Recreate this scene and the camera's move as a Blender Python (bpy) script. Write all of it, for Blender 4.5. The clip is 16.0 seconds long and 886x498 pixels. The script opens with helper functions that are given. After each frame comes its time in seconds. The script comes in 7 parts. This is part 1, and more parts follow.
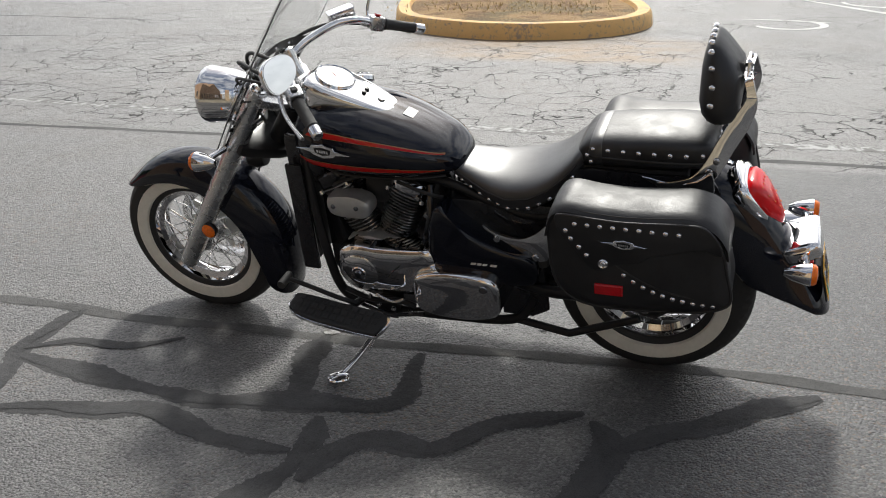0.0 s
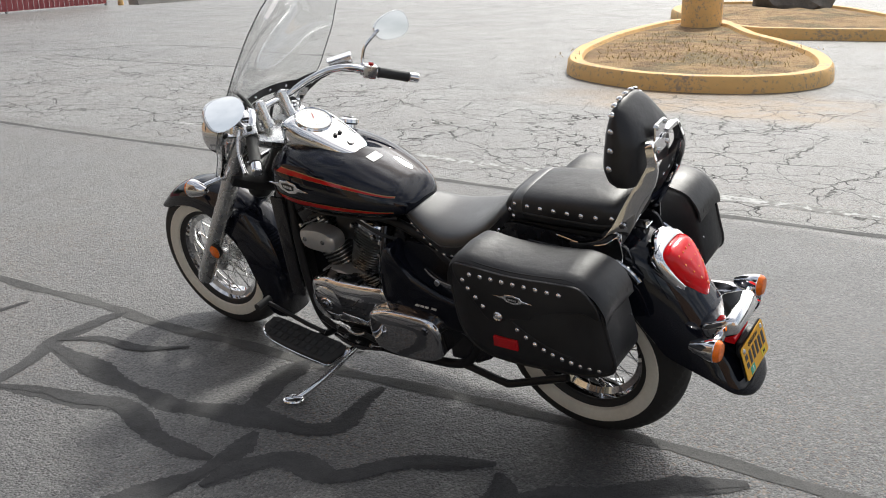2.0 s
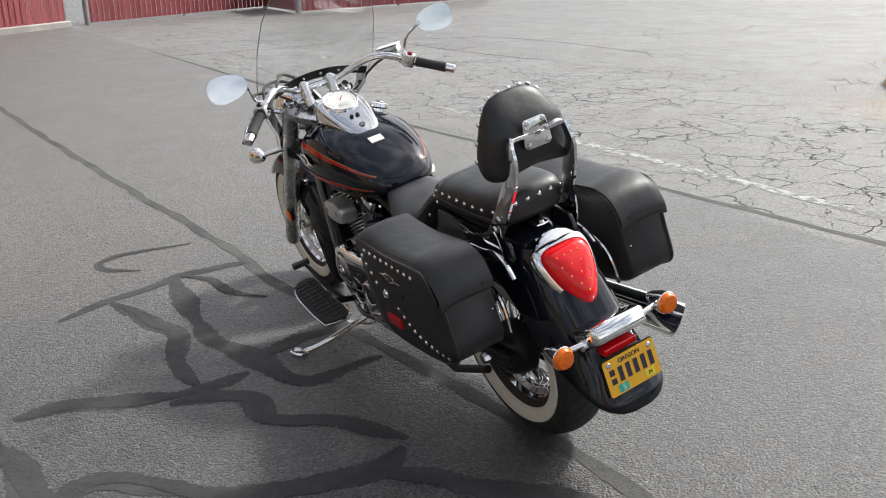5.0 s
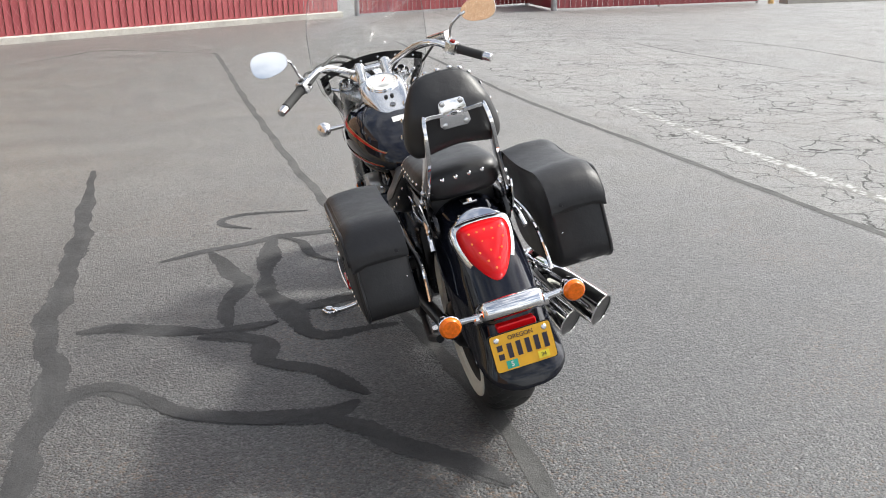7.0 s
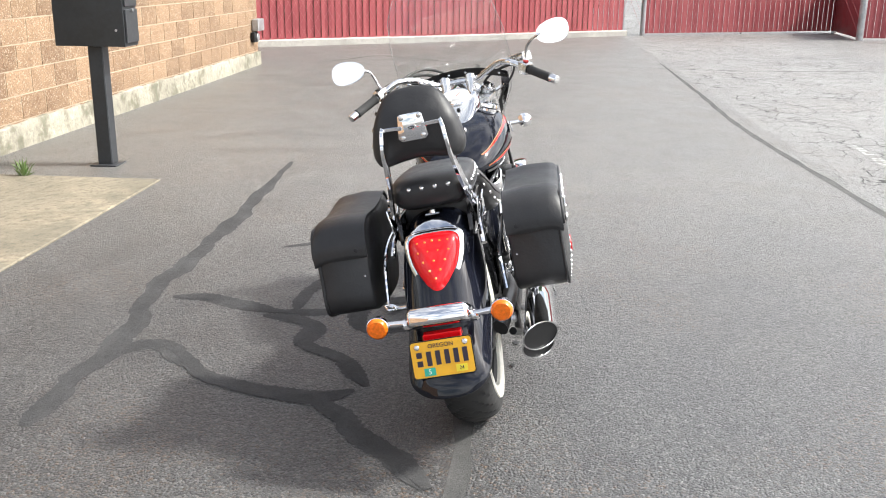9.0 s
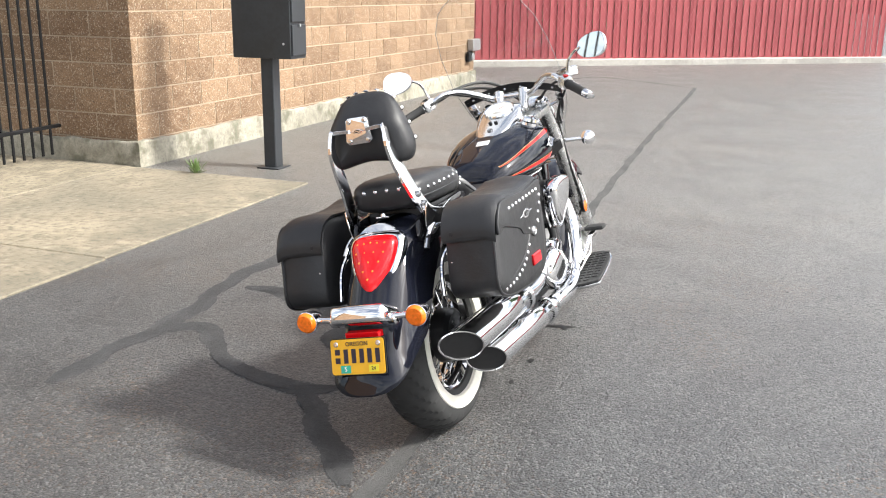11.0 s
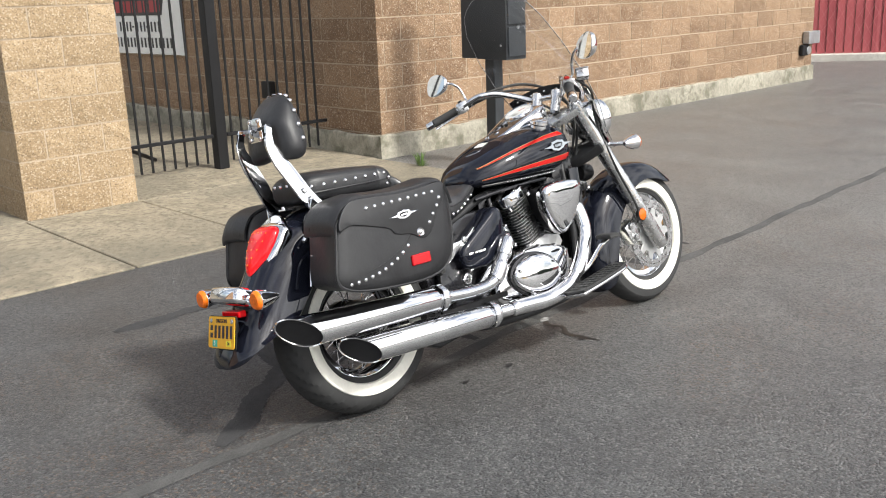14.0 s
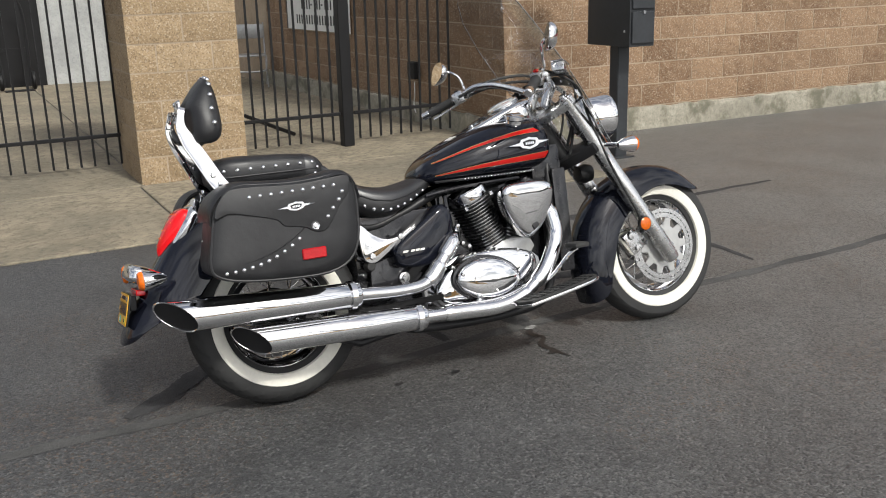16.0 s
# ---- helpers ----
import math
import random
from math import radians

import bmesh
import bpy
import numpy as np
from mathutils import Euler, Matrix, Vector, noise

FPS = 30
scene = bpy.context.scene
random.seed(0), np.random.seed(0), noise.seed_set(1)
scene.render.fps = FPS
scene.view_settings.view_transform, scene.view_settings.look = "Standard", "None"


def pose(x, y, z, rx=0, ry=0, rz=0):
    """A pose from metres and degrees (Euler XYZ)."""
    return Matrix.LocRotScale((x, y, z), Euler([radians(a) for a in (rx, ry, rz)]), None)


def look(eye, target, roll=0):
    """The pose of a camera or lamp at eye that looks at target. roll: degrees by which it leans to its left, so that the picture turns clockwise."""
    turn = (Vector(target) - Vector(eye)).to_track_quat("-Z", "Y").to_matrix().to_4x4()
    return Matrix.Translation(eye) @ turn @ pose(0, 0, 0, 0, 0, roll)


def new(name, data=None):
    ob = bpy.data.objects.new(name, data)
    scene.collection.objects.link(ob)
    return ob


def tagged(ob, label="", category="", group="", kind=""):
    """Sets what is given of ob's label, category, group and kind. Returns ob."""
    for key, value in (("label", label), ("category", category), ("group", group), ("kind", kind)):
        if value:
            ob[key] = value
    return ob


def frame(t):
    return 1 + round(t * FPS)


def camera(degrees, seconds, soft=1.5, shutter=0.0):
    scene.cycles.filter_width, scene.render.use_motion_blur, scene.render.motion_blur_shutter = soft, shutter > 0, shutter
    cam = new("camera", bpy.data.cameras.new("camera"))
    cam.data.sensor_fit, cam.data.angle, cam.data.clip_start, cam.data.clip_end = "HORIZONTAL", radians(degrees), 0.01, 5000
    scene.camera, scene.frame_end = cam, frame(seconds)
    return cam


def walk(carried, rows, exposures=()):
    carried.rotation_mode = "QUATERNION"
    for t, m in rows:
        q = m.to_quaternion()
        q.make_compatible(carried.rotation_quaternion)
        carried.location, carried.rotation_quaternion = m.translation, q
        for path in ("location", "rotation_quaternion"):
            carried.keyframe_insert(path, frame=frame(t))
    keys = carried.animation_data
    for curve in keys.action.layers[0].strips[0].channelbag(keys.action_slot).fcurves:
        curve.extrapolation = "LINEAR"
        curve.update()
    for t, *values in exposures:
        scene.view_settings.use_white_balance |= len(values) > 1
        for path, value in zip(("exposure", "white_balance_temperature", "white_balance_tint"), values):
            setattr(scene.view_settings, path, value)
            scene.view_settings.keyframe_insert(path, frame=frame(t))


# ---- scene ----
cam = camera(50.6, 16.0, soft=1.0)
PATH = [
    (0, (1.406, 1.199, 1.481), (0.81, 2.911, 0.783), -1.5),
    (0.5, (1.672, 1.25, 1.49), (0.939, 2.924, 0.832), -2.2),
    (1, (1.928, 1.283, 1.511), (1.05, 2.89, 0.866), -1.7),
    (1.5, (2.068, 1.383, 1.495), (1.115, 2.951, 0.862), -1.4),
    (2, (2.242, 1.497, 1.507), (1.218, 3.03, 0.897), -1.0),
    (2.5, (2.506, 1.606, 1.513), (1.364, 3.057, 0.912), -1.3),
    (3, (2.709, 1.715, 1.513), (1.457, 3.076, 0.921), -1.2),
    (3.5, (2.827, 1.876, 1.482), (1.487, 3.153, 0.898), -0.7),
    (4, (2.955, 2.018, 1.486), (1.532, 3.196, 0.89), -1.2),
    (4.2, (3.028, 2.092, 1.476), (1.568, 3.225, 0.879), -1.6),
    (6.3, (3.707, 2.876, 1.472), (1.983, 3.529, 0.864), -0.4),
    (6.5, (3.776, 2.967, 1.47), (2.028, 3.558, 0.863), -0.6),
    (7, (3.85, 3.183, 1.428), (2.055, 3.638, 0.841), -0.9),
    (7.5, (3.932, 3.407, 1.431), (2.111, 3.725, 0.841), -0.4),
    (8, (4.008, 3.617, 1.44), (2.158, 3.771, 0.864), -0.5),
    (8.2, (4.05, 3.733, 1.442), (2.193, 3.821, 0.876), -0.1),
    (10.5, (3.972, 4.844, 1.436), (2.189, 4.301, 0.89), 0.2),
    (11, (3.871, 5.084, 1.411), (2.124, 4.411, 0.895), 0.6),
    (11.5, (3.773, 5.358, 1.42), (2.076, 4.54, 0.945), 0.5),
    (12, (3.682, 5.681, 1.442), (2.072, 4.697, 0.983), 0.1),
    (12.5, (3.544, 5.88, 1.423), (2.013, 4.783, 0.953), -0.4),
    (13, (3.37, 6.062, 1.42), (1.917, 4.878, 0.919), -0.9),
    (13.5, (3.199, 6.32, 1.419), (1.845, 5.019, 0.926), -2.0),
    (14, (3.029, 6.516, 1.427), (1.753, 5.144, 0.913), -2.1),
    (14.5, (2.791, 6.623, 1.388), (1.581, 5.212, 0.831), -1.5),
    (15, (2.561, 6.719, 1.409), (1.44, 5.244, 0.828), -1.4),
    (15.5, (2.297, 6.945, 1.383), (1.299, 5.365, 0.854), -1.9),
    (16, (2.061, 7.016, 1.411), (1.188, 5.366, 0.875), -1.5),
]
EXPOSURES = ((0, 0.24), (0.6, 0.33), (2.0, 0.42), (3, 0.42), (4, 0.52), (6.5, 0.8), (7.2, 1.05), (8, 1.35), (10.5, 1.35), (11.5, 1.35), (12.2, 0.99), (13.5, 0.9), (14.2, 0.76), (15, 0.4), (16, 0.15))
walk(cam, [(t, look(eye, target, roll)) for t, eye, target, roll in PATH], EXPOSURES)

# ---- light ----
SUN_UP, SUN_TURN = 47.0, -9.0
world = bpy.data.worlds.new("world")
scene.world = world
world.use_nodes = True
wn, wl = world.node_tree.nodes, world.node_tree.links
sky = wn.new("ShaderNodeTexSky")
sky.sky_type, sky.sun_disc = "NISHITA", False
sky.sun_elevation, sky.sun_rotation = radians(SUN_UP), radians(SUN_TURN)
sky.air_density, sky.dust_density, sky.ozone_density = 1.0, 3.0, 1.0
# broken cloud over a pale blue sky
tints = []
for saturation, value in ((0.75, 0.62), (0.12, 1.45)):
    tint = wn.new("ShaderNodeHueSaturation")
    tint.inputs["Saturation"].default_value, tint.inputs["Value"].default_value = saturation, value
    wl.new(sky.outputs[0], tint.inputs["Color"])
    tints.append(tint.outputs[0])
where = wn.new("ShaderNodeTexCoord")
flat = wn.new("ShaderNodeMapping")
flat.inputs["Scale"].default_value = (1.0, 1.0, 2.6)
wl.new(where.outputs["Generated"], flat.inputs["Vector"])
cloud = wn.new("ShaderNodeTexNoise")
cloud.inputs["Scale"].default_value, cloud.inputs["Detail"].default_value, cloud.inputs["Roughness"].default_value = 3.4, 7.0, 0.58
wl.new(flat.outputs[0], cloud.inputs["Vector"])
cover = wn.new("ShaderNodeMapRange")
cover.inputs["From Min"].default_value, cover.inputs["From Max"].default_value = 0.40, 0.60
wl.new(cloud.outputs["Fac"], cover.inputs["Value"])
sky_mix = wn.new("ShaderNodeMix")
sky_mix.data_type = "RGBA"
wl.new(cover.outputs[0], sky_mix.inputs[0])
wl.new(tints[0], sky_mix.inputs[6])
wl.new(tints[1], sky_mix.inputs[7])
wl.new(sky_mix.outputs[2], wn["Background"].inputs[0])
wn["Background"].inputs[1].default_value = 0.15

sun_data = bpy.data.lights.new("sun", "SUN")
sun_data.energy, sun_data.angle, sun_data.color = 2.6, radians(6), (0.985, 0.97, 0.90)
sun = new("sun", sun_data)
sun_dir = Vector((math.sin(radians(SUN_TURN)) * math.cos(radians(SUN_UP)), math.cos(radians(SUN_TURN)) * math.cos(radians(SUN_UP)), math.sin(radians(SUN_UP))))
sun.matrix_world = look(sun_dir * 30, (0, 0, 0))


# ---- materials ----
class Nodes:
    """A small writer of node materials."""

    def __init__(self, name):
        self.mat = bpy.data.materials.new(name)
        self.mat.use_nodes = True
        self.n, self.l = self.mat.node_tree.nodes, self.mat.node_tree.links
        self.bsdf = self.n["Principled BSDF"]
        self.geo = self.n.new("ShaderNodeNewGeometry")
        self.pos = self.geo.outputs["Position"]

    def put(self, socket, value):
        if isinstance(value, bpy.types.NodeSocket):
            self.l.new(value, socket)
        else:
            socket.default_value = value

    def local(self):
        return self.n.new("ShaderNodeTexCoord").outputs["Object"]

    def noise(self, scale, detail=4, rough=0.55, vector=None, distort=0.0):
        t = self.n.new("ShaderNodeTexNoise")
        t.inputs["Scale"].default_value, t.inputs["Detail"].default_value = scale, detail
        t.inputs["Roughness"].default_value, t.inputs["Distortion"].default_value = rough, distort
        self.put(t.inputs["Vector"], vector or self.pos)
        return t.outputs["Fac"]

    def cells(self, scale, feature="F1", out="Distance", vector=None, random=1.0):
        t = self.n.new("ShaderNodeTexVoronoi")
        t.feature = feature
        t.inputs["Scale"].default_value, t.inputs["Randomness"].default_value = scale, random
        self.put(t.inputs["Vector"], vector or self.pos)
        return t.outputs[out]

    def math(self, op, a, b=0.5, c=0.5):
        t = self.n.new("ShaderNodeMath")
        t.operation = op
        for s, v in zip(t.inputs, (a, b, c)):
            self.put(s, v)
        return t.outputs[0]

    def ramp(self, fac, lo, hi, a=0.0, b=1.0):
        t = self.n.new("ShaderNodeMapRange")
        t.interpolation_type = "SMOOTHSTEP"
        for key, v in (("Value", fac), ("From Min", lo), ("From Max", hi), ("To Min", a), ("To Max", b)):
            self.put(t.inputs[key], v)
        return t.outputs["Result"]

    def mix(self, fac, a, b, blend="MIX"):
        t = self.n.new("ShaderNodeMix")
        t.data_type, t.blend_type = "RGBA", blend
        for s, v in ((t.inputs[0], fac), (t.inputs[6], a), (t.inputs[7], b)):
            self.put(s, (*v, 1) if isinstance(v, tuple) and len(v) == 3 else v)
        return t.outputs[2]

    def axis(self, which, vector=None):
        t = self.n.new("ShaderNodeSeparateXYZ")
        self.put(t.inputs[0], vector or self.pos)
        return t.outputs[which]

    def random(self):
        return self.n.new("ShaderNodeObjectInfo").outputs["Random"]

    def warp(self, amount, scale):
        """The position, pushed about by a noise."""
        t = self.n.new("ShaderNodeTexNoise")
        t.inputs["Scale"].default_value = scale
        self.put(t.inputs["Vector"], self.pos)
        s = self.n.new("ShaderNodeVectorMath")
        s.operation = "MULTIPLY_ADD"
        self.put(s.inputs[0], t.outputs["Color"])
        s.inputs[1].default_value = (amount,) * 3
        self.put(s.inputs[2], self.pos)
        return s.outputs[0]

    def bump(self, height, strength=0.3, distance=0.01, under=None):
        b = self.n.new("ShaderNodeBump")
        b.inputs["Strength"].default_value, b.inputs["Distance"].default_value = strength, distance
        self.put(b.inputs["Height"], height)
        if under:
            self.put(b.inputs["Normal"], under)
        return b.outputs[0]

    def done(self, color, rough, metal=0.0, normal=None, **more):
        b = self.bsdf.inputs
        self.put(b["Base Color"], (*color, 1) if isinstance(color, tuple) and len(color) == 3 else color)
        self.put(b["Roughness"], rough)
        self.put(b["Metallic"], metal)
        if normal:
            self.put(b["Normal"], normal)
        for key, v in more.items():
            self.put(b[key.replace("_", " ")], (*v, 1) if isinstance(v, tuple) and len(v) == 3 else v)
        return self.mat


def plain(name, color, rough=0.5, metal=0.0, vary=0.12, grain=60.0, bump=0.06, **more):
    """A surface of one colour with grime at two scales and a fine grain."""
    m = Nodes(name)
    big, fine = m.noise(5.0, 3), m.noise(grain, 3)
    f = m.math("ADD", m.math("MULTIPLY", big, 0.6), m.math("MULTIPLY", fine, 0.4))
    dark = tuple(c * (1 - vary) for c in color)
    light = tuple(min(1, c * (1 + vary)) for c in color)
    r = m.ramp(f, 0.3, 0.7, max(0.02, rough * 0.85), min(1, rough * 1.15))
    return m.done(m.mix(m.ramp(f, 0.3, 0.7), dark, light), r, metal, m.bump(fine, bump, 0.002) if bump else None, **more)


def asphalt_material():
    m = Nodes("asphalt")
    y, x = m.axis(1), m.axis(0)
    big, mid, small, grit = m.noise(0.35, 4), m.noise(2.2, 6, 0.62), m.noise(52, 4, 0.7), m.noise(170, 4, 0.75)
    stone = m.cells(125, "F1", "Distance")
    tint = m.cells(125, "F1", "Color")
    # the strip beside the building was sealed and is darker than the old lot beyond the seam
    edge = m.math("ADD", y, m.math("MULTIPLY", m.noise(1.2, 3), 0.25))
    old = m.ramp(edge, 6.54, 6.67)
    sealed = m.mix(m.ramp(mid, 0.32, 0.68), (0.046, 0.047, 0.049), (0.076, 0.077, 0.078))
    worn = m.mix(m.ramp(mid, 0.3, 0.72), (0.150, 0.147, 0.140), (0.235, 0.229, 0.218))
    worn = m.mix(m.ramp(m.math("ADD", x, m.math("MULTIPLY", mid, 2.0)), 0.6, -4.0, 0, 0.6), worn, (0.290, 0.282, 0.268))
    col = m.mix(old, sealed, worn)
    col = m.mix(m.ramp(big, 0.38, 0.7, 0, 0.45), col, m.mix(old, (0.095, 0.093, 0.090), (0.16, 0.155, 0.15)))
    # the sealed strip pales along the shop wall: scuffing plus painted-in sky glare
    scuff_glare = m.math("MULTIPLY", m.ramp(m.math("ADD", x, m.math("MULTIPLY", big, 1.5)), 2.2, -2.4), m.ramp(mid, 0.25, 0.7, 0.55, 0.80))
    col = m.mix(m.math("MULTIPLY", scuff_glare, m.math("SUBTRACT", 1.0, old)), col, (0.215, 0.206, 0.192))
    # a newer, darker patch round the islands
    patch = m.math("MULTIPLY", m.ramp(m.math("ADD", y, mid), 9.9, 10.8), m.ramp(m.math("ADD", x, big), -0.3, 1.2, 0.25, 0.8))
    col = m.mix(patch, col, m.mix(m.ramp(mid, 0.3, 0.7), (0.072, 0.071, 0.070), (0.115, 0.112, 0.108)))
    # binder between the stones, bright and dark stones in the surface
    col = m.mix(m.ramp(small, 0.44, 0.30, 0, 0.85), col, (0.014, 0.014, 0.015))
    col = m.mix(m.ramp(small, 0.56, 0.72, 0, 0.5), col, (0.19, 0.185, 0.175))
    fleck = m.ramp(m.axis(0, tint), 0.74, 0.84)
    col = m.mix(m.math("MULTIPLY", fleck, 0.28), col, (0.27, 0.265, 0.255))
    dim = m.ramp(m.axis(2, tint), 0.66, 0.76)
    col = m.mix(m.math("MULTIPLY", dim, 0.6), col, (0.014, 0.014, 0.015))
    col = m.mix(m.ramp(grit, 0.48, 0.38, 0, 0.75), col, (0.012, 0.012, 0.013))
    rust = m.math("MULTIPLY", m.ramp(m.axis(1, tint), 0.82, 0.95), m.ramp(m.noise(0.8, 3), 0.46, 0.62))
    col = m.mix(m.math("MULTIPLY", rust, 0.32), col, (0.20, 0.11, 0.05))
    # clay washed out of the planted islands
    wash = m.math("MULTIPLY", m.ramp(y, 9.3, 9.8), m.math("MULTIPLY", m.ramp(y, 11.4, 10.5), m.ramp(m.math("ABSOLUTE", m.math("ADD", x, 0.5)), 2.1, 0.5)))
    col = m.mix(m.math("MULTIPLY", wash, m.ramp(mid, 0.35, 0.65, 0.35, 0.85)), col, (0.27, 0.175, 0.085))
    # crazed old asphalt
    w = m.warp(0.14, 7.0)
    wide = m.ramp(m.noise(1.7, 4), 0.35, 0.68, 0.004, 0.036)
    net = m.cells(3.7, "DISTANCE_TO_EDGE", "Distance", w)
    net2 = m.cells(1.3, "DISTANCE_TO_EDGE", "Distance", w)
    where = m.math("MULTIPLY", m.math("MULTIPLY", m.ramp(edge, 6.56, 6.86), m.ramp(y, 11.9, 9.2)), m.ramp(m.noise(0.45, 3), 0.30, 0.48))
    crack = m.math("MULTIPLY", m.ramp(net, wide, m.math("MULTIPLY", wide, 0.25)), where)
    crack2 = m.math("MULTIPLY", m.math("MULTIPLY", m.ramp(net2, 0.014, 0.003), old), m.ramp(m.noise(0.7, 2), 0.42, 0.55))
    cracks = m.math("MAXIMUM", crack, m.math("MULTIPLY", crack2, 0.8))
    col = m.mix(m.math("MULTIPLY", cracks, 0.85), col, (0.020, 0.020, 0.019))
    b0 = m.bump(m.noise(34, 3, 0.6), 0.45, 0.014)
    b1 = m.bump(m.math("SUBTRACT", 1.0, stone), 0.6, 0.006, b0)
    b2 = m.bump(m.ramp(grit, 0.36, 0.5), 0.5, 0.004, b1)
    b3 = m.bump(m.math("SUBTRACT", 1.0, cracks), 0.8, 0.015, b2)
    return m.done(col, m.math("MAXIMUM", m.ramp(mid, 0.3, 0.7, 0.40, 0.54), m.math("MULTIPLY", cracks, 0.95)), 0.0, b3, Specular_IOR_Level=0.6)


def concrete_material(name, a, b, moss=0.0, scale=1.0):
    m = Nodes(name)
    big, mid, fine = m.noise(0.9 * scale, 6, 0.65), m.noise(12 * scale, 9, 0.75), m.noise(140, 3)
    col = m.mix(m.ramp(mid, 0.25, 0.75), a, b)
    blot = m.ramp(big, 0.42, 0.66)
    col = m.mix(m.math("MULTIPLY", blot, 0.5), col, tuple(c * 0.6 for c in a))
    if moss:
        col = m.mix(m.math("MULTIPLY", m.ramp(m.noise(5, 5), 0.48, 0.66), moss), col, (0.09, 0.085, 0.055))
    col = m.mix(m.math("MULTIPLY", m.ramp(m.noise(55, 3), 0.5, 0.7), 0.35), col, tuple(c * 0.5 for c in a))
    return m.done(col, 0.88, 0.0, m.bump(fine, 0.3, 0.004, m.bump(mid, 0.2, 0.005)))


def block_material(name, dark, light, mortar=False):
    m = Nodes(name)
    r = m.random()
    mid, fine, grit = m.noise(9, 5), m.noise(70, 5, 0.7), m.noise(240, 3, 0.7)
    tint = m.cells(120, "F1", "Color")
    base = m.mix(m.ramp(m.math("ADD", m.math("MULTIPLY", r, 0.40), m.math("MULTIPLY", mid, 0.65)), 0.2, 0.85), dark, light)
    base = m.mix(m.ramp(fine, 0.46, 0.34, 0, 0.7), base, tuple(c * 0.42 for c in dark))
    base = m.mix(m.ramp(fine, 0.56, 0.70, 0, 0.55), base, tuple(min(1, c * 1.5) for c in light))
    spot = m.ramp(m.axis(0, tint), 0.75, 0.98)
    base = m.mix(m.math("MULTIPLY", spot, 0.5), base, (0.58, 0.49, 0.375))
    hole = m.ramp(m.axis(1, tint), 0.78, 1.0)
    base = m.mix(m.math("MULTIPLY", hole, 0.5), base, tuple(c * 0.3 for c in dark))
    stain = m.ramp(m.noise(1.3, 4), 0.5, 0.75)
    base = m.mix(m.math("MULTIPLY", stain, 0.25), base, tuple(c * 0.6 for c in dark))
    return m.done(base, 0.92, 0.0, m.bump(grit, 0.5, 0.004, m.bump(fine, 0.6, 0.010)))


def leather_material(name="black_leather", r0=0.39, r1=0.52, gloss=0.46, fold=0.28):
    m = Nodes(name)
    pebble = m.cells(420, "F1", "Distance", m.local())
    crease = m.noise(9, 4, 0.6, m.local())
    col = m.mix(m.ramp(crease, 0.35, 0.7), (0.012, 0.012, 0.0134), (0.021, 0.0212, 0.0228))
    return m.done(col, m.ramp(crease, 0.3, 0.7, r0, r1), 0.0, m.bump(pebble, 0.09, 0.002, m.bump(crease, fold, 0.012)), Specular_IOR_Level=gloss)


def paint_material():
    m = Nodes("black_paint")
    dust = m.noise(260, 2, 0.5, m.local())
    swirl = m.noise(3, 3, 0.5, m.local())
    col = m.mix(m.ramp(swirl, 0.3, 0.7), (0.005, 0.006, 0.010), (0.008, 0.009, 0.015))
    return m.done(col, m.ramp(dust, 0.4, 0.75, 0.006, 0.018), 0.0, None, Specular_IOR_Level=0.42)


def chrome_material(name="chrome", color=(0.80, 0.80, 0.81), rough=0.014):
    m = Nodes(name)
    smear = m.noise(22, 4, 0.6, m.local())
    return m.done(m.mix(m.ramp(smear, 0.3, 0.7), tuple(c * 0.95 for c in color), color), m.ramp(smear, 0.35, 0.75, rough, rough * 1.7), 1.0)


def fence_material():
    m = Nodes("red_slats")
    r = m.random()
    mid = m.noise(3, 4)
    col = m.mix(m.ramp(m.math("ADD", m.math("MULTIPLY", r, 0.5), m.math("MULTIPLY", mid, 0.5)), 0.2, 0.8), (0.26, 0.042, 0.050), (0.36, 0.075, 0.082))
    return m.done(col, 0.55, 0.0, m.bump(m.noise(60, 3), 0.2, 0.004))


def leaf_material(name, a, b):
    m = Nodes(name)
    r = m.n.new("ShaderNodeNewGeometry").outputs["Random Per Island"]
    col = m.mix(r, a, b)
    return m.done(col, 0.6, 0.0, None, Subsurface_Weight=0.0)


def soil_material():
    m = Nodes("dry_soil")
    mid, fine = m.noise(3.5, 5), m.noise(50, 4)
    col = m.mix(m.ramp(mid, 0.38, 0.60), (0.15, 0.075, 0.035), (0.36, 0.22, 0.10))
    col = m.mix(m.ramp(m.noise(1.1, 5, 0.65), 0.48, 0.60, 0, 0.75), col, (0.10, 0.085, 0.042))
    col = m.mix(m.math("MULTIPLY", m.ramp(fine, 0.45, 0.65), 0.75), col, (0.46, 0.34, 0.17))
    col = m.mix(m.ramp(fine, 0.42, 0.32, 0, 0.7), col, (0.05, 0.035, 0.02))
    return m.done(col, 0.95, 0.0, m.bump(fine, 0.9, 0.03))


def worn_paint_material(name, paint, under, wear=0.5, scale=14):
    m = Nodes(name)
    n = m.math("ADD", m.math("MULTIPLY", m.noise(scale, 6, 0.7), 0.7), m.math("MULTIPLY", m.noise(2.0, 3), 0.3))
    f = m.ramp(n, wear - 0.05, wear + 0.06)
    grime = m.mix(m.math("MULTIPLY", m.noise(8, 4), 0.5), paint, tuple(c * 0.6 for c in paint))
    return m.done(m.mix(f, grime, under), 0.75, 0.0, m.bump(m.noise(90, 3), 0.3, 0.004))


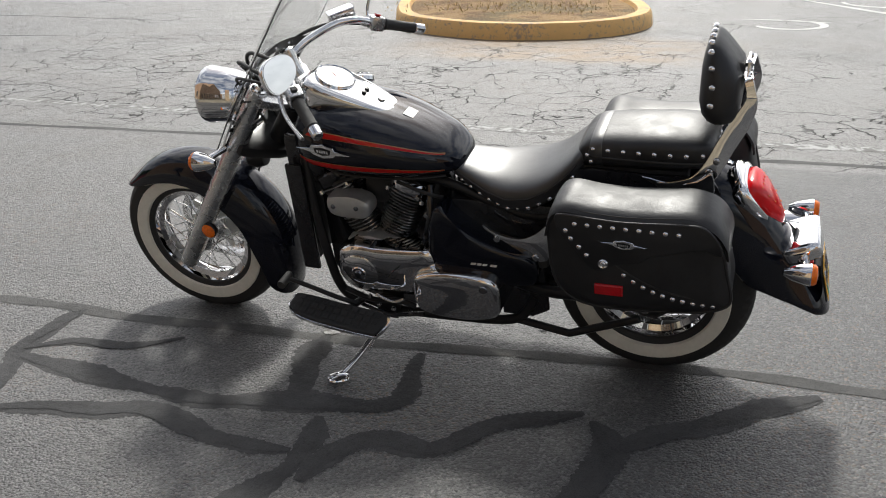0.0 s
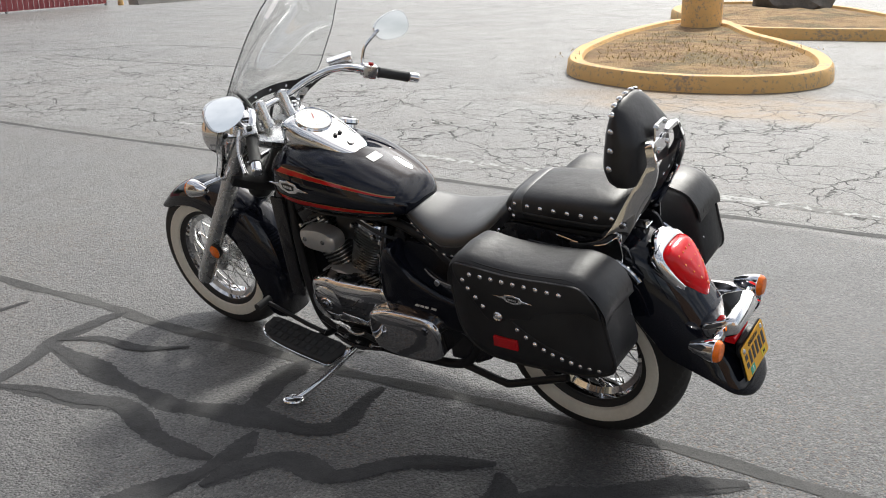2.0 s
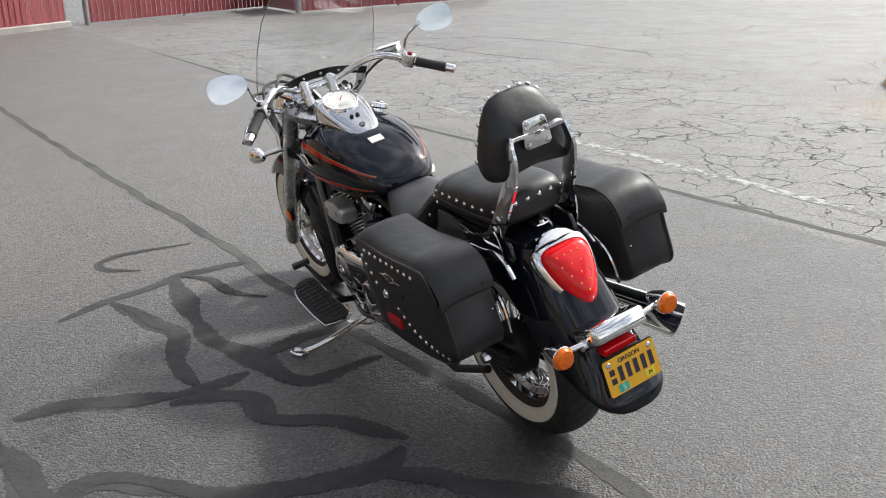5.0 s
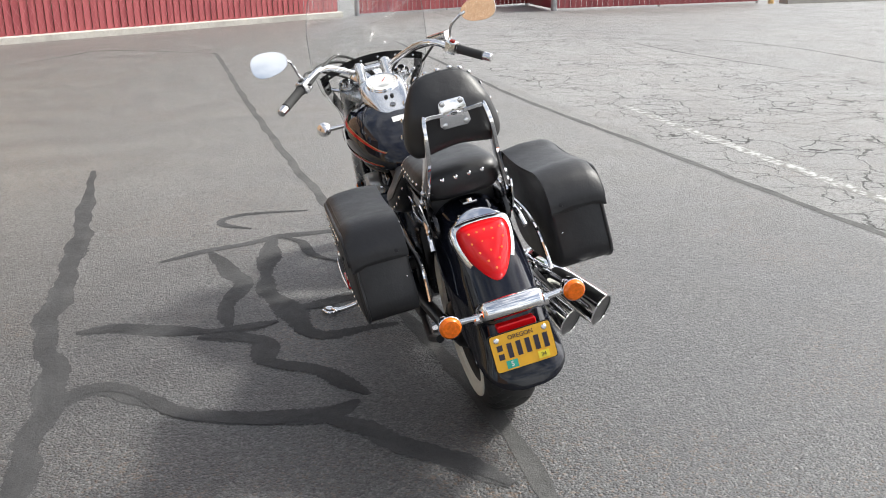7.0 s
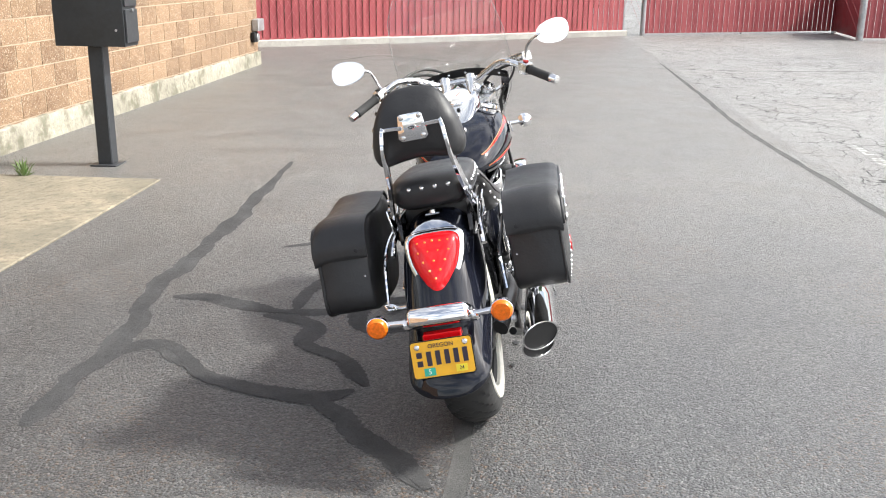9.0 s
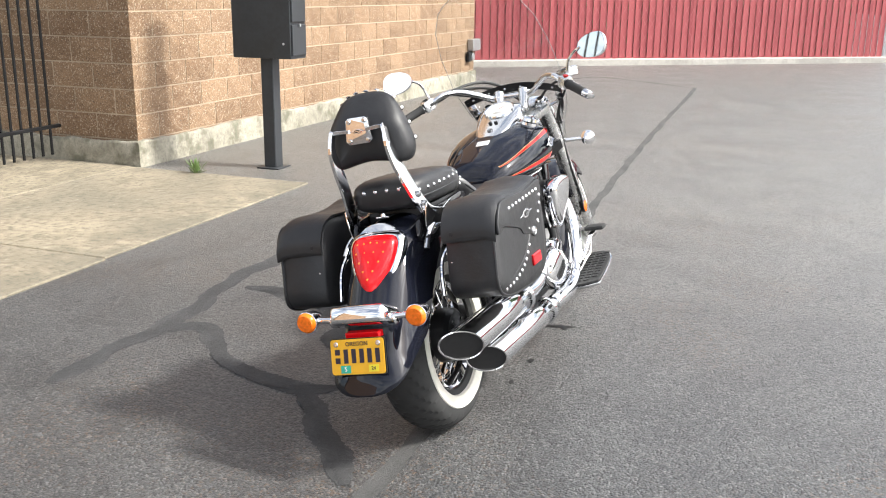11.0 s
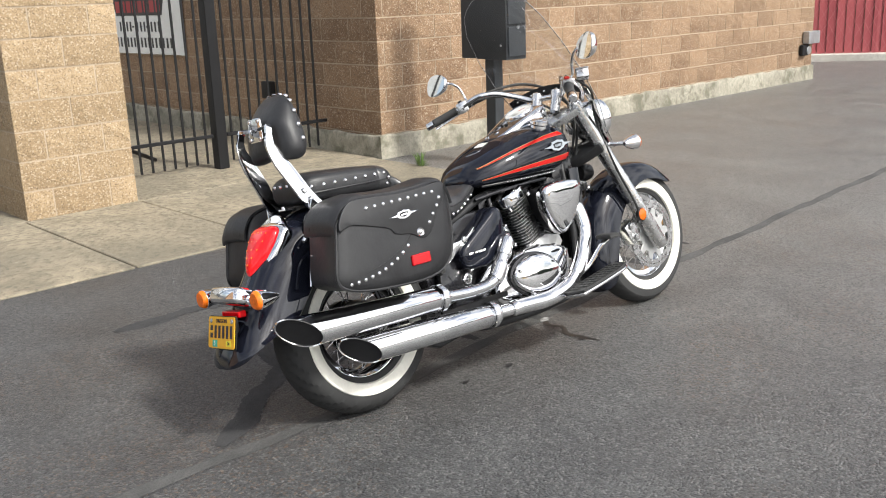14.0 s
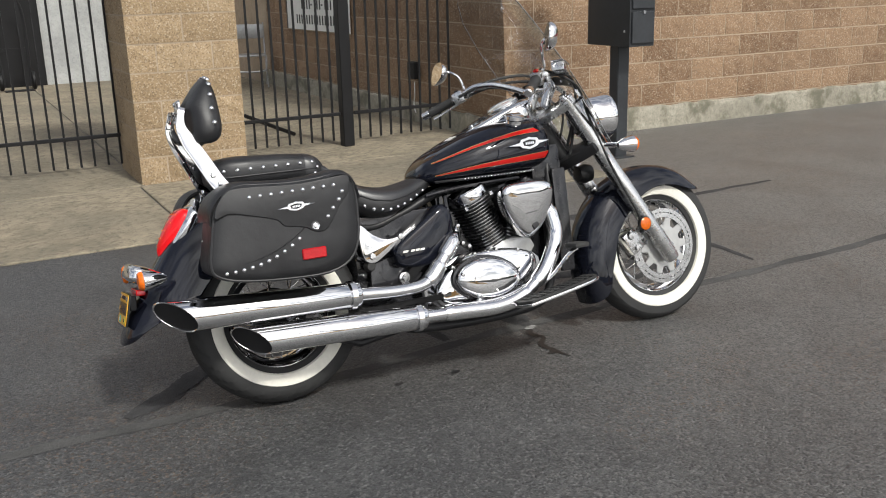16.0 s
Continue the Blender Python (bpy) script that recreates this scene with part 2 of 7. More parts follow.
def tar_material(name, a, b):
    m = Nodes(name)
    small, grit = m.noise(30, 5, 0.7), m.noise(190, 3, 0.7)
    col = m.mix(m.ramp(m.noise(4, 4), 0.3, 0.7), a, b)
    col = m.mix(m.ramp(small, 0.58, 0.78, 0, 0.4), col, (0.11, 0.108, 0.104))
    col = m.mix(m.ramp(grit, 0.5, 0.36, 0, 0.5), col, (0.014, 0.014, 0.015))
    return m.done(col, m.ramp(small, 0.3, 0.7, 0.66, 0.82), 0.0, m.bump(grit, 0.5, 0.005, m.bump(small, 0.4, 0.008)), Specular_IOR_Level=0.25)


ASPHALT = asphalt_material()
TAR = tar_material("tar_seal", (0.038, 0.038, 0.039), (0.060, 0.060, 0.061))
TAR_EDGE = tar_material("tar_edge", (0.044, 0.044, 0.045), (0.070, 0.070, 0.070))
SEAM = tar_material("seam_fill", (0.060, 0.060, 0.059), (0.098, 0.097, 0.094))
OIL = plain("oil_stain", (0.018, 0.018, 0.019), 0.42, 0, 0.3, 30, 0.1)
def slab_material():
    m = Nodes("slab_concrete")
    wide, mid, pit, fine = m.noise(0.8, 5, 0.6), m.noise(3.2, 9, 0.72), m.noise(26, 6, 0.75), m.noise(150, 3, 0.7)
    col = m.mix(m.ramp(mid, 0.36, 0.64), (0.188, 0.160, 0.114), (0.316, 0.268, 0.191))
    col = m.mix(m.ramp(wide, 0.44, 0.64, 0, 0.6), col, (0.135, 0.122, 0.092))
    col = m.mix(m.ramp(pit, 0.50, 0.38, 0, 0.65), col, (0.085, 0.077, 0.058))
    col = m.mix(m.ramp(pit, 0.58, 0.70, 0, 0.5), col, (0.42, 0.38, 0.30))
    col = m.mix(m.ramp(fine, 0.46, 0.36, 0, 0.5), col, (0.10, 0.09, 0.07))
    # darker grime along the outer edge of the apron
    rim = m.math("MULTIPLY", m.ramp(m.axis(1), 1.0, 1.6), m.ramp(m.noise(2.1, 5, 0.7), 0.38, 0.58))
    col = m.mix(m.math("MULTIPLY", rim, 0.5), col, (0.10, 0.092, 0.070))
    return m.done(col, 0.88, 0.0, m.bump(fine, 0.35, 0.004, m.bump(pit, 0.25, 0.005)))


SLAB = slab_material()
FOOTING = concrete_material("footing_concrete", (0.22, 0.205, 0.16), (0.42, 0.39, 0.315), 0.72, 1.6)
KERB = concrete_material("kerb_concrete", (0.36, 0.34, 0.31), (0.50, 0.48, 0.44))
MORTAR = concrete_material("mortar", (0.36, 0.285, 0.205), (0.47, 0.38, 0.28))
BLOCK = block_material("split_face_block", (0.176, 0.106, 0.060), (0.300, 0.194, 0.116))
BLOCK_TAN = block_material("tan_split_face_block", (0.265, 0.188, 0.108), (0.385, 0.283, 0.172))
WALL_FAR = block_material("wall_plain", (0.24, 0.14, 0.08), (0.33, 0.20, 0.115))
WHITE_WALL = concrete_material("white_painted_wall", (0.36, 0.372, 0.37), (0.47, 0.478, 0.472))
IRON = plain("black_iron", (0.007, 0.007, 0.008), 0.55, 0.0, 0.3, 50, 0.1, Specular_IOR_Level=0.3)
BOX_PAINT = plain("box_paint", (0.026, 0.029, 0.033), 0.45, 0.0, 0.2, 40, 0.08)
GALV = plain("galvanised_steel", (0.42, 0.43, 0.44), 0.45, 0.8, 0.2, 30, 0.08)
SLATS = fence_material()
YELLOW = worn_paint_material("yellow_kerb_paint", (0.80, 0.49, 0.185), (0.36, 0.27, 0.19), 0.56, 20)
SOIL = soil_material()
LINE = worn_paint_material("worn_line_paint", (0.42, 0.42, 0.41), (0.13, 0.127, 0.12), 0.48, 16)
LINE_BRIGHT = worn_paint_material("line_paint", (0.60, 0.60, 0.58), (0.16, 0.155, 0.15), 0.60, 10)
HEDGE = leaf_material("hedge_leaf", (0.030, 0.070, 0.026), (0.085, 0.165, 0.065))
WEED = leaf_material("weed_leaf", (0.09, 0.16, 0.04), (0.17, 0.25, 0.08))
SIGN_WHITE = plain("sign_white", (0.70, 0.70, 0.68), 0.5, 0, 0.06)
SIGN_RED = plain("sign_red", (0.33, 0.03, 0.035), 0.5, 0, 0.1)
SIGN_INK = plain("sign_ink", (0.03, 0.03, 0.03), 0.6, 0, 0.1)


# ---- building helpers ----
def smooth_mesh(bm, name, angle=35.0):
    me = bpy.data.meshes.new(name)
    bmesh.ops.recalc_face_normals(bm, faces=bm.faces)
    for f in bm.faces:
        f.smooth = True
    for e in bm.edges:
        if len(e.link_faces) == 2 and e.calc_face_angle(0) > radians(angle):
            e.smooth = False
    bm.to_mesh(me)
    bm.free()
    return me


def part(name, bm, material, parent=None, label="", at=None, angle=35.0):
    """Links a bmesh (or a mesh) as one object under a thing or a part."""
    me = smooth_mesh(bm, name, angle) if isinstance(bm, bmesh.types.BMesh) else bm
    if material and not me.materials:
        me.materials.append(material)
    ob = new(name, me)
    if parent:
        ob.parent = parent
    if at is not None:
        ob.matrix_local = at
    if label:
        ob["label"] = label
    return ob


def thing(name, label, category, at=None, group="", kind=""):
    ob = new(name)
    ob.empty_display_size = 0.1
    if at is not None:
        ob.matrix_world = at
    return tagged(ob, label, category, group, kind)


def box_bm(x0, x1, y0, y1, z0, z1, bevel=0.0, seg=2, bm=None):
    own = bm is None
    bm = bm or bmesh.new()
    m = Matrix.Translation(((x0 + x1) / 2, (y0 + y1) / 2, (z0 + z1) / 2)) @ Matrix.Diagonal((abs(x1 - x0), abs(y1 - y0), abs(z1 - z0), 1))
    got = bmesh.ops.create_cube(bm, size=1, matrix=m)
    if bevel:
        edges = list({e for v in got["verts"] for e in v.link_edges})
        bmesh.ops.bevel(bm, geom=edges, offset=bevel, segments=seg, affect="EDGES", profile=0.6)
    return bm


def curve_points(ctrl, n=8, closed=False):
    """Catmull-Rom through control points."""
    p = [Vector(c) for c in ctrl]
    out = []
    count = len(p) if closed else len(p) - 1
    for i in range(count):
        if closed:
            a, b, c, d = p[i - 1], p[i], p[(i + 1) % len(p)], p[(i + 2) % len(p)]
        else:
            a, b, c, d = p[max(i - 1, 0)], p[i], p[i + 1], p[min(i + 2, len(p) - 1)]
        for k in range(n):
            t = k / n
            out.append(0.5 * ((2 * b) + (c - a) * t + (2 * a - 5 * b + 4 * c - d) * t * t + (3 * b - a - 3 * c + d) * t ** 3))
    if not closed:
        out.append(p[-1].copy())
    return out


def loft_bm(rings, closed=True, caps=True, bm=None):
    """Skins rings of equal length."""
    bm = bm or bmesh.new()
    vs = [[bm.verts.new(p) for p in ring] for ring in rings]
    n = len(rings[0])
    for a, b in zip(vs, vs[1:]):
        for i in range(n if closed else n - 1):
            j = (i + 1) % n
            bm.faces.new((a[i], a[j], b[j], b[i]))
    if caps and closed:
        bm.faces.new(vs[0][::-1])
        bm.faces.new(vs[-1])
    return bm


def tube_bm(path, radius, seg=12, caps=True, bm=None, flat=1.0):
    """A round bar along a path; radius may be a list; flat squeezes it along the second normal."""
    path = [Vector(p) for p in path]
    radii = radius if isinstance(radius, (list, tuple)) else [radius] * len(path)
    rings, up = [], None
    for i, p in enumerate(path):
        d = (path[min(i + 1, len(path) - 1)] - path[max(i - 1, 0)]).normalized()
        if up is None:
            up = d.orthogonal().normalized()
        up = (up - d * up.dot(d)).normalized()
        side = d.cross(up)
        rings.append([p + (up * math.cos(2 * math.pi * k / seg) + side * flat * math.sin(2 * math.pi * k / seg)) * radii[i] for k in range(seg)])
    return loft_bm(rings, True, caps, bm)


def lathe_bm(profile, seg=32, bm=None, m=None, closed=False):
    """Turns (radius, height) round the z axis, then moves it by m."""
    m = m or Matrix()
    rows = profile + profile[:1] if closed else profile
    rings = [[m @ Vector((r * math.cos(2 * math.pi * k / seg), r * math.sin(2 * math.pi * k / seg), h)) for k in range(seg)] for r, h in rows]
    bm = loft_bm(rings, True, False, bm)
    bmesh.ops.remove_doubles(bm, verts=bm.verts, dist=1e-5)
    return bm


def slab_bm(outline, thick, m=None, bevel=0.0, seg=2, bm=None):
    """A plate: a flat outline (x, y) raised by thick along z, edges rounded, then moved by m."""
    bm2 = bmesh.new()
    vs = [bm2.verts.new((p[0], p[1], 0)) for p in outline]
    f = bm2.faces.new(vs)
    got = bmesh.ops.extrude_face_region(bm2, geom=[f])
    bmesh.ops.translate(bm2, vec=(0, 0, thick), verts=[v for v in got["geom"] if isinstance(v, bmesh.types.BMVert)])
    bmesh.ops.recalc_face_normals(bm2, faces=bm2.faces)
    if bevel:
        edges = [e for e in bm2.edges if abs(e.verts[0].co.z - e.verts[1].co.z) < 1e-6]
        bmesh.ops.bevel(bm2, geom=edges, offset=bevel, segments=seg, affect="EDGES", profile=0.6)
    if m is not None:
        bmesh.ops.transform(bm2, matrix=m, verts=bm2.verts)
    if bm is None:
        return bm2
    tmp = bpy.data.meshes.new("tmp")
    bm2.to_mesh(tmp)
    bm.from_mesh(tmp)
    bpy.data.meshes.remove(tmp)
    bm2.free()
    return bm


def ribbon_bm(ctrl, width, z, n=10, rough=0.25, seed=0, bm=None, ease=0):
    """A flat uneven band along control points on the ground, with ragged edges."""
    bm = bm or bmesh.new()
    rng = random.Random(seed)
    pts = curve_points([(x, y, z) for x, y in ctrl], n)
    for _ in range(ease):
        pts = [pts[0]] + [(a + b * 2 + c) / 4 for a, b, c in zip(pts, pts[1:], pts[2:])] + [pts[-1]]
    phases = rng.uniform(0, 6.28), rng.uniform(0, 6.28)
    rows, run = [], 0.0
    for i, p in enumerate(pts):
        d = (pts[min(i + 1, len(pts) - 1)] - pts[max(i - 1, 0)]).normalized()
        run += (p - pts[max(i - 1, 0)]).length
        s = Vector((-d.y, d.x, 0))
        a, b = (width * 0.5 * (1 + rough * (0.7 * math.sin(run * 7.1 + ph) + 0.5 * math.sin(run * 17.3 + 2.3 * ph) + 0.35 * rng.uniform(-1, 1))) for ph in phases)
        taper = min(1.0, 0.3 + 0.7 * min(i, len(pts) - 1 - i) / max(1, 0.8 * n))
        a, b = a * taper, b * taper
        rows.append((bm.verts.new(p + s * a), bm.verts.new(p - s * b)))
    for (a, b), (c, d) in zip(rows, rows[1:]):
        bm.faces.new((a, b, d, c))
    return bm


# ---- ground ----
ground_bm = bmesh.new()
for x0, x1, y0, y1 in ((-400, 400, -400, 400),):
    vs = [ground_bm.verts.new(c) for c in ((x0, y0, 0), (x1, y0, 0), (x1, y1, 0), (x0, y1, 0))]
    ground_bm.faces.new(vs)
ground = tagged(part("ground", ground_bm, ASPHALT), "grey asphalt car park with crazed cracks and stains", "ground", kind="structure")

# bands of tar poured over cracks: (control points, width)
TAR_LINES = (
    (((1.41, 2.58), (1.24, 2.57), (0.99, 2.57), (0.8, 2.6), (0.47, 2.56), (0.08, 2.49), (-0.31, 2.49), (-0.93, 2.49), (-1.3, 2.48), (-3.0, 2.4)), 0.088),
    (((-0.71, 2.91), (-0.83, 3.13), (-0.94, 3.42), (-1.0, 3.55), (-0.99, 3.77), (-0.98, 3.86)), 0.065),
    (((-0.97, 3.48), (-0.65, 3.43), (-0.4, 3.4), (-0.15, 3.39), (0.04, 3.44), (0.20, 3.48), (0.36, 3.49), (0.44, 3.57), (0.40, 3.72), (0.39, 3.87)), 0.085),
    (((-0.82, 3.15), (-0.63, 3.21), (-0.45, 3.24), (-0.32, 3.29), (-0.11, 3.23), (0.09, 3.19), (0.23, 3.21)), 0.075),
    (((0.13, 2.61), (0.12, 2.78), (0.2, 2.93), (0.27, 3.09), (0.26, 3.26), (0.23, 3.40)), 0.085),
    (((0.32, 3.08), (0.36, 3.25), (0.45, 3.34), (0.60, 3.32), (0.69, 3.42), (0.77, 3.52), (0.88, 3.57), (0.99, 3.64)), 0.075),
    (((0.14, 3.47), (0.08, 3.61), (0.03, 3.77), (0.02, 3.91)), 0.09),
    (((-1.47, 3.72), (-1.50, 3.40), (-1.42, 3.24), (-1.30, 3.24), (-1.18, 3.38)), 0.045),
    (((-0.99, 3.51), (-0.84, 3.63), (-0.63, 3.63), (-0.47, 3.75)), 0.05),
    (((0.83, 2.6), (0.70, 2.68), (0.70, 2.79), (0.82, 2.92), (0.97, 3.03), (1.03, 3.18), (1.09, 3.34), (1.09, 3.47), (1.02, 3.60)), 0.08),
    (((1.10, 3.46), (1.22, 3.57), (1.34, 3.67), (1.46, 3.79), (1.66, 3.93)), 0.09),
)
for k, (ctrl, width) in enumerate(TAR_LINES):
    band = tagged(part("tar_band", ribbon_bm(ctrl, width * 0.72, 0.0020 + 0.0001 * k, 16, 0.45, k, None, 30), TAR), "dark tar band sealing a crack in the asphalt", "tar band", "tar bands", "structure")
    part("smeared_edge", ribbon_bm(ctrl, width * 1.12, 0.0005 + 0.0001 * k, 16, 0.42, k + 50, None, 30), TAR_EDGE, band, "thin smeared edge of the tar")
tagged(part("tar_band", ribbon_bm(((-11.15, 3.36), (-10.7, 3.46), (-6.4, 3.60), (-3.25, 3.74), (-1.5, 3.85), (-0.6, 3.86), (0.5, 3.93), (1.1, 4.0), (1.85, 4.01), (3.6, 4.05)), 0.06, 0.0014, 14, 0.35, 77), SEAM), "long straight filled joint in the asphalt", "tar band", "tar bands", "structure")
tagged(part("tar_band", ribbon_bm(((-12, 6.42), (-8.1, 6.36), (-5.2, 6.30), (-2.1, 6.44), (0.2, 6.54), (1.2, 6.60), (3, 6.66), (6, 6.75)), 0.06, 0.0012, 12, 0.3, 78), SEAM), "seam between sealed and old asphalt", "tar band", "tar bands", "structure")
for k, ctrl in enumerate((((-10.93, 0.87), (-11.6, 1.25), (-12.33, 1.69), (-11.8, 2.6), (-11.15, 3.36)), ((-11.15, 5.6), (-10.9, 7.3), (-11.0, 8.5), (-11.2, 9.7), (-10.6, 10.3), (-10.3, 10.7), (-10.0, 11.4), (-8.5, 11.7), (-7.0, 11.64), (-5.5, 11.52)), ((-10.2, 9.95), (-9.7, 9.9), (-8.65, 9.9), (-7.4, 10.0), (-6.2, 10.2)))):
    tagged(part("crack", ribbon_bm(ctrl, 0.045, 0.0010 + 0.0002 * k, 10, 0.5, 90 + k), SEAM), "long thin dark crack across the asphalt", "crack", "long cracks", "structure")
tagged(part("worn_line", ribbon_bm(((-4.4, 7.09), (-3.5, 7.05), (-2.3, 7.02), (-0.6, 7.0), (1.2, 6.97), (2.2, 7.0), (5, 7.05)), 0.10, 0.0014, 12, 0.1, 79), LINE), "worn white parking line on the asphalt", "line", kind="structure")
tagged(part("oil_stain", ribbon_bm(((0.02, 3.93), (0.07, 3.99), (0.05, 4.05), (0.10, 4.11), (0.09, 4.17), (0.06, 4.27)), 0.028, 0.0038, 9, 0.7, 3), OIL), "wet dark oil streak on the asphalt", "stain", kind="structure")
for sx, sy, r in ((0.10, 4.20, 0.020), (0.515, 4.17, 0.018), (0.745, 4.16, 0.014), (0.13, 4.07, 0.014)):
    bm = slab_bm([(sx + r * math.cos(a) * (1 + 0.3 * math.sin(2 * a + sx)), sy + 0.7 * r * math.sin(a)) for a in [i * math.pi / 7 for i in range(14)]], 0.001, Matrix.Translation((0, 0, 0.0036)))
    tagged(part("oil_spot", bm, OIL), "dark oil spot on the asphalt", "stain", "oil spots", "structure")

# a small pale mark on the asphalt near the stand
fleck = [(0.02 + 0.032 * math.cos(a) * (1 + 0.25 * math.sin(3 * a)), 3.93 + 0.018 * math.sin(a)) for a in [i * math.pi / 8 for i in range(16)]]
tagged(part("pale_mark", slab_bm(fleck, 0.001, Matrix.Translation((0, 0, 0.0036))), LINE), "small pale mark on the asphalt", "marking", kind="structure")

# concrete apron and yard floor
apron = tagged(thing("apron", "stained concrete apron in front of the gate", "apron", kind="structure"), kind="structure")
for x0, x1, y0, y1 in ((-2.215, 0.012, 0.012, 1.65), (0.024, 0.852, 0.012, 1.67), (0.864, 4.6, 0.012, 1.67), (-2.25, 0.80, -8.7, 0.0), (0.812, 4.6, -8.7, 0.0)):
    part("slab", box_bm(x0, x1, y0, y1, -0.12, 0.012, 0.006, 1), SLAB, apron)

# far trees and roofs round the open side of the lot
rng = random.Random(12)
far = bmesh.new()
rings = []
for i in range(241):
    a = radians(-35 + 250 * i / 240)
    h = 3.2 + 1.8 * math.sin(i * 0.21) * math.sin(i * 0.057 + 1) + 1.1 * math.sin(i * 0.83 + 0.4) + rng.uniform(-0.7, 0.7)
    if 60 < i < 84 or 150 < i < 168:
        h = 4.4
    r0, r1 = 78 + 3 * math.sin(i * 0.5), 84
    rings.append([Vector((r * math.cos(a), r * math.sin(a), z)) for r, z in ((r0, 0), (r0 + 0.8, max(1.2, h) * 0.6), (r0 + 2.4, max(1.2, h)), (r1, max(1.2, h) * 0.9), (r1, 0))])
loft_bm(rings, True, True, far)
tagged(part("backdrop", far, plain("far_foliage", (0.035, 0.045, 0.028), 0.9, 0, 0.5, 3.0, 0.0)), "distant dark line of trees and roofs", "backdrop", kind="structure")

# ---- structure: block walls ----
BLOCK_L, BLOCK_H, JOINT = 0.4064, 0.2032, 0.011


def block_mesh(length, seed, depth=0.06, height=BLOCK_H):
    """A split-face block: its face looks along +y and is rough; x along the wall, z up."""
    rng = random.Random(seed)
    bm = bmesh.new()
    l, h = length - JOINT, height - JOINT
    nx, nz = max(2, round(l / 0.09)), 3
    grid = []
    for j in range(nz + 1):
        row = []
        for i in range(nx + 1):
            rim = i in (0, nx) or j in (0, nz)
            out = rng.uniform(-0.001, 0.002) if rim else rng.uniform(0.001, 0.009)
            row.append(bm.verts.new((l * i / nx, out, h * j / nz)))
        grid.append(row)
    for j in range(nz):
        for i in range(nx):
            bm.faces.new((grid[j][i], grid[j + 1][i], grid[j + 1][i + 1], grid[j][i + 1]))
    rim = [grid[0][i] for i in range(nx + 1)] + [grid[j][nx] for j in range(1, nz + 1)] + [grid[nz][i] for i in range(nx - 1, -1, -1)] + [grid[j][0] for j in range(nz - 1, 0, -1)]
    back = [bm.verts.new((v.co.x, -depth, v.co.z)) for v in rim]
    for i in range(len(rim)):
        j = (i + 1) % len(rim)
        bm.faces.new((rim[i], rim[j], back[j], back[i]))
    me = bpy.data.meshes.new("block")
    bmesh.ops.recalc_face_normals(bm, faces=bm.faces)
    bm.to_mesh(me)
    bm.free()
    return me


BLOCK_CACHE = {}


def lay_blocks(parent, start, along, length, courses, material, z0=0.0, shift=0):
    """Courses of blocks in running bond, from start along a direction; faces look to the right-hand normal rotated up front."""
    along = Vector(along).normalized()
    turn = math.atan2(along.y, along.x)
    count = 0
    for c in range(courses):
        x = 0.0
        first = BLOCK_L / 2 if (c + shift) % 2 else BLOCK_L
        while x < length - 0.03:
            l = min(first if x == 0 else BLOCK_L, length - x)
            kind = (round(l, 3), count % 7, material.name)
            if kind not in BLOCK_CACHE:
                BLOCK_CACHE[kind] = block_mesh(l, hash((round(l * 1000), count % 7)) % 9999)
                BLOCK_CACHE[kind].materials.append(material)
            p = Vector(start) + along * (x + JOINT / 2)
            ob = new("block", BLOCK_CACHE[kind])
            ob.parent = parent
            ob.matrix_local = Matrix.Translation((p.x, p.y, z0 + c * BLOCK_H + JOINT / 2)) @ Matrix.Rotation(turn, 4, "Z")
            x += l
            count += 1


WALL_END, CORNER, FACE = -10.49, -2.28, 0.06
wall_long = tagged(part("wall_1", box_bm(WALL_END, CORNER - 0.008, FACE - 0.35, FACE - 0.009, 0, 2.24), MORTAR), "brown split-face block wall of the shop", "wall", kind="structure")
wall_yard = tagged(part("wall_2", box_bm(CORNER - 0.34, CORNER - 0.009, -8.65, FACE - 0.36, 0, 2.24), MORTAR), "brown block wall beside the gated yard", "wall", kind="structure")
pillar = tagged(part("pillar", box_bm(0.035, 0.830, -0.80, -0.009, 0, 2.24), MORTAR), "tan split-face block pillar between the gates", "pillar", kind="structure")
tagged(part("wall_3", box_bm(-1.2, 4.6, -9.0, -8.7, 0, 4.2), WHITE_WALL), "white painted block wall at the back of the yard", "wall", kind="structure")
tagged(part("wall_9", box_bm(-2.27, -1.205, -9.0, -8.7, 0, 4.2), WALL_FAR), "brown block wall at the back of the yard", "wall", kind="structure")
tagged(part("door_1", box_bm(0.55, 1.55, -8.696, -8.65, 0.014, 2.1, 0.006, 1), IRON), "dark closed door in the back wall of the yard", "door", kind="structure")
# two unseen walls, added to give chrome and mirrors a horizon
tagged(part("wall_10", box_bm(-60, 60, 62, 62.4, 0, 3), KERB), "unseen plain wall added beyond the far side of the car park", "wall", kind="structure")
tagged(part("wall_11", box_bm(58, 58.4, -40, 61.9, 0, 3), KERB), "unseen plain wall added beyond the end of the car park", "wall", kind="structure")
# unseen wall, added; kept low so that the mirrors reflect sky above it
tagged(part("wall_4", box_bm(4.62, 12, -0.3, 0.0, 0, 2.4), WALL_FAR), "unseen brown block wall added further along the shop", "wall", kind="structure")
tagged(part("wall_5", box_bm(WALL_END, CORNER, FACE - 0.35, FACE, 2.245, 5.6), WALL_FAR), "upper part of the brown block wall", "wall", kind="structure")
tagged(part("wall_6", box_bm(CORNER - 0.34, CORNER, -9.0, FACE - 0.352, 2.245, 5.6), WALL_FAR), "upper part of the yard wall", "wall", kind="structure")
tagged(part("wall_7", box_bm(WALL_END, WALL_END + 0.3, -9.0, FACE - 0.36, 0, 5.6), WALL_FAR), "end wall of the shop", "wall", kind="structure")
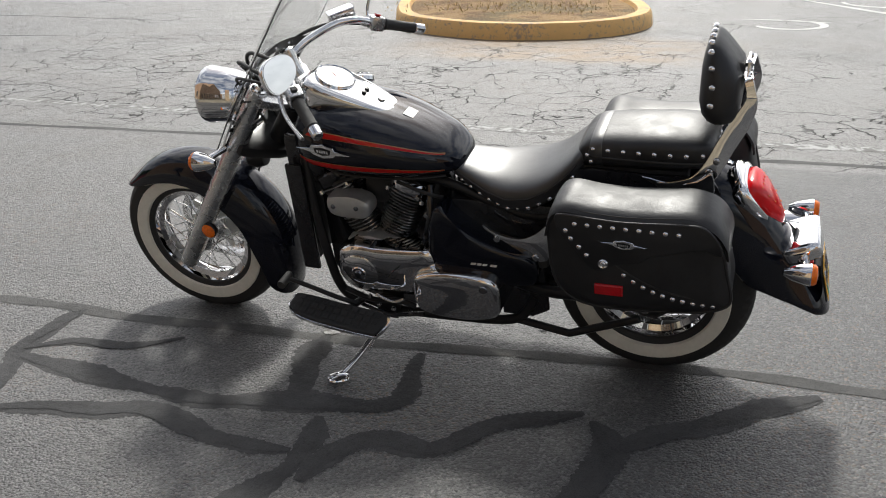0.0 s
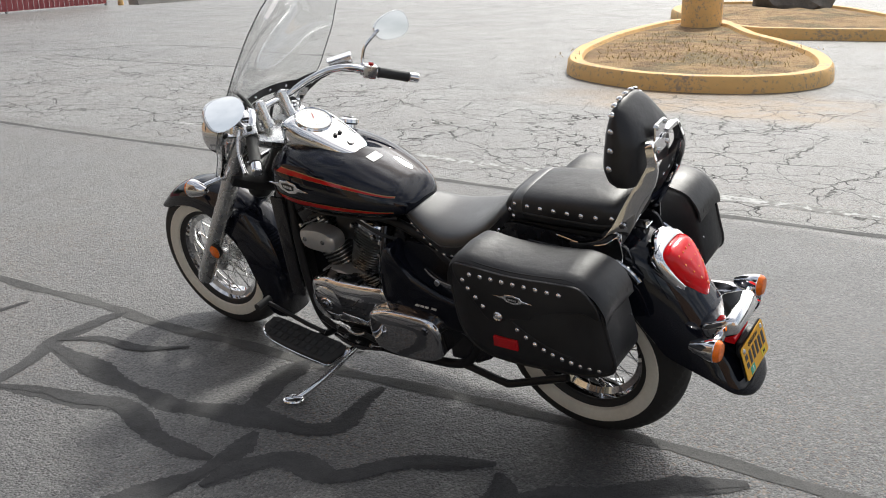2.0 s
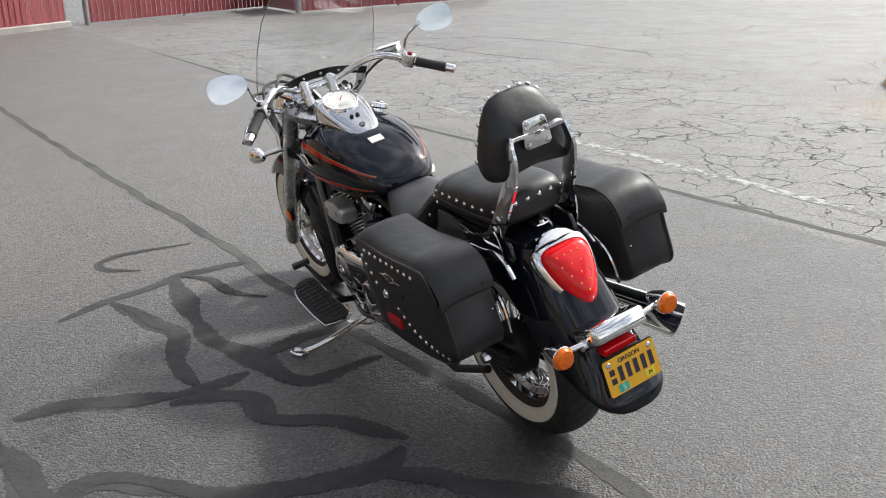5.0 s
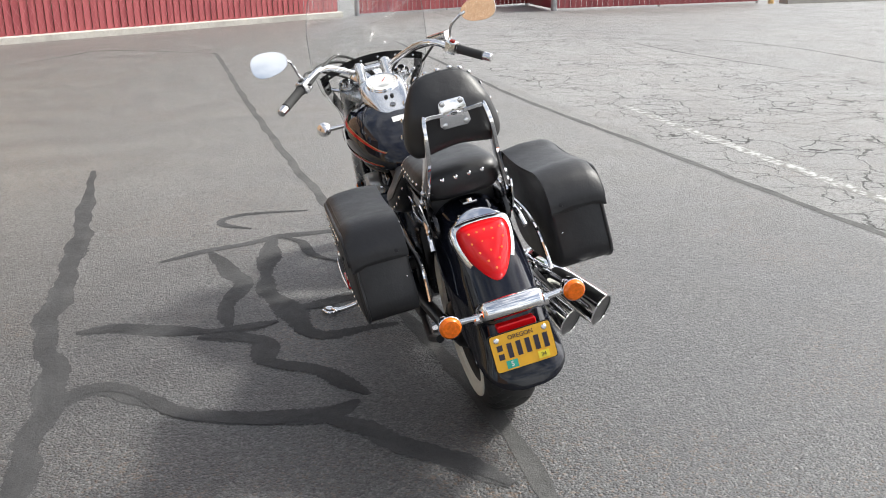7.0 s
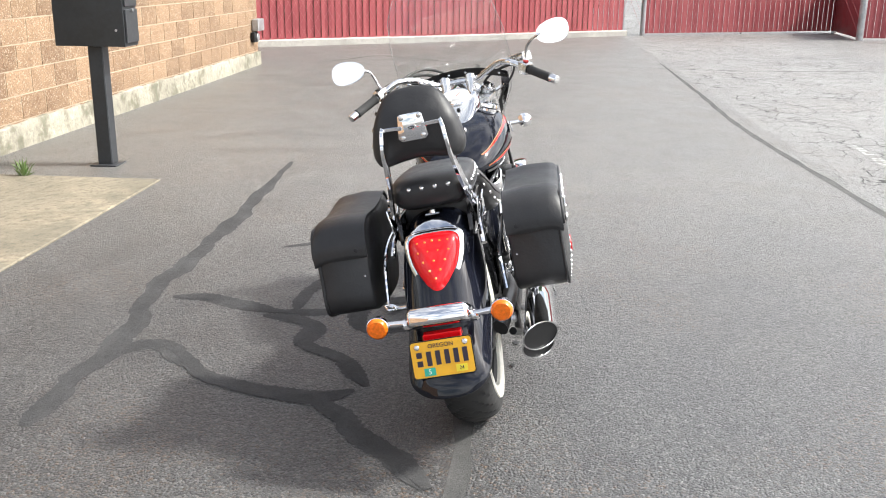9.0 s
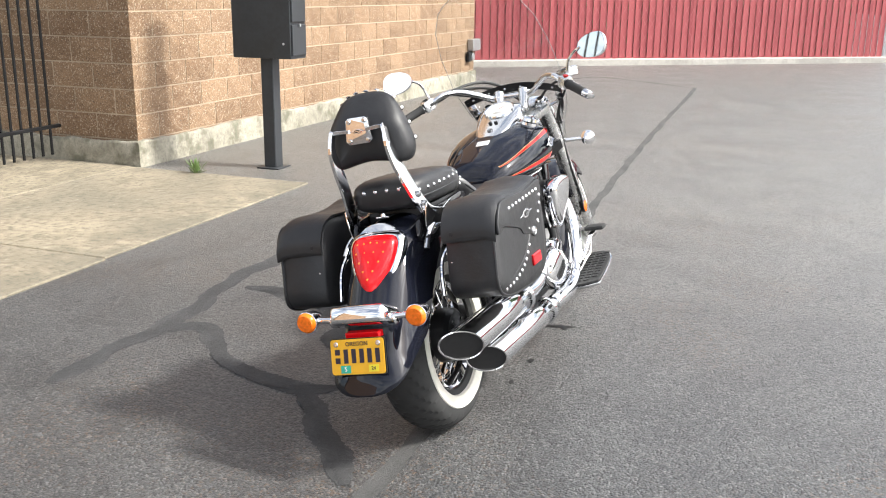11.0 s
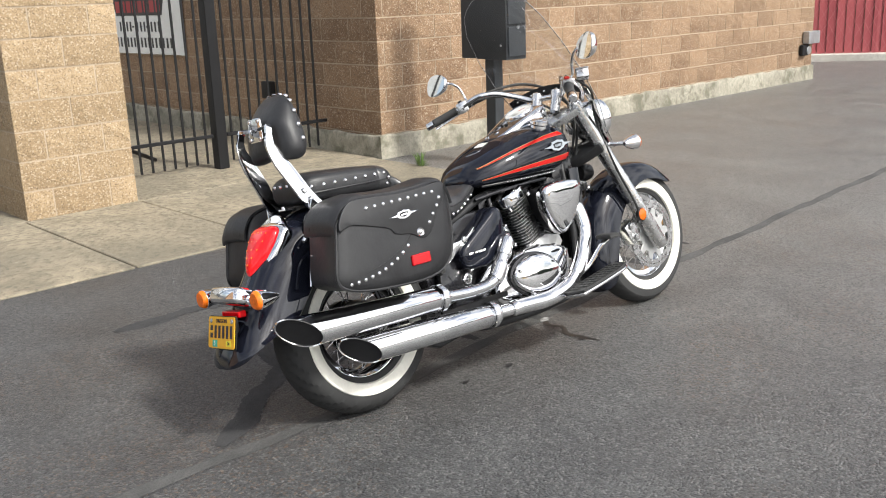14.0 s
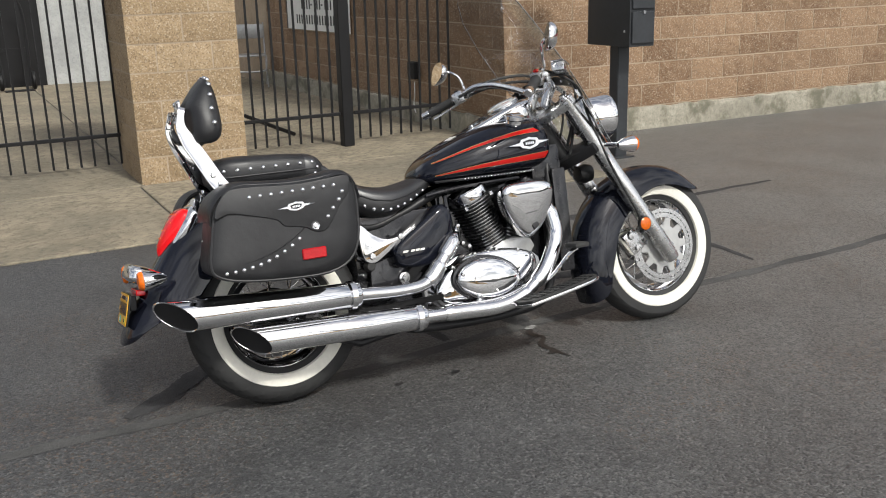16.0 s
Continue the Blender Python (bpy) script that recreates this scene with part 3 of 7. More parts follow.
tagged(part("wall_8", box_bm(0.026, 0.839, -0.81, 0.0, 2.245, 3.4), WALL_FAR), "upper part of the pillar", "wall", kind="structure")
tagged(part("roof", box_bm(WALL_END - 0.1, CORNER, -9.05, FACE + 0.05, 5.605, 5.8), WALL_FAR), "flat roof of the shop", "roof", kind="structure")
FOOT_H = 0.208


def footing_run(a, b, out, bm):
    """A rough cast strip of concrete along the foot of a wall, with an uneven top and face."""
    a, b, out = Vector(a), Vector(b), Vector(out)
    rng = random.Random(21)
    n = max(4, int((b - a).length / 0.11))
    rings = []
    for i in range(n + 1):
        p = a + (b - a) * i / n
        f, h = rng.uniform(0.026, 0.036), FOOT_H + rng.uniform(-0.010, 0.010)
        rings.append([p + out * d + Vector((0, 0, z)) for d, z in ((0, -0.01), (0, h), (f * 0.7, h - 0.003), (f, h - 0.016), (f + rng.uniform(-0.002, 0.004), h * 0.5), (f + 0.004, -0.01))])
    return loft_bm(rings, True, True, bm)


foot_bm = footing_run((WALL_END, FACE + 0.006, 0), (CORNER + 0.045, FACE + 0.006, 0), (0, 1, 0), bmesh.new())
footing_run((CORNER + 0.006, FACE + 0.004, 0), (CORNER + 0.006, -6.7, 0), (1, 0, 0), foot_bm)
tagged(part("footing", foot_bm, FOOTING), "stained concrete footing along the wall", "footing", kind="structure")

# ---- structure: fence, kerb ----
FA, FB = Vector((-12.75, -2.25, 0)), Vector((-18.9, 6.5, 0))


def fence_run(a, b, height, label, lift=0.05, kerb=True):
    run = thing("fence", label, "fence", kind="structure")
    d = (b - a)
    n = d.normalized()
    side = Vector((-n.y, n.x, 0))
    count = int(d.length / 0.075)
    rng = random.Random(5)
    slat = smooth_mesh(box_bm(-0.0355, 0.0355, -0.004, 0.004, 0, 1.0), "slat")
    slat.materials.append(SLATS)
    turn = Matrix.Rotation(math.atan2(n.y, n.x), 4, "Z")
    for i in range(count):
        c = a + n * (i * 0.075 + 0.0375) + side * 0.008 * (1 if i % 2 else -1)
        ob = new("slat", slat)
        ob.parent = run
        ob.matrix_local = Matrix.Translation((c.x, c.y, lift)) @ turn @ Matrix.Rotation(radians(rng.uniform(-3, 3)), 4, "Z") @ Matrix.Diagonal((1, 1, height + rng.uniform(-0.02, 0.02) - lift, 1))
    # the diamond wire over the slats
    wire = bmesh.new()
    step = 0.15
    for k in range(int(d.length / step)):
        for lean in (1, -1):
            p = a + n * (k * step)
            q = p + n * lean * height * 0.5
            vs = [wire.verts.new(v) for v in (p + Vector((0, 0, lift)) - side * 0.016 * WALK_SIDE, p + n * 0.006 + Vector((0, 0, lift)) - side * 0.016 * WALK_SIDE, q + n * 0.006 + Vector((0, 0, height)) - side * 0.016 * WALK_SIDE, q + Vector((0, 0, height)) - side * 0.016 * WALK_SIDE)]
            wire.faces.new(vs)
    mesh = part("wire_mesh", wire, MESH_WIRE, run)
    mesh["kind"] = "stuff"
    part("top_rail", tube_bm([p + side * 0.045 * WALK_SIDE + Vector((0, 0, height - 0.05)) for p in (a, b)], 0.02, 8), GALV, run)
    posts = max(2, int(d.length / 3))
    post = smooth_mesh(tube_bm([(0, 0, 0), (0, 0, height + 0.05)], 0.035, 10), "post")
    post.materials.append(GALV)
    for i in range(posts + 1):
        ob = new("post", post)
        ob.parent = run
        ob.matrix_local = Matrix.Translation(a + d * i / posts + side * 0.06 * WALK_SIDE)
    if kerb:
        bm = bmesh.new()
        ring = [(0.12, 0), (0.12, 0.11), (0.09, 0.13), (-0.3, 0.13), (-0.3, 0)]
        loft_bm([[p + side * s * KSIDE + Vector((0, 0, z)) for s, z in ring] for p in (a, b)], True, True, bm)
        tagged(part("kerb", bm, KERB, None), "pale concrete kerb under the fence", "kerb", kind="structure")
    return run


KSIDE = -1.0
WALK_SIDE = 1.0
MESH_WIRE = plain("red_mesh_wire", (0.42, 0.13, 0.135), 0.5, 0, 0.1)
fence_run(FA, FB, 1.42, "long red slatted chain-link fence on a kerb", 0.125)
F1, F2, F3, F4 = Vector((-19.0, 6.95, 0)), Vector((-21.4, 12.1, 0)), Vector((-18.6, 11.8, 0)), Vector((-19.1, 17.8, 0))
fence_run(F1, F2, 1.45, "red slatted fence panel at the enclosure", 0.05, False)
fence_run(F3, F4, 1.45, "red slatted fence beside the enclosure", 0.05, False)
panel = slab_bm([(0, 0.05), (2.7, 0.05), (2.7, 1.42), (0, 1.42)], 0.05, Matrix.Translation(F2) @ Matrix.Rotation(math.atan2((F3 - F2).y, (F3 - F2).x), 4, "Z") @ Matrix.Rotation(radians(90), 4, "X"), 0.01)
tagged(part("enclosure_gate", panel, plain("red_panel", (0.24, 0.03, 0.035), 0.5, 0, 0.12)), "plain dark red gate panel of the enclosure", "gate", kind="structure")
for p, r in ((F3, 0.08), (F1, 0.05), (F2, 0.05)):
    tagged(part("gate_post", tube_bm([p, p + Vector((0, 0, 1.6))], r, 12), GALV), "pale steel gate post of the enclosure", "post", "enclosure posts", "structure")
bm = bmesh.new()
loft_bm([[p + Vector((-s, 0, z)) for s, z in ((0, 0), (0.02, 0.12), (0.04, 0.14), (0.4, 0.14), (0.4, 0))] for p in (Vector((-18.35, 18.2, 0)), Vector((-18.45, 22.6, 0)), Vector((-18.9, 26.5, 0)), Vector((-20.5, 34.0, 0)))], True, True, bm)
tagged(part("kerb", bm, KERB), "pale concrete kerb beyond the fence", "kerb", kind="structure")
tagged(part("post_foot", lathe_bm([(0.0, 0.16), (0.05, 0.15), (0.07, 0.10), (0.075, 0.0)], 14, None, Matrix.Translation((-18.75, 17.95, 0))), YELLOW), "yellow painted foot at the end of the fence", "post", kind="structure")

# hedge behind the fence
rng = random.Random(11)
hb = bmesh.new()
hn = (FB - FA).normalized()
hs = Vector((-hn.y, hn.x, 0))
if hs.x > 0:
    hs = -hs
for i in range(9000):
    u = rng.uniform(0, (FB - FA).length)
    z = rng.uniform(0.4, 4.2)
    bulge = 0.35 * noise.noise(Vector((u * 0.9, z * 0.9, 3.0))) + 0.15 * noise.noise(Vector((u * 3, z * 3, 7.0)))
    c = FA + hn * u + hs * (1.0 + bulge + rng.uniform(0, 0.28)) + Vector((0, 0, z))
    s = rng.uniform(0.05, 0.11)
    e = Euler((rng.uniform(-0.9, 0.9), rng.uniform(-0.9, 0.9), rng.uniform(0, 6.28))).to_matrix()
    vs = [hb.verts.new(c + e @ Vector(p) * s) for p in ((-1, 0, 0), (0, 0.2, 0.55), (1, 0, 0), (0, -0.1, -0.6))]
    hb.faces.new(vs)
loft_bm([[FA + hn * u + hs * 1.25 + Vector((0, 0, 0)), FA + hn * u + hs * 1.25 + Vector((0, 0, 4.1)), FA + hn * u + hs * 2.4 + Vector((0, 0, 4.1)), FA + hn * u + hs * 2.4] for u in (0, (FB - FA).length)], True, True, hb)
tagged(part("hedge", hb, HEDGE, None, angle=180), "tall dense green hedge behind the fence", "hedge", kind="stuff")

# ---- planted islands ----
def island(name, outline, soil_rise, label):
    ring = curve_points([(x, y, 0) for x, y in outline], 6, True)
    n = len(ring)
    cen = sum(ring, Vector()) / n
    isl = thing(name, label, "traffic island", kind="structure")
    prof = ((0.0, 0.0), (0.012, 0.13), (0.04, 0.165), (0.17, 0.165), (0.19, 0.12))
    rings = []
    for off, z in prof:
        row = []
        for i, p in enumerate(ring):
            d = (ring[(i + 1) % n] - ring[i - 1]).normalized()
            inward = Vector((-d.y, d.x, 0))
            if inward.dot(cen - p) < 0 and len(outline) < 8:
                inward = -inward
            row.append(p + inward * off + Vector((0, 0, z + 0.004 * noise.noise(p * 3))))
        rings.append(row)
    part("kerb", loft_bm(rings, True, False), YELLOW, isl, "yellow painted concrete kerb, chipped")
    bm = bmesh.new()
    inner = [bm.verts.new(p) for p in rings[-1]]
    mid = [bm.verts.new(cen + (v.co - cen) * 0.6 + Vector((0, 0, soil_rise * (1 + 0.6 * noise.noise(v.co))))) for v in inner]
    top = bm.verts.new(cen + Vector((0, 0, 0.12 + soil_rise)))
    for i in range(n):
        j = (i + 1) % n
        bm.faces.new((inner[i], inner[j], mid[j], mid[i]))
        bm.faces.new((mid[i], mid[j], top))
    part("soil", bm, SOIL, isl, "dry soil with withered grass", angle=180)
    return isl


island("island", ((-3.02, 12.4), (-2.6, 11.4), (-2.1, 10.95), (-1.35, 10.68), (-0.64, 10.78), (-0.04, 11.2), (0.18, 12.0), (-0.14, 13.2), (-0.83, 14.4), (-1.5, 15.3), (-2.1, 16.4), (-2.55, 17.2), (-3.15, 17.4), (-3.5, 16.8), (-3.45, 14.8), (-3.25, 13.4)), 0.05, "kerbed traffic island with dry soil and a yellow lamp base")
island("island", ((-2.01, 16.19), (-0.82, 16.25), (0.7, 16.76), (1.33, 17.35), (0.62, 18.07), (-0.49, 19.6), (-1.56, 21.13), (-3.06, 22.02), (-4.46, 21.14), (-4.33, 19.36), (-3.22, 17.55)), 0.10, "second kerbed traffic island with bark and dry grass")
lamp_base = thing("lamp_base", "yellow painted round concrete lamp base on the island", "lamp base", Matrix.Translation((-2.8, 16.6, 0)))
part("column", lathe_bm([(0.0, 0.0), (0.32, 0.0), (0.32, 0.85), (0.30, 0.89), (0.0, 0.89)], 32), YELLOW, lamp_base)
part("pole", tube_bm([(0, 0, 0.88), (0, 0, 7.0)], 0.07, 12), GALV, lamp_base)
rock = bmesh.new()
bmesh.ops.create_icosphere(rock, subdivisions=3, radius=1)
for v in rock.verts:
    v.co = Vector((v.co.x * 1.0, v.co.y * 0.6, max(v.co.z, -0.2) * 0.45)) * (1 + 0.3 * noise.noise(v.co * 1.7))
rk = tagged(part("stump", rock, plain("grey_wood", (0.13, 0.115, 0.10), 0.9, 0, 0.35, 25, 0.5)), "weathered grey stump lying on dry soil", "stump")
rk.matrix_world = Matrix.Translation((-2.32, 20.59, 0.22)) @ Matrix.Scale(0.78, 4)
tuft = bmesh.new()
rng = random.Random(3)
for i in range(620):
    a = rng.uniform(0, 6.28)
    u = rng.random()
    x, y = -2.8 + 2.4 * u + rng.uniform(-0.3, 0.3), 11.5 + rng.uniform(0, 3.6) * (1 - 0.4 * u)
    h = rng.uniform(0.01, 0.04) if i % 40 else rng.uniform(0.06, 0.12)
    d = Vector((math.cos(a), math.sin(a), 0))
    p = Vector((x, y, 0.16))
    tuft.faces.new([tuft.verts.new(q) for q in (p - d * 0.009, p + d * 0.009, p + Vector((d.y, d.x, 0)) * h * 0.5 + Vector((0, 0, h)))])
tagged(part("dry_grass", tuft, plain("straw", (0.42, 0.30, 0.13), 0.9, 0, 0.25, 30, 0), None, angle=180), "withered straw-coloured grass on the island", "grass", kind="stuff")

# painted marks on the far asphalt
bm = bmesh.new()
ribbon_bm([(1.62 + 0.36 * math.cos(a), 12.22 + 0.34 * math.sin(a)) for a in [radians(200 + 20 * i) for i in range(14)]], 0.09, 0.003, 4, 0.15, 1, bm)
ribbon_bm(((1.12, 12.62), (1.5, 12.58), (2.05, 12.42)), 0.09, 0.0035, 4, 0.1, 2, bm)
tagged(part("painted_mark", bm, LINE_BRIGHT), "worn white painted parking mark", "marking", kind="structure")
for k, pts in enumerate((((1.75, 14.7), (2.7, 13.3), (4.2, 11.0)), ((2.25, 14.45), (2.75, 13.9), (5.5, 13.6)))):
    tagged(part("painted_line", ribbon_bm(pts, 0.1, 0.003, 6, 0.08, k), LINE_BRIGHT), "white painted parking line", "marking", "parking lines", "structure")

# ---- gates ----
GY = -0.70


def iron_gate(x0, x1, label, post_at=None):
    g = thing("iron_gate", label, "gate", Matrix.Translation((x0, GY, 0)))
    w = x1 - x0
    sgn = 1 if w > 0 else -1
    for z in (0.30, 1.95):
        part("rail", box_bm(0, w, -0.018, 0.018, z - 0.014, z + 0.014, 0.003, 1), IRON, g)
    bar = smooth_mesh(box_bm(-0.008, 0.008, -0.008, 0.008, 0.07, 2.08, 0.0), "bar")
    bar.materials.append(IRON)
    k, x = 0, 0.05
    while x < abs(w) - 0.02:
        ob = new("bar", bar)
        ob.parent = g
        ob.matrix_local = Matrix.Translation((sgn * x, 0, 0))
        x += 0.1017
    return g


iron_gate(0.005, -1.03, "black iron bar gate leaf, closed")
iron_gate(-1.165, -2.24, "black iron bar gate leaf beside the block wall, closed")
iron_gate(0.80, 3.2, "black iron bar gate between pillar and wall, closed")
gp = part("gate_post", box_bm(-1.14, -1.04, GY - 0.05, GY + 0.05, 0.012, 2.2, 0.006, 1), IRON)
tagged(gp, "thick black steel post between the gate leaves", "post")
gp2 = part("gate_post", box_bm(3.21, 3.31, GY - 0.05, GY + 0.05, 0.012, 2.2, 0.006, 1), IRON)
tagged(gp2, "thick black steel post at the end of the gate", "post")
rod = tube_bm([(-0.30, GY - 0.42, 0.30), (-0.60, GY - 0.62, 0.16), (-0.88, GY - 0.82, 0.032)], 0.018, 8)
tagged(part("drop_rod", rod, IRON), "black iron drop rod leaning behind the gate", "rod")

# ---- drop box on a post ----
box = thing("drop_box", "black steel drop box on a square post", "drop box", Matrix.Translation((-2.71, 1.055, 0)))
part("post", box_bm(-0.055, 0.055, -0.055, 0.055, 0, 0.885, 0.006, 1), BOX_PAINT, box)
part("base_plate", box_bm(-0.10, 0.10, -0.10, 0.10, 0, 0.012, 0.003, 1), BOX_PAINT, box)
part("body", box_bm(-0.12, 0.12, -0.26, 0.26, 0.885, 1.95, 0.006, 2), BOX_PAINT, box)
part("door", box_bm(-0.105, 0.105, 0.261, 0.275, 1.165, 1.52, 0.004, 1), BOX_PAINT, box)
part("door", box_bm(-0.105, 0.105, 0.261, 0.275, 0.91, 1.145, 0.004, 1), BOX_PAINT, box)
part("hood", box_bm(-0.115, 0.115, 0.261, 0.33, 1.535, 1.57, 0.004, 1), BOX_PAINT, box)
part("lock", lathe_bm([(0, 0), (0.012, 0), (0.012, 0.012), (0, 0.014)], 16, None, Matrix.Translation((0.0, 0.275, 1.14)) @ Matrix.Rotation(radians(-90), 4, "X")), GALV, box)
for dz in (1.0, 1.4):
    part("rivet", lathe_bm([(0, 0.006), (0.008, 0.004), (0.01, 0)], 12, None, Matrix.Translation((0.121, 0.2, dz)) @ Matrix.Rotation(radians(90), 4, "Y")), GALV, box)

# ---- wall fittings ----
meter = thing("meter_box", "grey electrical box with conduit on the block wall", "electrical box", Matrix.Translation((-10.33, FACE + 0.006, 0)))
part("cabinet", box_bm(-0.16, 0.17, 0, 0.10, 0.52, 0.695, 0.008, 1), GALV, meter)
part("conduit", box_bm(0.07, 0.26, 0, 0.06, 0.36, 0.51, 0.01, 1), IRON, meter)
part("socket", lathe_bm([(0, 0.01), (0.035, 0.01), (0.04, 0)], 16, None, Matrix.Translation((0.10, 0.065, 0.43)) @ Matrix.Scale(1.5, 4) @ Matrix.Rotation(radians(-90), 4, "X")), GALV, meter)
outlet = thing("outlet_box", "black outlet box with a hanging cord on the wall", "outlet", Matrix.Translation((-2.270, -1.64, 0)))
part("case", box_bm(0, 0.07, -0.08, 0.08, 0.45, 0.62, 0.008, 1), IRON, outlet)
part("cord", tube_bm(curve_points([(0.03, 0.0, 0.42), (0.04, 0.02, 0.3), (0.035, -0.02, 0.18), (0.04, 0.03, 0.11)], 6), 0.006, 6), SIGN_WHITE, outlet)

# sign on the yard wall
sign = thing("sign", "white wall sign with red script and dark marks behind the gate", "sign", Matrix.Translation((-2.262, -3.29, 0.835)) @ Matrix.Diagonal((1, 1.29, 1.16, 1)))
part("board", box_bm(0, 0.012, -1.68, 0, 0, 1.25, 0.002, 1), SIGN_WHITE, sign)
ON_BOARD = Matrix.Translation((0.0125, 0, 0)) @ Matrix(((0, 0, 1, 0), (-1, 0, 0, 0), (0, 1, 0, 0), (0, 0, 0, 1)))
part("panel", slab_bm([(0.36, 0.385), (1.27, 0.385), (1.33, 0.555), (0.30, 0.555)], 0.003, ON_BOARD), SIGN_INK, sign, "dark panel on the sign")
for i in range(8):
    x0 = 0.375 + i * 0.115
    part("mark", slab_bm([(x0, 0.415), (x0 + 0.082, 0.415), (x0 + 0.082, 0.53), (x0, 0.53)], 0.002, ON_BOARD @ Matrix.Translation((0, 0, 0.0035))), SIGN_RED, sign, "plain red bar")
for i, (x0, w, low, top) in enumerate(((0.32, 0.24, 0.60, 0.98), (0.57, 0.13, 0.62, 0.84), (0.72, 0.12, 0.58, 0.86), (0.87, 0.10, 0.64, 0.96), (0.99, 0.18, 0.65, 0.85))):
    swash = curve_points([(x0, (low + top) / 2, 0), (x0 + w * 0.2, top, 0), (x0 + w * 0.9, top - 0.03, 0), (x0 + w, (low + top) / 2 + 0.02, 0), (x0 + w * 0.8, low + 0.02, 0), (x0 + w * 0.25, low, 0)], 4, True)
    part("script_stroke", slab_bm([(p.x, p.y) for p in swash], 0.003, ON_BOARD), SIGN_RED, sign, "red script shape")
for z, h, a, b, n in ((0.215, 0.12, 0.42, 1.26, 12), (0.055, 0.12, 0.22, 1.42, 17)):
    w = (b - a) / n
    for i in range(n):
        if n == 12 and i in (3, 7):
            part("mark", box_bm(0.0125, 0.0155, -(a + w * i + w * 0.75), -(a + w * i + w * 0.2), z + 0.05, z + 0.065), SIGN_INK, sign)
        else:
            part("mark", box_bm(0.0125, 0.0155, -(a + w * i + w * 0.42), -(a + w * i), z + 0.01, z + h * 0.9), SIGN_INK, sign)
part("edge_trim", box_bm(0.0125, 0.016, -1.68, -1.655, 0, 1.25), SIGN_INK, sign)

# folding chair at the back of the yard
chair = thing("folding_chair", "grey metal folding chair at the back of the yard", "chair", Matrix.Translation((-1.93, -6.2, 0.012)) @ Matrix.Rotation(radians(-15), 4, "Z"))
part("seat", box_bm(-0.2, 0.2, -0.2, 0.2, 0.43, 0.455, 0.01, 2), GALV, chair)
part("backrest", box_bm(-0.2, 0.2, -0.24, -0.22, 0.66, 0.86, 0.01, 2), GALV, chair)
for sx in (-0.21, 0.21):
    part("leg", tube_bm(curve_points([(sx, -0.25, 0.88), (sx, -0.18, 0.45), (sx, 0.2, 0.0)], 5), 0.012, 8), GALV, chair)
    part("leg", tube_bm([(sx, 0.12, 0.44), (sx, -0.22, 0.0)], 0.012, 8), GALV, chair)
part("stretcher", tube_bm(curve_points([(-0.21, 0.12, 0.44), (-0.20, 0.16, 0.27), (-0.14, 0.17, 0.225), (0.14, 0.17, 0.225), (0.20, 0.16, 0.27), (0.21, 0.12, 0.44)], 5), 0.012, 8), GALV, chair)

# hand truck leaning in the yard
cart = thing("hand_truck", "black hand truck with small wheels in the yard", "hand truck", Matrix.Translation((1.0, -8.1, 0.012)))
part("frame", tube_bm(curve_points([(-0.18, 0, 0.1), (-0.18, -0.2, 1.2), (0.18, -0.2, 1.2), (0.18, 0, 0.1)], 6), 0.016, 8), IRON, cart)
part("crossbar", box_bm(-0.18, 0.18, -0.09, -0.07, 0.55, 0.6, 0.004, 1), IRON, cart)
part("toe_plate", box_bm(-0.2, 0.2, 0.0, 0.22, 0.0, 0.012, 0.003, 1), IRON, cart)
for sx in (-0.22, 0.22):
    part("wheel", lathe_bm([(0.03, -0.03), (0.11, -0.03), (0.13, -0.015), (0.13, 0.015), (0.11, 0.03), (0.03, 0.03)], 20, None, Matrix.Translation((sx, -0.05, 0.13)) @ Matrix.Rotation(radians(90), 4, "Y"), True), IRON, cart)

# weed at the corner of the wall
rng = random.Random(8)
wb = bmesh.new()
for i in range(60):
    a, l, h = rng.uniform(0, 6.28), rng.uniform(0.02, 0.08), rng.uniform(0.03, 0.14)
    d = Vector((math.cos(a), math.sin(a), 0))
    s = Vector((-d.y, d.x, 0)) * rng.uniform(0.003, 0.007)
    p = d * rng.uniform(0, 0.03)
    wb.faces.new([wb.verts.new(q) for q in (p, p + d * l * 0.5 + s + Vector((0, 0, h * 0.7)), p + d * l + Vector((0, 0, h)), p + d * l * 0.5 - s + Vector((0, 0, h * 0.7)))])
weed = tagged(part("weed", wb, WEED, None, angle=180), "small green weed growing beside the wall corner", "weed")
weed.matrix_world = Matrix.Translation((-2.2, 0.66, 0.0))

# ---- motorcycle: materials ----
LEATHER = leather_material()
SEAT_LEATHER = leather_material("seat_leather", 0.36, 0.46, 1.0, 0.10)
PAINT = paint_material()
CHROME = chrome_material()
DARK_CHROME = chrome_material("smoked_chrome", (0.30, 0.30, 0.31), 0.10)
FIN = chrome_material("fin_alloy", (0.36, 0.36, 0.36), 0.24)
CAST = plain("cast_alloy", (0.56, 0.56, 0.55), 0.38, 0.75, 0.1, 50, 0.05)
POLISHED = chrome_material("polished_cover", (0.82, 0.82, 0.82), 0.06)
SATIN = chrome_material("satin_alloy", (0.66, 0.66, 0.66), 0.20)
STEEL = chrome_material("spoke_steel", (0.66, 0.66, 0.66), 0.18)
RUBBER = plain("rubber", (0.022, 0.022, 0.022), 0.72, 0, 0.25, 90, 0.12)
BLACK_METAL = plain("satin_black_metal", (0.014, 0.014, 0.015), 0.34, 0, 0.2, 60, 0.06, Specular_IOR_Level=0.28)
GLOSS_BLACK = plain("gloss_black_enamel", (0.014, 0.014, 0.016), 0.09, 0, 0.2, 40, 0.0)
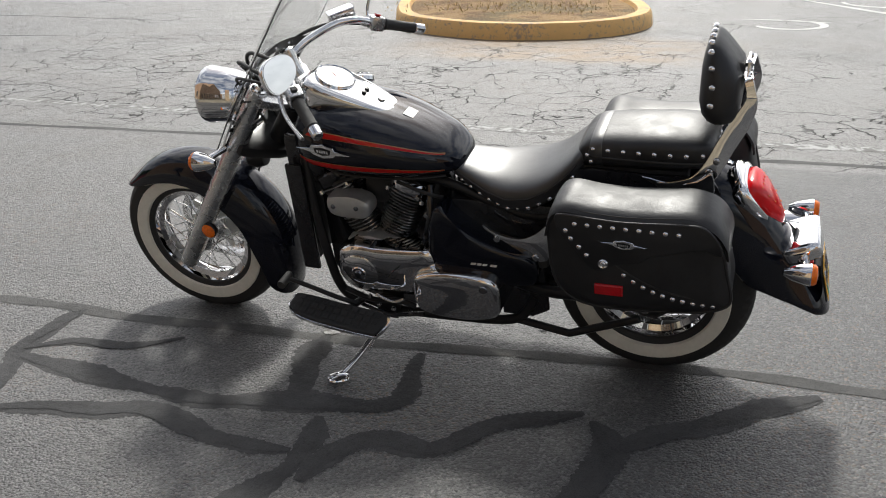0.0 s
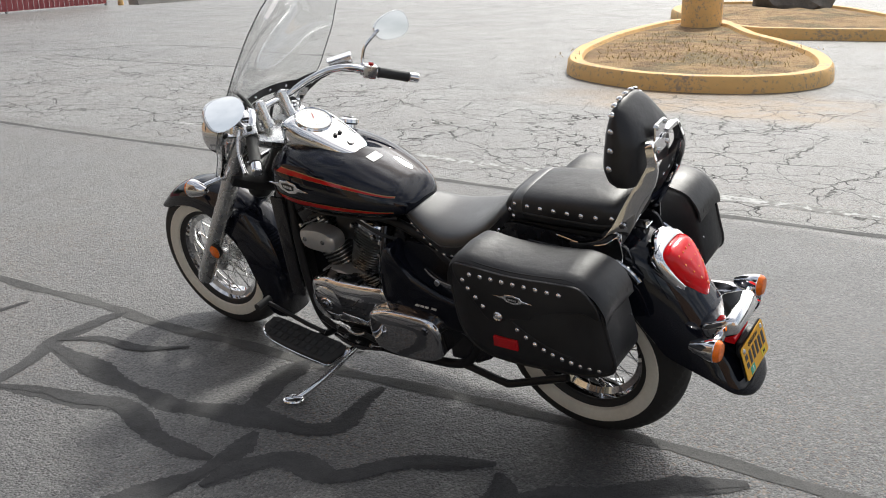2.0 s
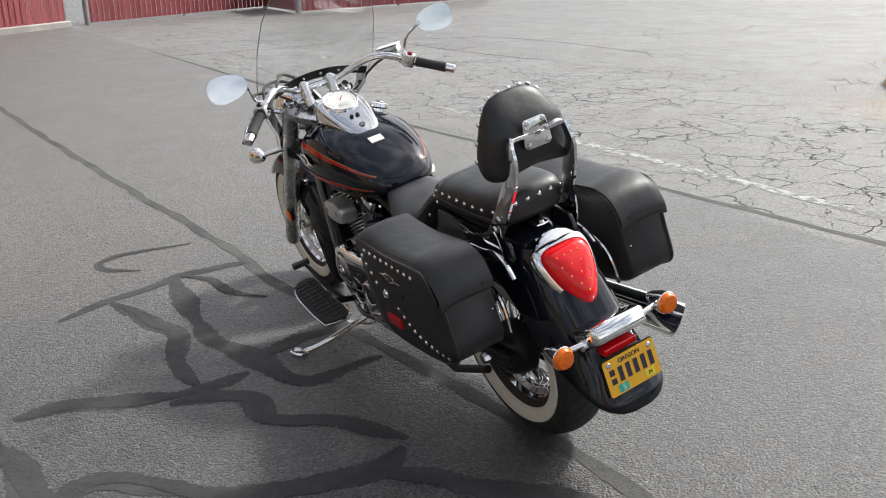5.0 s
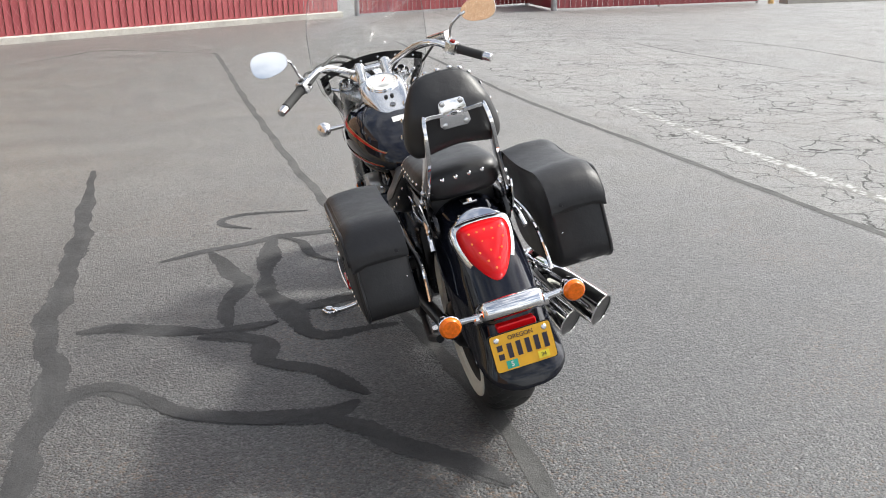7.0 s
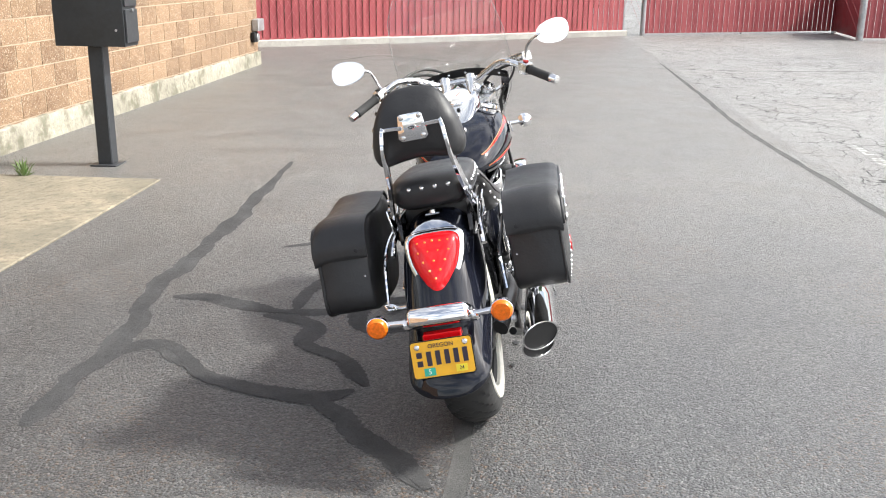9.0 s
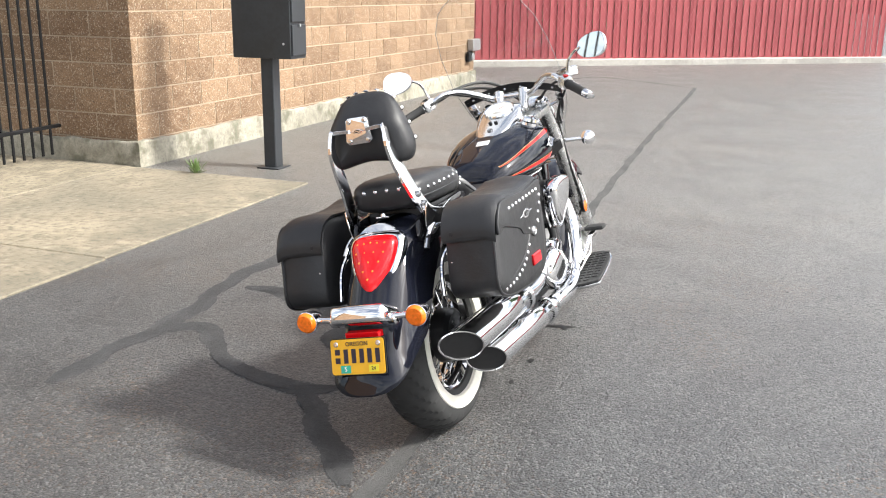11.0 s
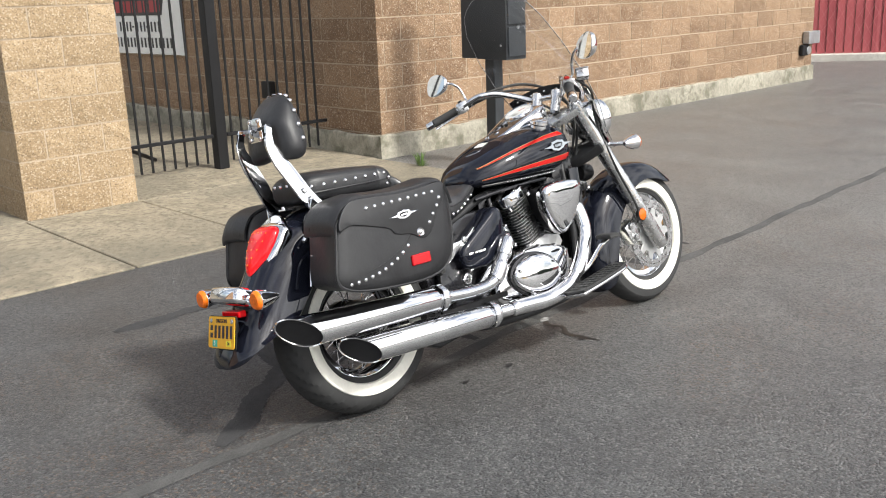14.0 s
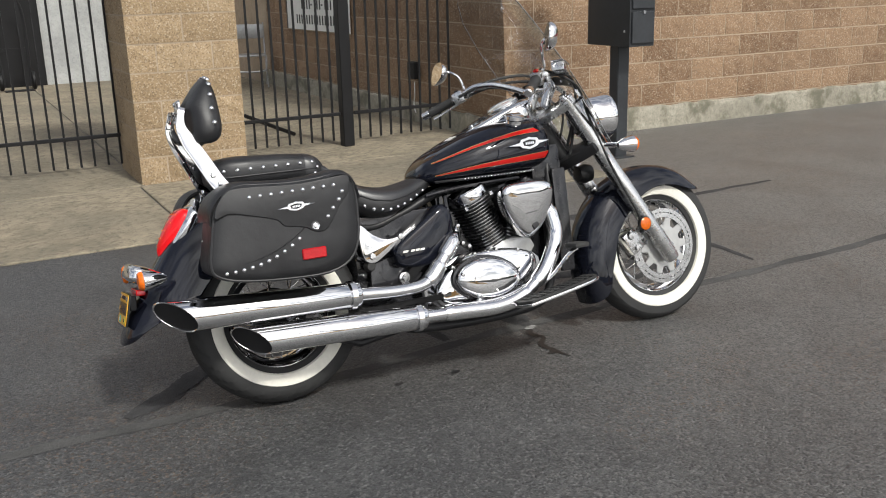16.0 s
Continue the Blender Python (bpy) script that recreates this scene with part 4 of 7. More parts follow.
WHITEWALL = plain("whitewall", (0.72, 0.70, 0.62), 0.6, 0, 0.08, 70, 0.05)
RED_LENS = plain("red_lens", (0.74, 0.006, 0.010), 0.10, 0, 0.06, 20, 0.0)
DIODE = plain("diode_lens", (0.88, 0.17, 0.03), 0.10, 0, 0.05, 40, 0.0)
REFLECTOR_RED = plain("red_reflector", (0.40, 0.006, 0.010), 0.12, 0, 0.25, 160, 0.1)
AMBER = plain("amber_lens", (0.74, 0.145, 0.008), 0.10, 0, 0.38, 110, 0.12)
RED_STRIPE = plain("red_stripe_paint", (0.42, 0.008, 0.006), 0.06, 0, 0.08, 40, 0.0)
GOLD_LINE = plain("tan_pinstripe", (0.30, 0.18, 0.08), 0.15, 0, 0.05, 40, 0.0)
PLATE_YELLOW = plain("plate_yellow", (0.80, 0.42, 0.02), 0.4, 0, 0.06, 40, 0.03)
PLATE_INK = plain("plate_ink", (0.02, 0.014, 0.03), 0.4, 0, 0.05)
STICKER_GREEN = plain("sticker_green", (0.03, 0.40, 0.30), 0.4, 0, 0.05)
STICKER_YELLOW = plain("sticker_yellow", (0.80, 0.66, 0.04), 0.4, 0, 0.05)
LABEL_WHITE = plain("label_white", (0.72, 0.70, 0.66), 0.4, 0, 0.05)
DIAL_FACE = plain("dial_face", (0.60, 0.60, 0.58), 0.35, 0, 0.05)


def glass_material(name, color, rough=0.01, ior=1.45):
    m = Nodes(name)
    dust = m.noise(40, 4, 0.6, m.local())
    return m.done(color, m.ramp(dust, 0.4, 0.8, rough, rough + 0.05), 0.0, None, Transmission_Weight=1.0, IOR=ior)


SHIELD = glass_material("clear_shield", (0.96, 0.97, 0.97), 0.0, 1.45)
CLEAR_LENS = glass_material("clear_lens", (0.95, 0.95, 0.95))
MIRROR = Nodes("mirror_glass").done((0.86, 0.87, 0.88), 0.02, 1.0)

# ---- motorcycle: frame of reference: x forward, y left, z up, rear contact at the origin ----
BIKE = Matrix.Translation((1.2184, 4.063, 0.002)) @ Matrix.Rotation(radians(178.9), 4, "Z") @ Matrix.Rotation(radians(-12.0), 4, "X") @ Matrix.Scale(1.01, 4)
bike = thing("motorcycle", "black cruiser motorcycle with whitewall tyres and studded saddlebags on its stand", "motorcycle", BIKE)
RAKE = Vector((-0.55, 0.0, 0.835)).normalized()
HEAD = Vector((1.212, 0.0, 0.885))
STEER = Matrix.Translation(HEAD) @ Matrix.Rotation(radians(0.0), 4, RAKE) @ Matrix.Translation(-HEAD)
SIDEWAYS = Matrix.Rotation(radians(-90), 4, "X")


def mirrored(pts):
    return [(p[0], -p[1], p[2]) for p in pts]


def super_ring(x, w, top, bot, n=2.4, seg=28, flat=0.5):
    """A cross-section in the plane x: widest at the height that flat gives."""
    mid = bot + (top - bot) * flat
    ring = []
    for k in range(seg):
        a = 2 * math.pi * k / seg
        c, s = math.cos(a), math.sin(a)
        y = w * math.copysign(abs(c) ** (2 / n), c)
        z = mid + (top - mid if s >= 0 else mid - bot) * math.copysign(abs(s) ** (2 / n), s)
        ring.append(Vector((x, y, z)))
    return ring


def smooth_rows(rows, per=4):
    return [tuple(v) for v in spline_rows(rows, per)]


def spline_rows(rows, per):
    out = []
    for i in range(len(rows) - 1):
        a, b, c, d = rows[max(i - 1, 0)], rows[i], rows[i + 1], rows[min(i + 2, len(rows) - 1)]
        for k in range(per):
            t = k / per
            out.append([0.5 * (2 * q + (r - p) * t + (2 * p - 5 * q + 4 * r - s) * t * t + (3 * q - p - 3 * r + s) * t ** 3) for p, q, r, s in zip(a, b, c, d)])
    out.append(list(rows[-1]))
    return out


def at_row(rows, x):
    """Values between the rows of a table sorted by its first column, either way."""
    rows = sorted(rows)
    x = min(max(x, rows[0][0]), rows[-1][0])
    for a, b in zip(rows, rows[1:]):
        if x <= b[0]:
            t = (x - a[0]) / max(1e-9, b[0] - a[0])
            return [p + (q - p) * t for p, q in zip(a, b)]
    return list(rows[-1])


def arc_mesh(center, rows, thick=0.004, seg=14, per=4):
    """A mudguard: rows of (angle in degrees, radius, half width, drop of the sides)."""
    rings = []
    for ang, r, w, drop in smooth_rows(rows, per):
        a = radians(ang)
        out, ring = Vector((math.cos(a), 0, math.sin(a))), []
        for inner in (0, 1):
            line = []
            for k in range(seg + 1):
                u = -1 + 2 * k / seg
                y = w * math.copysign(1 - (1 - abs(u)) ** 1.6, u) if abs(u) < 1 else w * u
                rr = r - drop * abs(u) ** 2.6 - inner * thick
                line.append(Vector(center) + out * rr + Vector((0, y * (1 - inner * thick / w), 0)))
            ring += line if not inner else line[::-1]
        rings.append(ring)
    return loft_bm(rings, True, True)


STUD = smooth_mesh(lathe_bm([(0.0, 0.0045), (0.003, 0.0041), (0.0055, 0.0028), (0.0072, 0.0)], 10), "stud")
STUD.materials.append(CHROME)


def stud(parent, p, normal, size=1.0):
    ob = new("stud", STUD)
    ob.parent = parent
    q = Vector(normal).to_track_quat("Z", "Y").to_matrix().to_4x4()
    ob.matrix_local = Matrix.Translation(p) @ q @ Matrix.Diagonal((size, size, size, 1))
    return ob


def badge(parent, center, u, v, normal, size):
    """A winged shield of chrome."""
    u, v, normal = (Vector(q).normalized() for q in (u, v, normal))
    m = Matrix((u, v, normal)).transposed().to_4x4()
    m.translation = Vector(center)
    wing = [(-1, 0), (-0.45, 0.10), (-0.38, 0.26), (-0.12, 0.30), (0, 0.36), (0.12, 0.30), (0.38, 0.26), (0.45, 0.10), (1, 0), (0.45, -0.10), (0.36, -0.22), (0, -0.34), (-0.36, -0.22), (-0.45, -0.10)]
    b = part("badge", slab_bm([(x * size, y * size * 0.68) for x, y in wing], 0.003, m, 0.001, 1), CHROME, parent, "chrome winged badge")
    inner = [(-0.30, 0.12), (0, 0.2), (0.30, 0.12), (0.26, -0.1), (0, -0.2), (-0.26, -0.1)]
    part("badge_panel", slab_bm([(x * size, y * size * 0.68) for x, y in inner], 0.0008, m @ Matrix.Translation((0, 0, 0.0031))), BLACK_METAL, b)
    for i in range(5):
        x0 = (-0.2 + 0.085 * i) * size
        part("letter_bar", slab_bm([(x0, -0.05 * size), (x0 + 0.06 * size, -0.05 * size), (x0 + 0.06 * size, 0.05 * size), (x0, 0.05 * size)], 0.0006, m @ Matrix.Translation((0, 0, 0.004))), CHROME, b)
    return b


# ---- wheels ----
def wheel(name, center, R, hw, rim_r, ww, at, label, tread=0.006):
    base = Matrix.Translation(center) @ SIDEWAYS
    seg, across = 180, 13
    prof = []
    for k in range(across):
        u = -1 + 2 * k / (across - 1)
        prof.append((R - (1 - math.cos(u * 1.25)) * hw * 0.62, hw * 0.93 * math.sin(u * 1.25) / math.sin(1.25)))
    side = [(R - 0.055, hw), (R - 0.085, hw * 0.99), (rim_r + 0.02, hw * 0.86), (rim_r, hw * 0.74), (rim_r - 0.006, hw * 0.55)]
    ring = [(r, -h) for r, h in side[::-1]] + prof + side
    rows = []
    lo, hi = len(side), len(side) + across
    for k in range(seg):
        a = 2 * math.pi * k / seg
        row = []
        for i, (r, h) in enumerate(ring):
            if lo <= i < hi:
                j = abs(i - lo - across // 2)
                phase = (k + 2 * j + (3 if i > lo + across // 2 else 0)) % 6
                if phase == 0 and 1 <= j <= 5:
                    r -= tread
            row.append(base @ Vector((r * math.cos(a), r * math.sin(a), h)))
        rows.append(row)
    rows.append(rows[0])
    bm = loft_bm(rows, False, False)
    bmesh.ops.remove_doubles(bm, verts=bm.verts, dist=1e-5)
    tyre = part(name, bm, RUBBER, bike, label, at, 24)
    for s in (1, -1):
        a, b = ww
        wall = [(a, s * hw * 0.80), (a + 0.004, s * hw * 0.96), ((a + b) / 2, s * (hw * 1.02 + 0.002)), (b - 0.004, s * (hw * 1.02 + 0.002)), (b, s * hw * 0.96)]
        part("whitewall", lathe_bm(wall, 72, None, base), WHITEWALL, tyre, "cream whitewall band")
    w2 = hw * 0.78
    rim = [(rim_r + 0.012, w2), (rim_r + 0.013, w2 * 0.9), (rim_r - 0.004, w2 * 0.82), (rim_r - 0.010, w2 * 0.55), (rim_r - 0.028, w2 * 0.4), (rim_r - 0.032, 0), (rim_r - 0.028, -w2 * 0.4), (rim_r - 0.010, -w2 * 0.55), (rim_r - 0.004, -w2 * 0.82), (rim_r + 0.013, -w2 * 0.9), (rim_r + 0.012, -w2), (rim_r - 0.002, -w2 * 0.6), (rim_r - 0.018, 0), (rim_r - 0.002, w2 * 0.6)]
    part("rim", lathe_bm(rim, 72, None, base, True), CHROME, tyre, "chrome wire wheel rim")
    hub = [(0.0, 0.07), (0.02, 0.07), (0.022, 0.055), (0.052, 0.05), (0.054, 0.038), (0.03, 0.03), (0.028, -0.03), (0.054, -0.038), (0.052, -0.05), (0.022, -0.055), (0.02, -0.07), (0.0, -0.07)]
    part("hub", lathe_bm(hub, 32, None, base), SATIN, tyre)
    n = 32
    spoke_mesh = {}
    for i in range(n):
        s = 1 if i % 2 else -1
        lean = 1 if (i // 2) % 2 else -1
        a = 2 * math.pi * i / n
        b = a + lean * 0.42
        p = Vector((0.048 * math.cos(b + lean * 0.5), 0.048 * math.sin(b + lean * 0.5), s * 0.042))
        q = Vector(((rim_r - 0.03) * math.cos(a), (rim_r - 0.03) * math.sin(a), s * 0.008))
        key = (s, lean)
        if key not in spoke_mesh:
            spoke_mesh[key] = smooth_mesh(tube_bm([(0, 0, 0), (0, 0, (q - p).length)], 0.0021, 6), "spoke")
            spoke_mesh[key].materials.append(STEEL)
        ob = new("spoke", spoke_mesh[key])
        ob.parent = tyre
        ob.matrix_local = base @ Matrix.Translation(p) @ (q - p).to_track_quat("Z", "Y").to_matrix().to_4x4()
    return tyre, base


front_tyre, front_base = wheel("front_wheel", (1.715, 0.0, 0.304), 0.310, 0.060, 0.195, (0.210, 0.256), STEER, "front whitewall tyre on a spoked wheel", 0.004)
rear_tyre, rear_base = wheel("rear_wheel", (0.078, 0, 0.303), 0.306, 0.082, 0.180, (0.196, 0.242), Matrix(), "wide rear whitewall tyre on a spoked wheel", 0.006)

# brake disc with a pierced carrier, on the right of the front wheel
disc_bm = bmesh.new()
NH = 44
for k in range(NH):
    a0, a1 = 2 * math.pi * k / NH, 2 * math.pi * (k + 1) / NH
    for r0, r1 in ((0.118, 0.135), (0.139, 0.154)):
        for z in (-0.091, -0.086):
            disc_bm.faces.new([disc_bm.verts.new(front_base @ Vector((r * math.cos(a), r * math.sin(a), z))) for r, a in ((r0, a0), (r1, a0), (r1, a1), (r0, a1))])
    am = a0 + (a1 - a0) * 0.3
    for z in (-0.091, -0.086):
        disc_bm.faces.new([disc_bm.verts.new(front_base @ Vector((r * math.cos(a), r * math.sin(a), z))) for r, a in ((0.135, am), (0.139, am), (0.139, a1), (0.135, a1))])
bmesh.ops.remove_doubles(disc_bm, verts=disc_bm.verts, dist=1e-5)
part("brake_disc", disc_bm, SATIN, front_tyre, "drilled steel brake disc")
carrier = []
for k in range(60):
    a = 2 * math.pi * k / 60
    carrier.append(((0.116 if k % 6 in (0, 1, 5) else 0.086) * math.cos(a), (0.116 if k % 6 in (0, 1, 5) else 0.086) * math.sin(a)))
part("disc_carrier", slab_bm(carrier, 0.006, front_base @ Matrix.Translation((0, 0, -0.092)), 0.001, 1), CAST, front_tyre, "pale alloy disc carrier")
part("axle_cap", lathe_bm([(0.0, -0.135), (0.02, -0.132), (0.024, -0.10), (0.03, -0.09)], 20, None, front_base), SATIN, front_tyre)
part("brake_drum", lathe_bm([(0.0, -0.10), (0.03, -0.10), (0.04, -0.092), (0.075, -0.088), (0.088, -0.075), (0.09, -0.03)], 40, None, rear_base), BLACK_METAL, rear_tyre, "black rear brake drum")
part("final_drive", lathe_bm([(0.0, 0.115), (0.05, 0.112), (0.07, 0.10), (0.085, 0.07), (0.09, 0.03)], 32, None, rear_base), BLACK_METAL, rear_tyre, "black final drive housing")
for k in range(5):
    a = 2 * math.pi * k / 5 + 0.4
    part("bolt", lathe_bm([(0, -0.100), (0.008, -0.099), (0.009, -0.088)], 8, None, rear_base @ Matrix.Translation((0.055 * math.cos(a), 0.055 * math.sin(a), 0.007))), STEEL, rear_tyre)

# ---- front end ----
part("front_fender", arc_mesh((1.684, 0.0, 0.300), ((38.5, 0.352, 0.058, 0.010), (41, 0.350, 0.070, 0.022), (48, 0.348, 0.080, 0.048), (65, 0.349, 0.088, 0.075), (90, 0.343, 0.094, 0.095), (120, 0.340, 0.098, 0.125), (150, 0.345, 0.100, 0.135), (180, 0.352, 0.102, 0.130), (204, 0.365, 0.100, 0.090), (210, 0.372, 0.092, 0.06))), PAINT, bike, "glossy black deep front mudguard", STEER)
for s in (1, -1):
    y = 0.120 * s
    a, b = Vector((1.732, y, 0.248)), Vector((1.285, y, 0.94))
    d = (b - a).normalized()
    leg = part("fork_leg", tube_bm([a, a + d * 0.004, a + d * 0.03, a + d * 0.42, a + d * 0.425, a + d * 0.80, b], [0.022, 0.030, 0.0340, 0.0340, 0.0325, 0.0325, 0.031], 24), SATIN, bike, "polished fork leg", STEER)
    part("axle_clamp", tube_bm([(1.705, y, 0.30), (1.66, y, 0.335)], 0.024, 14), SATIN, leg)
    mref = Matrix.Translation((1.585, s * 0.150, 0.414)) @ Matrix.Rotation(radians(-90 * s), 4, "X")
    part("reflector_base", lathe_bm([(0.027, -0.012), (0.029, 0.003), (0.026, 0.006)], 24, None, mref), BLACK_METAL, leg)
    part("reflector", lathe_bm([(0.0, 0.012), (0.018, 0.0105), (0.0255, 0.006)], 24, None, mref), AMBER, leg, "round amber reflector")
    part("fork_cap", lathe_bm([(0, 0.018), (0.014, 0.017), (0.017, 0.008), (0.024, 0.006), (0.026, -0.004)], 20, None, Matrix.Translation(b) @ d.to_track_quat("Z", "Y").to_matrix().to_4x4()), CHROME, leg)

for z0, lean, mat, thick in ((0.905, 1.268, SATIN, 0.032), (0.735, 1.380, BLACK_METAL, 0.04)):
    m = Matrix.Translation((lean, 0, z0)) @ Matrix.Rotation(-math.atan2(0.55, 0.835), 4, "Y")
    out = [(0.045, 0.14), (0.0, 0.152), (-0.04, 0.12), (-0.10, 0.05), (-0.125, 0.0), (-0.10, -0.05), (-0.04, -0.12), (0.0, -0.152), (0.045, -0.14), (0.05, -0.1), (0.02, -0.05), (0.02, 0.05), (0.05, 0.1)]
    part("triple_clamp", slab_bm(out, thick, m @ Matrix.Translation((0, 0, -thick / 2)), 0.006, 2), mat, bike, "", STEER)
part("steering_head", tube_bm([HEAD - RAKE * 0.2 + Vector((0.0, 0, 0)), HEAD - RAKE * 0.01], 0.035, 18), BLACK_METAL, bike)

# headlight
hm = Matrix.Translation((1.490, 0, 0.862)) @ Matrix.Rotation(radians(90), 4, "Y") @ Matrix.Diagonal((0.88, 0.88, 0.95, 1))
head_shell = [(0.0, -0.115), (0.03, -0.112), (0.06, -0.098), (0.085, -0.070), (0.098, -0.03), (0.103, 0.01), (0.106, 0.035), (0.109, 0.05), (0.106, 0.064), (0.097, 0.066), (0.093, 0.055)]
headlight = part("headlight", lathe_bm(head_shell, 48, None, hm), CHROME, bike, "round chrome headlight bowl", STEER)
part("lens", lathe_bm([(0.094, 0.052), (0.085, 0.066), (0.05, 0.078), (0.0, 0.083)], 40, None, hm), CLEAR_LENS, headlight)
part("reflector", lathe_bm([(0.0, -0.01), (0.04, 0.0), (0.075, 0.025), (0.092, 0.05)], 40, None, hm), CHROME, headlight)
part("headlight_bracket", tube_bm(curve_points([(1.50, 0.0, 0.80), (1.46, 0, 0.76), (1.40, 0, 0.74)], 4), 0.02, 10), BLACK_METAL, bike, "", STEER)
part("horn", lathe_bm([(0, 0.03), (0.035, 0.028), (0.04, 0.0), (0.03, -0.03), (0, -0.035)], 24, None, Matrix.Translation((1.42, 0.0, 0.64)) @ Matrix.Rotation(radians(90), 4, "Y")), BLACK_METAL, bike, "", STEER)


def turn_signal(y, x, z, facing, at, stem):
    """A bullet housing with an amber lens; facing 1 looks ahead, -1 looks back."""
    m = Matrix.Translation((x, y, z)) @ Matrix.Rotation(radians(90 * facing), 4, "Y")
    sig = part("turn_signal", lathe_bm([(0.0, -0.062), (0.010, -0.058), (0.022, -0.035), (0.030, -0.005), (0.0325, 0.012), (0.030, 0.014)], 28, None, m), CHROME, bike, "chrome bullet turn signal", at)
    part("lens", lathe_bm([(0.0305, 0.012), (0.030, 0.020), (0.024, 0.028), (0.0, 0.032)], 28, None, m), AMBER, sig, "amber lens")
    part("stem", tube_bm([(x - facing * 0.01, y, z), stem], 0.0095, 12), CHROME, sig)
    return sig


for s in (1, -1):
    turn_signal(0.243 * s, 1.478, 0.738, 1, STEER, (1.43, 0.145 * s, 0.745))
part("signal_bar", tube_bm([(1.43, -0.16, 0.745), (1.43, 0.16, 0.745)], 0.010, 12), CHROME, bike, "", STEER)

# windshield
def shield_point(u, v, off=0.0):
    t = v
    cx, cz = 1.500 - 0.49 * t + 0.02 * math.sin(math.pi * t), 0.730 + 0.705 * t
    w = at_row(((0.0, 0.15), (0.12, 0.165), (0.28, 0.225), (0.45, 0.245), (0.65, 0.238), (0.80, 0.215), (0.90, 0.175), (0.96, 0.125), (0.99, 0.07), (1.0, 0.03)), t)[1]
    y = w * u
    return Vector((cx - 1.15 * y * y + off, y, cz + off * 0.6))


bm = bmesh.new()
NU, NV = 16, 30
rows = [[shield_point(-1 + 2 * i / NU, min(1, j / NV if j < 24 else 0.8 + 0.2 * math.sin((j - 24) / 6 * math.pi / 2))) for i in range(NU + 1)] for j in range(NV + 1)]
back = [[p - Vector((0.003, 0, 0.002)) for p in r] for r in rows]
rings = [a + b[::-1] for a, b in zip(rows, back)]
loft_bm(rings, True, True, bm)
shield = part("windshield", bm, SHIELD, bike, "tall clear plastic windshield", STEER)
shield.visible_shadow = False
edge = [shield_point(-1, v) for v in [i / 24 * 0.8 for i in range(25)]] + [shield_point(u, 0.8 + 0.2 * math.sin(k / 6 * math.pi / 2)) for k, u in ((k, -1) for k in range(1, 7))]
for s in (1, -1):
    part("shield_edge", tube_bm([(p.x, p.y * -s, p.z) for p in edge], 0.0009, 6), GALV, shield, "pale windshield edge")
    br = [shield_point(0.86 * s, v, -0.014) for v in (0.03, 0.12, 0.22, 0.30, 0.38)]
    plate = part("bracket", loft_bm([[p + Vector((0.0025 * b - 0.35 * 0.016 * a * s, 0.017 * a, 0.0015 * b)) for a, b in ((-1, -1), (1, -1), (1, 1), (-1, 1))] for p in curve_points(br, 4)]), CHROME, shield, "chrome windshield bracket plate")
    for p in (br[0], br[1], br[3], br[4]):
        part("bolt", lathe_bm([(0, 0.006), (0.006, 0.005), (0.008, 0)], 10, None, Matrix.Translation(p + Vector((-0.003, 0, 0))) @ Matrix.Rotation(radians(-90), 4, "Y")), BLACK_METAL, plate)
    part("bracket", tube_bm([shield_point(0.8 * s, 0.30, -0.02), (1.30, 0.125 * s, 0.905)], 0.007, 8), CHROME, shield)
    part("bracket", tube_bm([shield_point(0.8 * s, 0.08, -0.02), (1.41, 0.125 * s, 0.76)], 0.007, 8), CHROME, shield)
band_rows = []
for i in range(25):
    u = -0.92 + 1.84 * i / 24
    p, q = shield_point(u, 0.330 + 0.060 * (1 - u * u), -0.012), shield_point(u, 0.368 + 0.072 * (1 - u * u), -0.012)
    k = Vector((-0.012, 0, 0.002))
    band_rows.append([p, q, q + k, p + k])
band = part("shield_band", loft_bm(band_rows), BLACK_METAL, shield, "black band across the windshield")
for i in range(2, 24, 4):
    p = (band_rows[i][2] + band_rows[i][3]) / 2
    stud(band, p, (-1, 0, 0.15), 0.8)

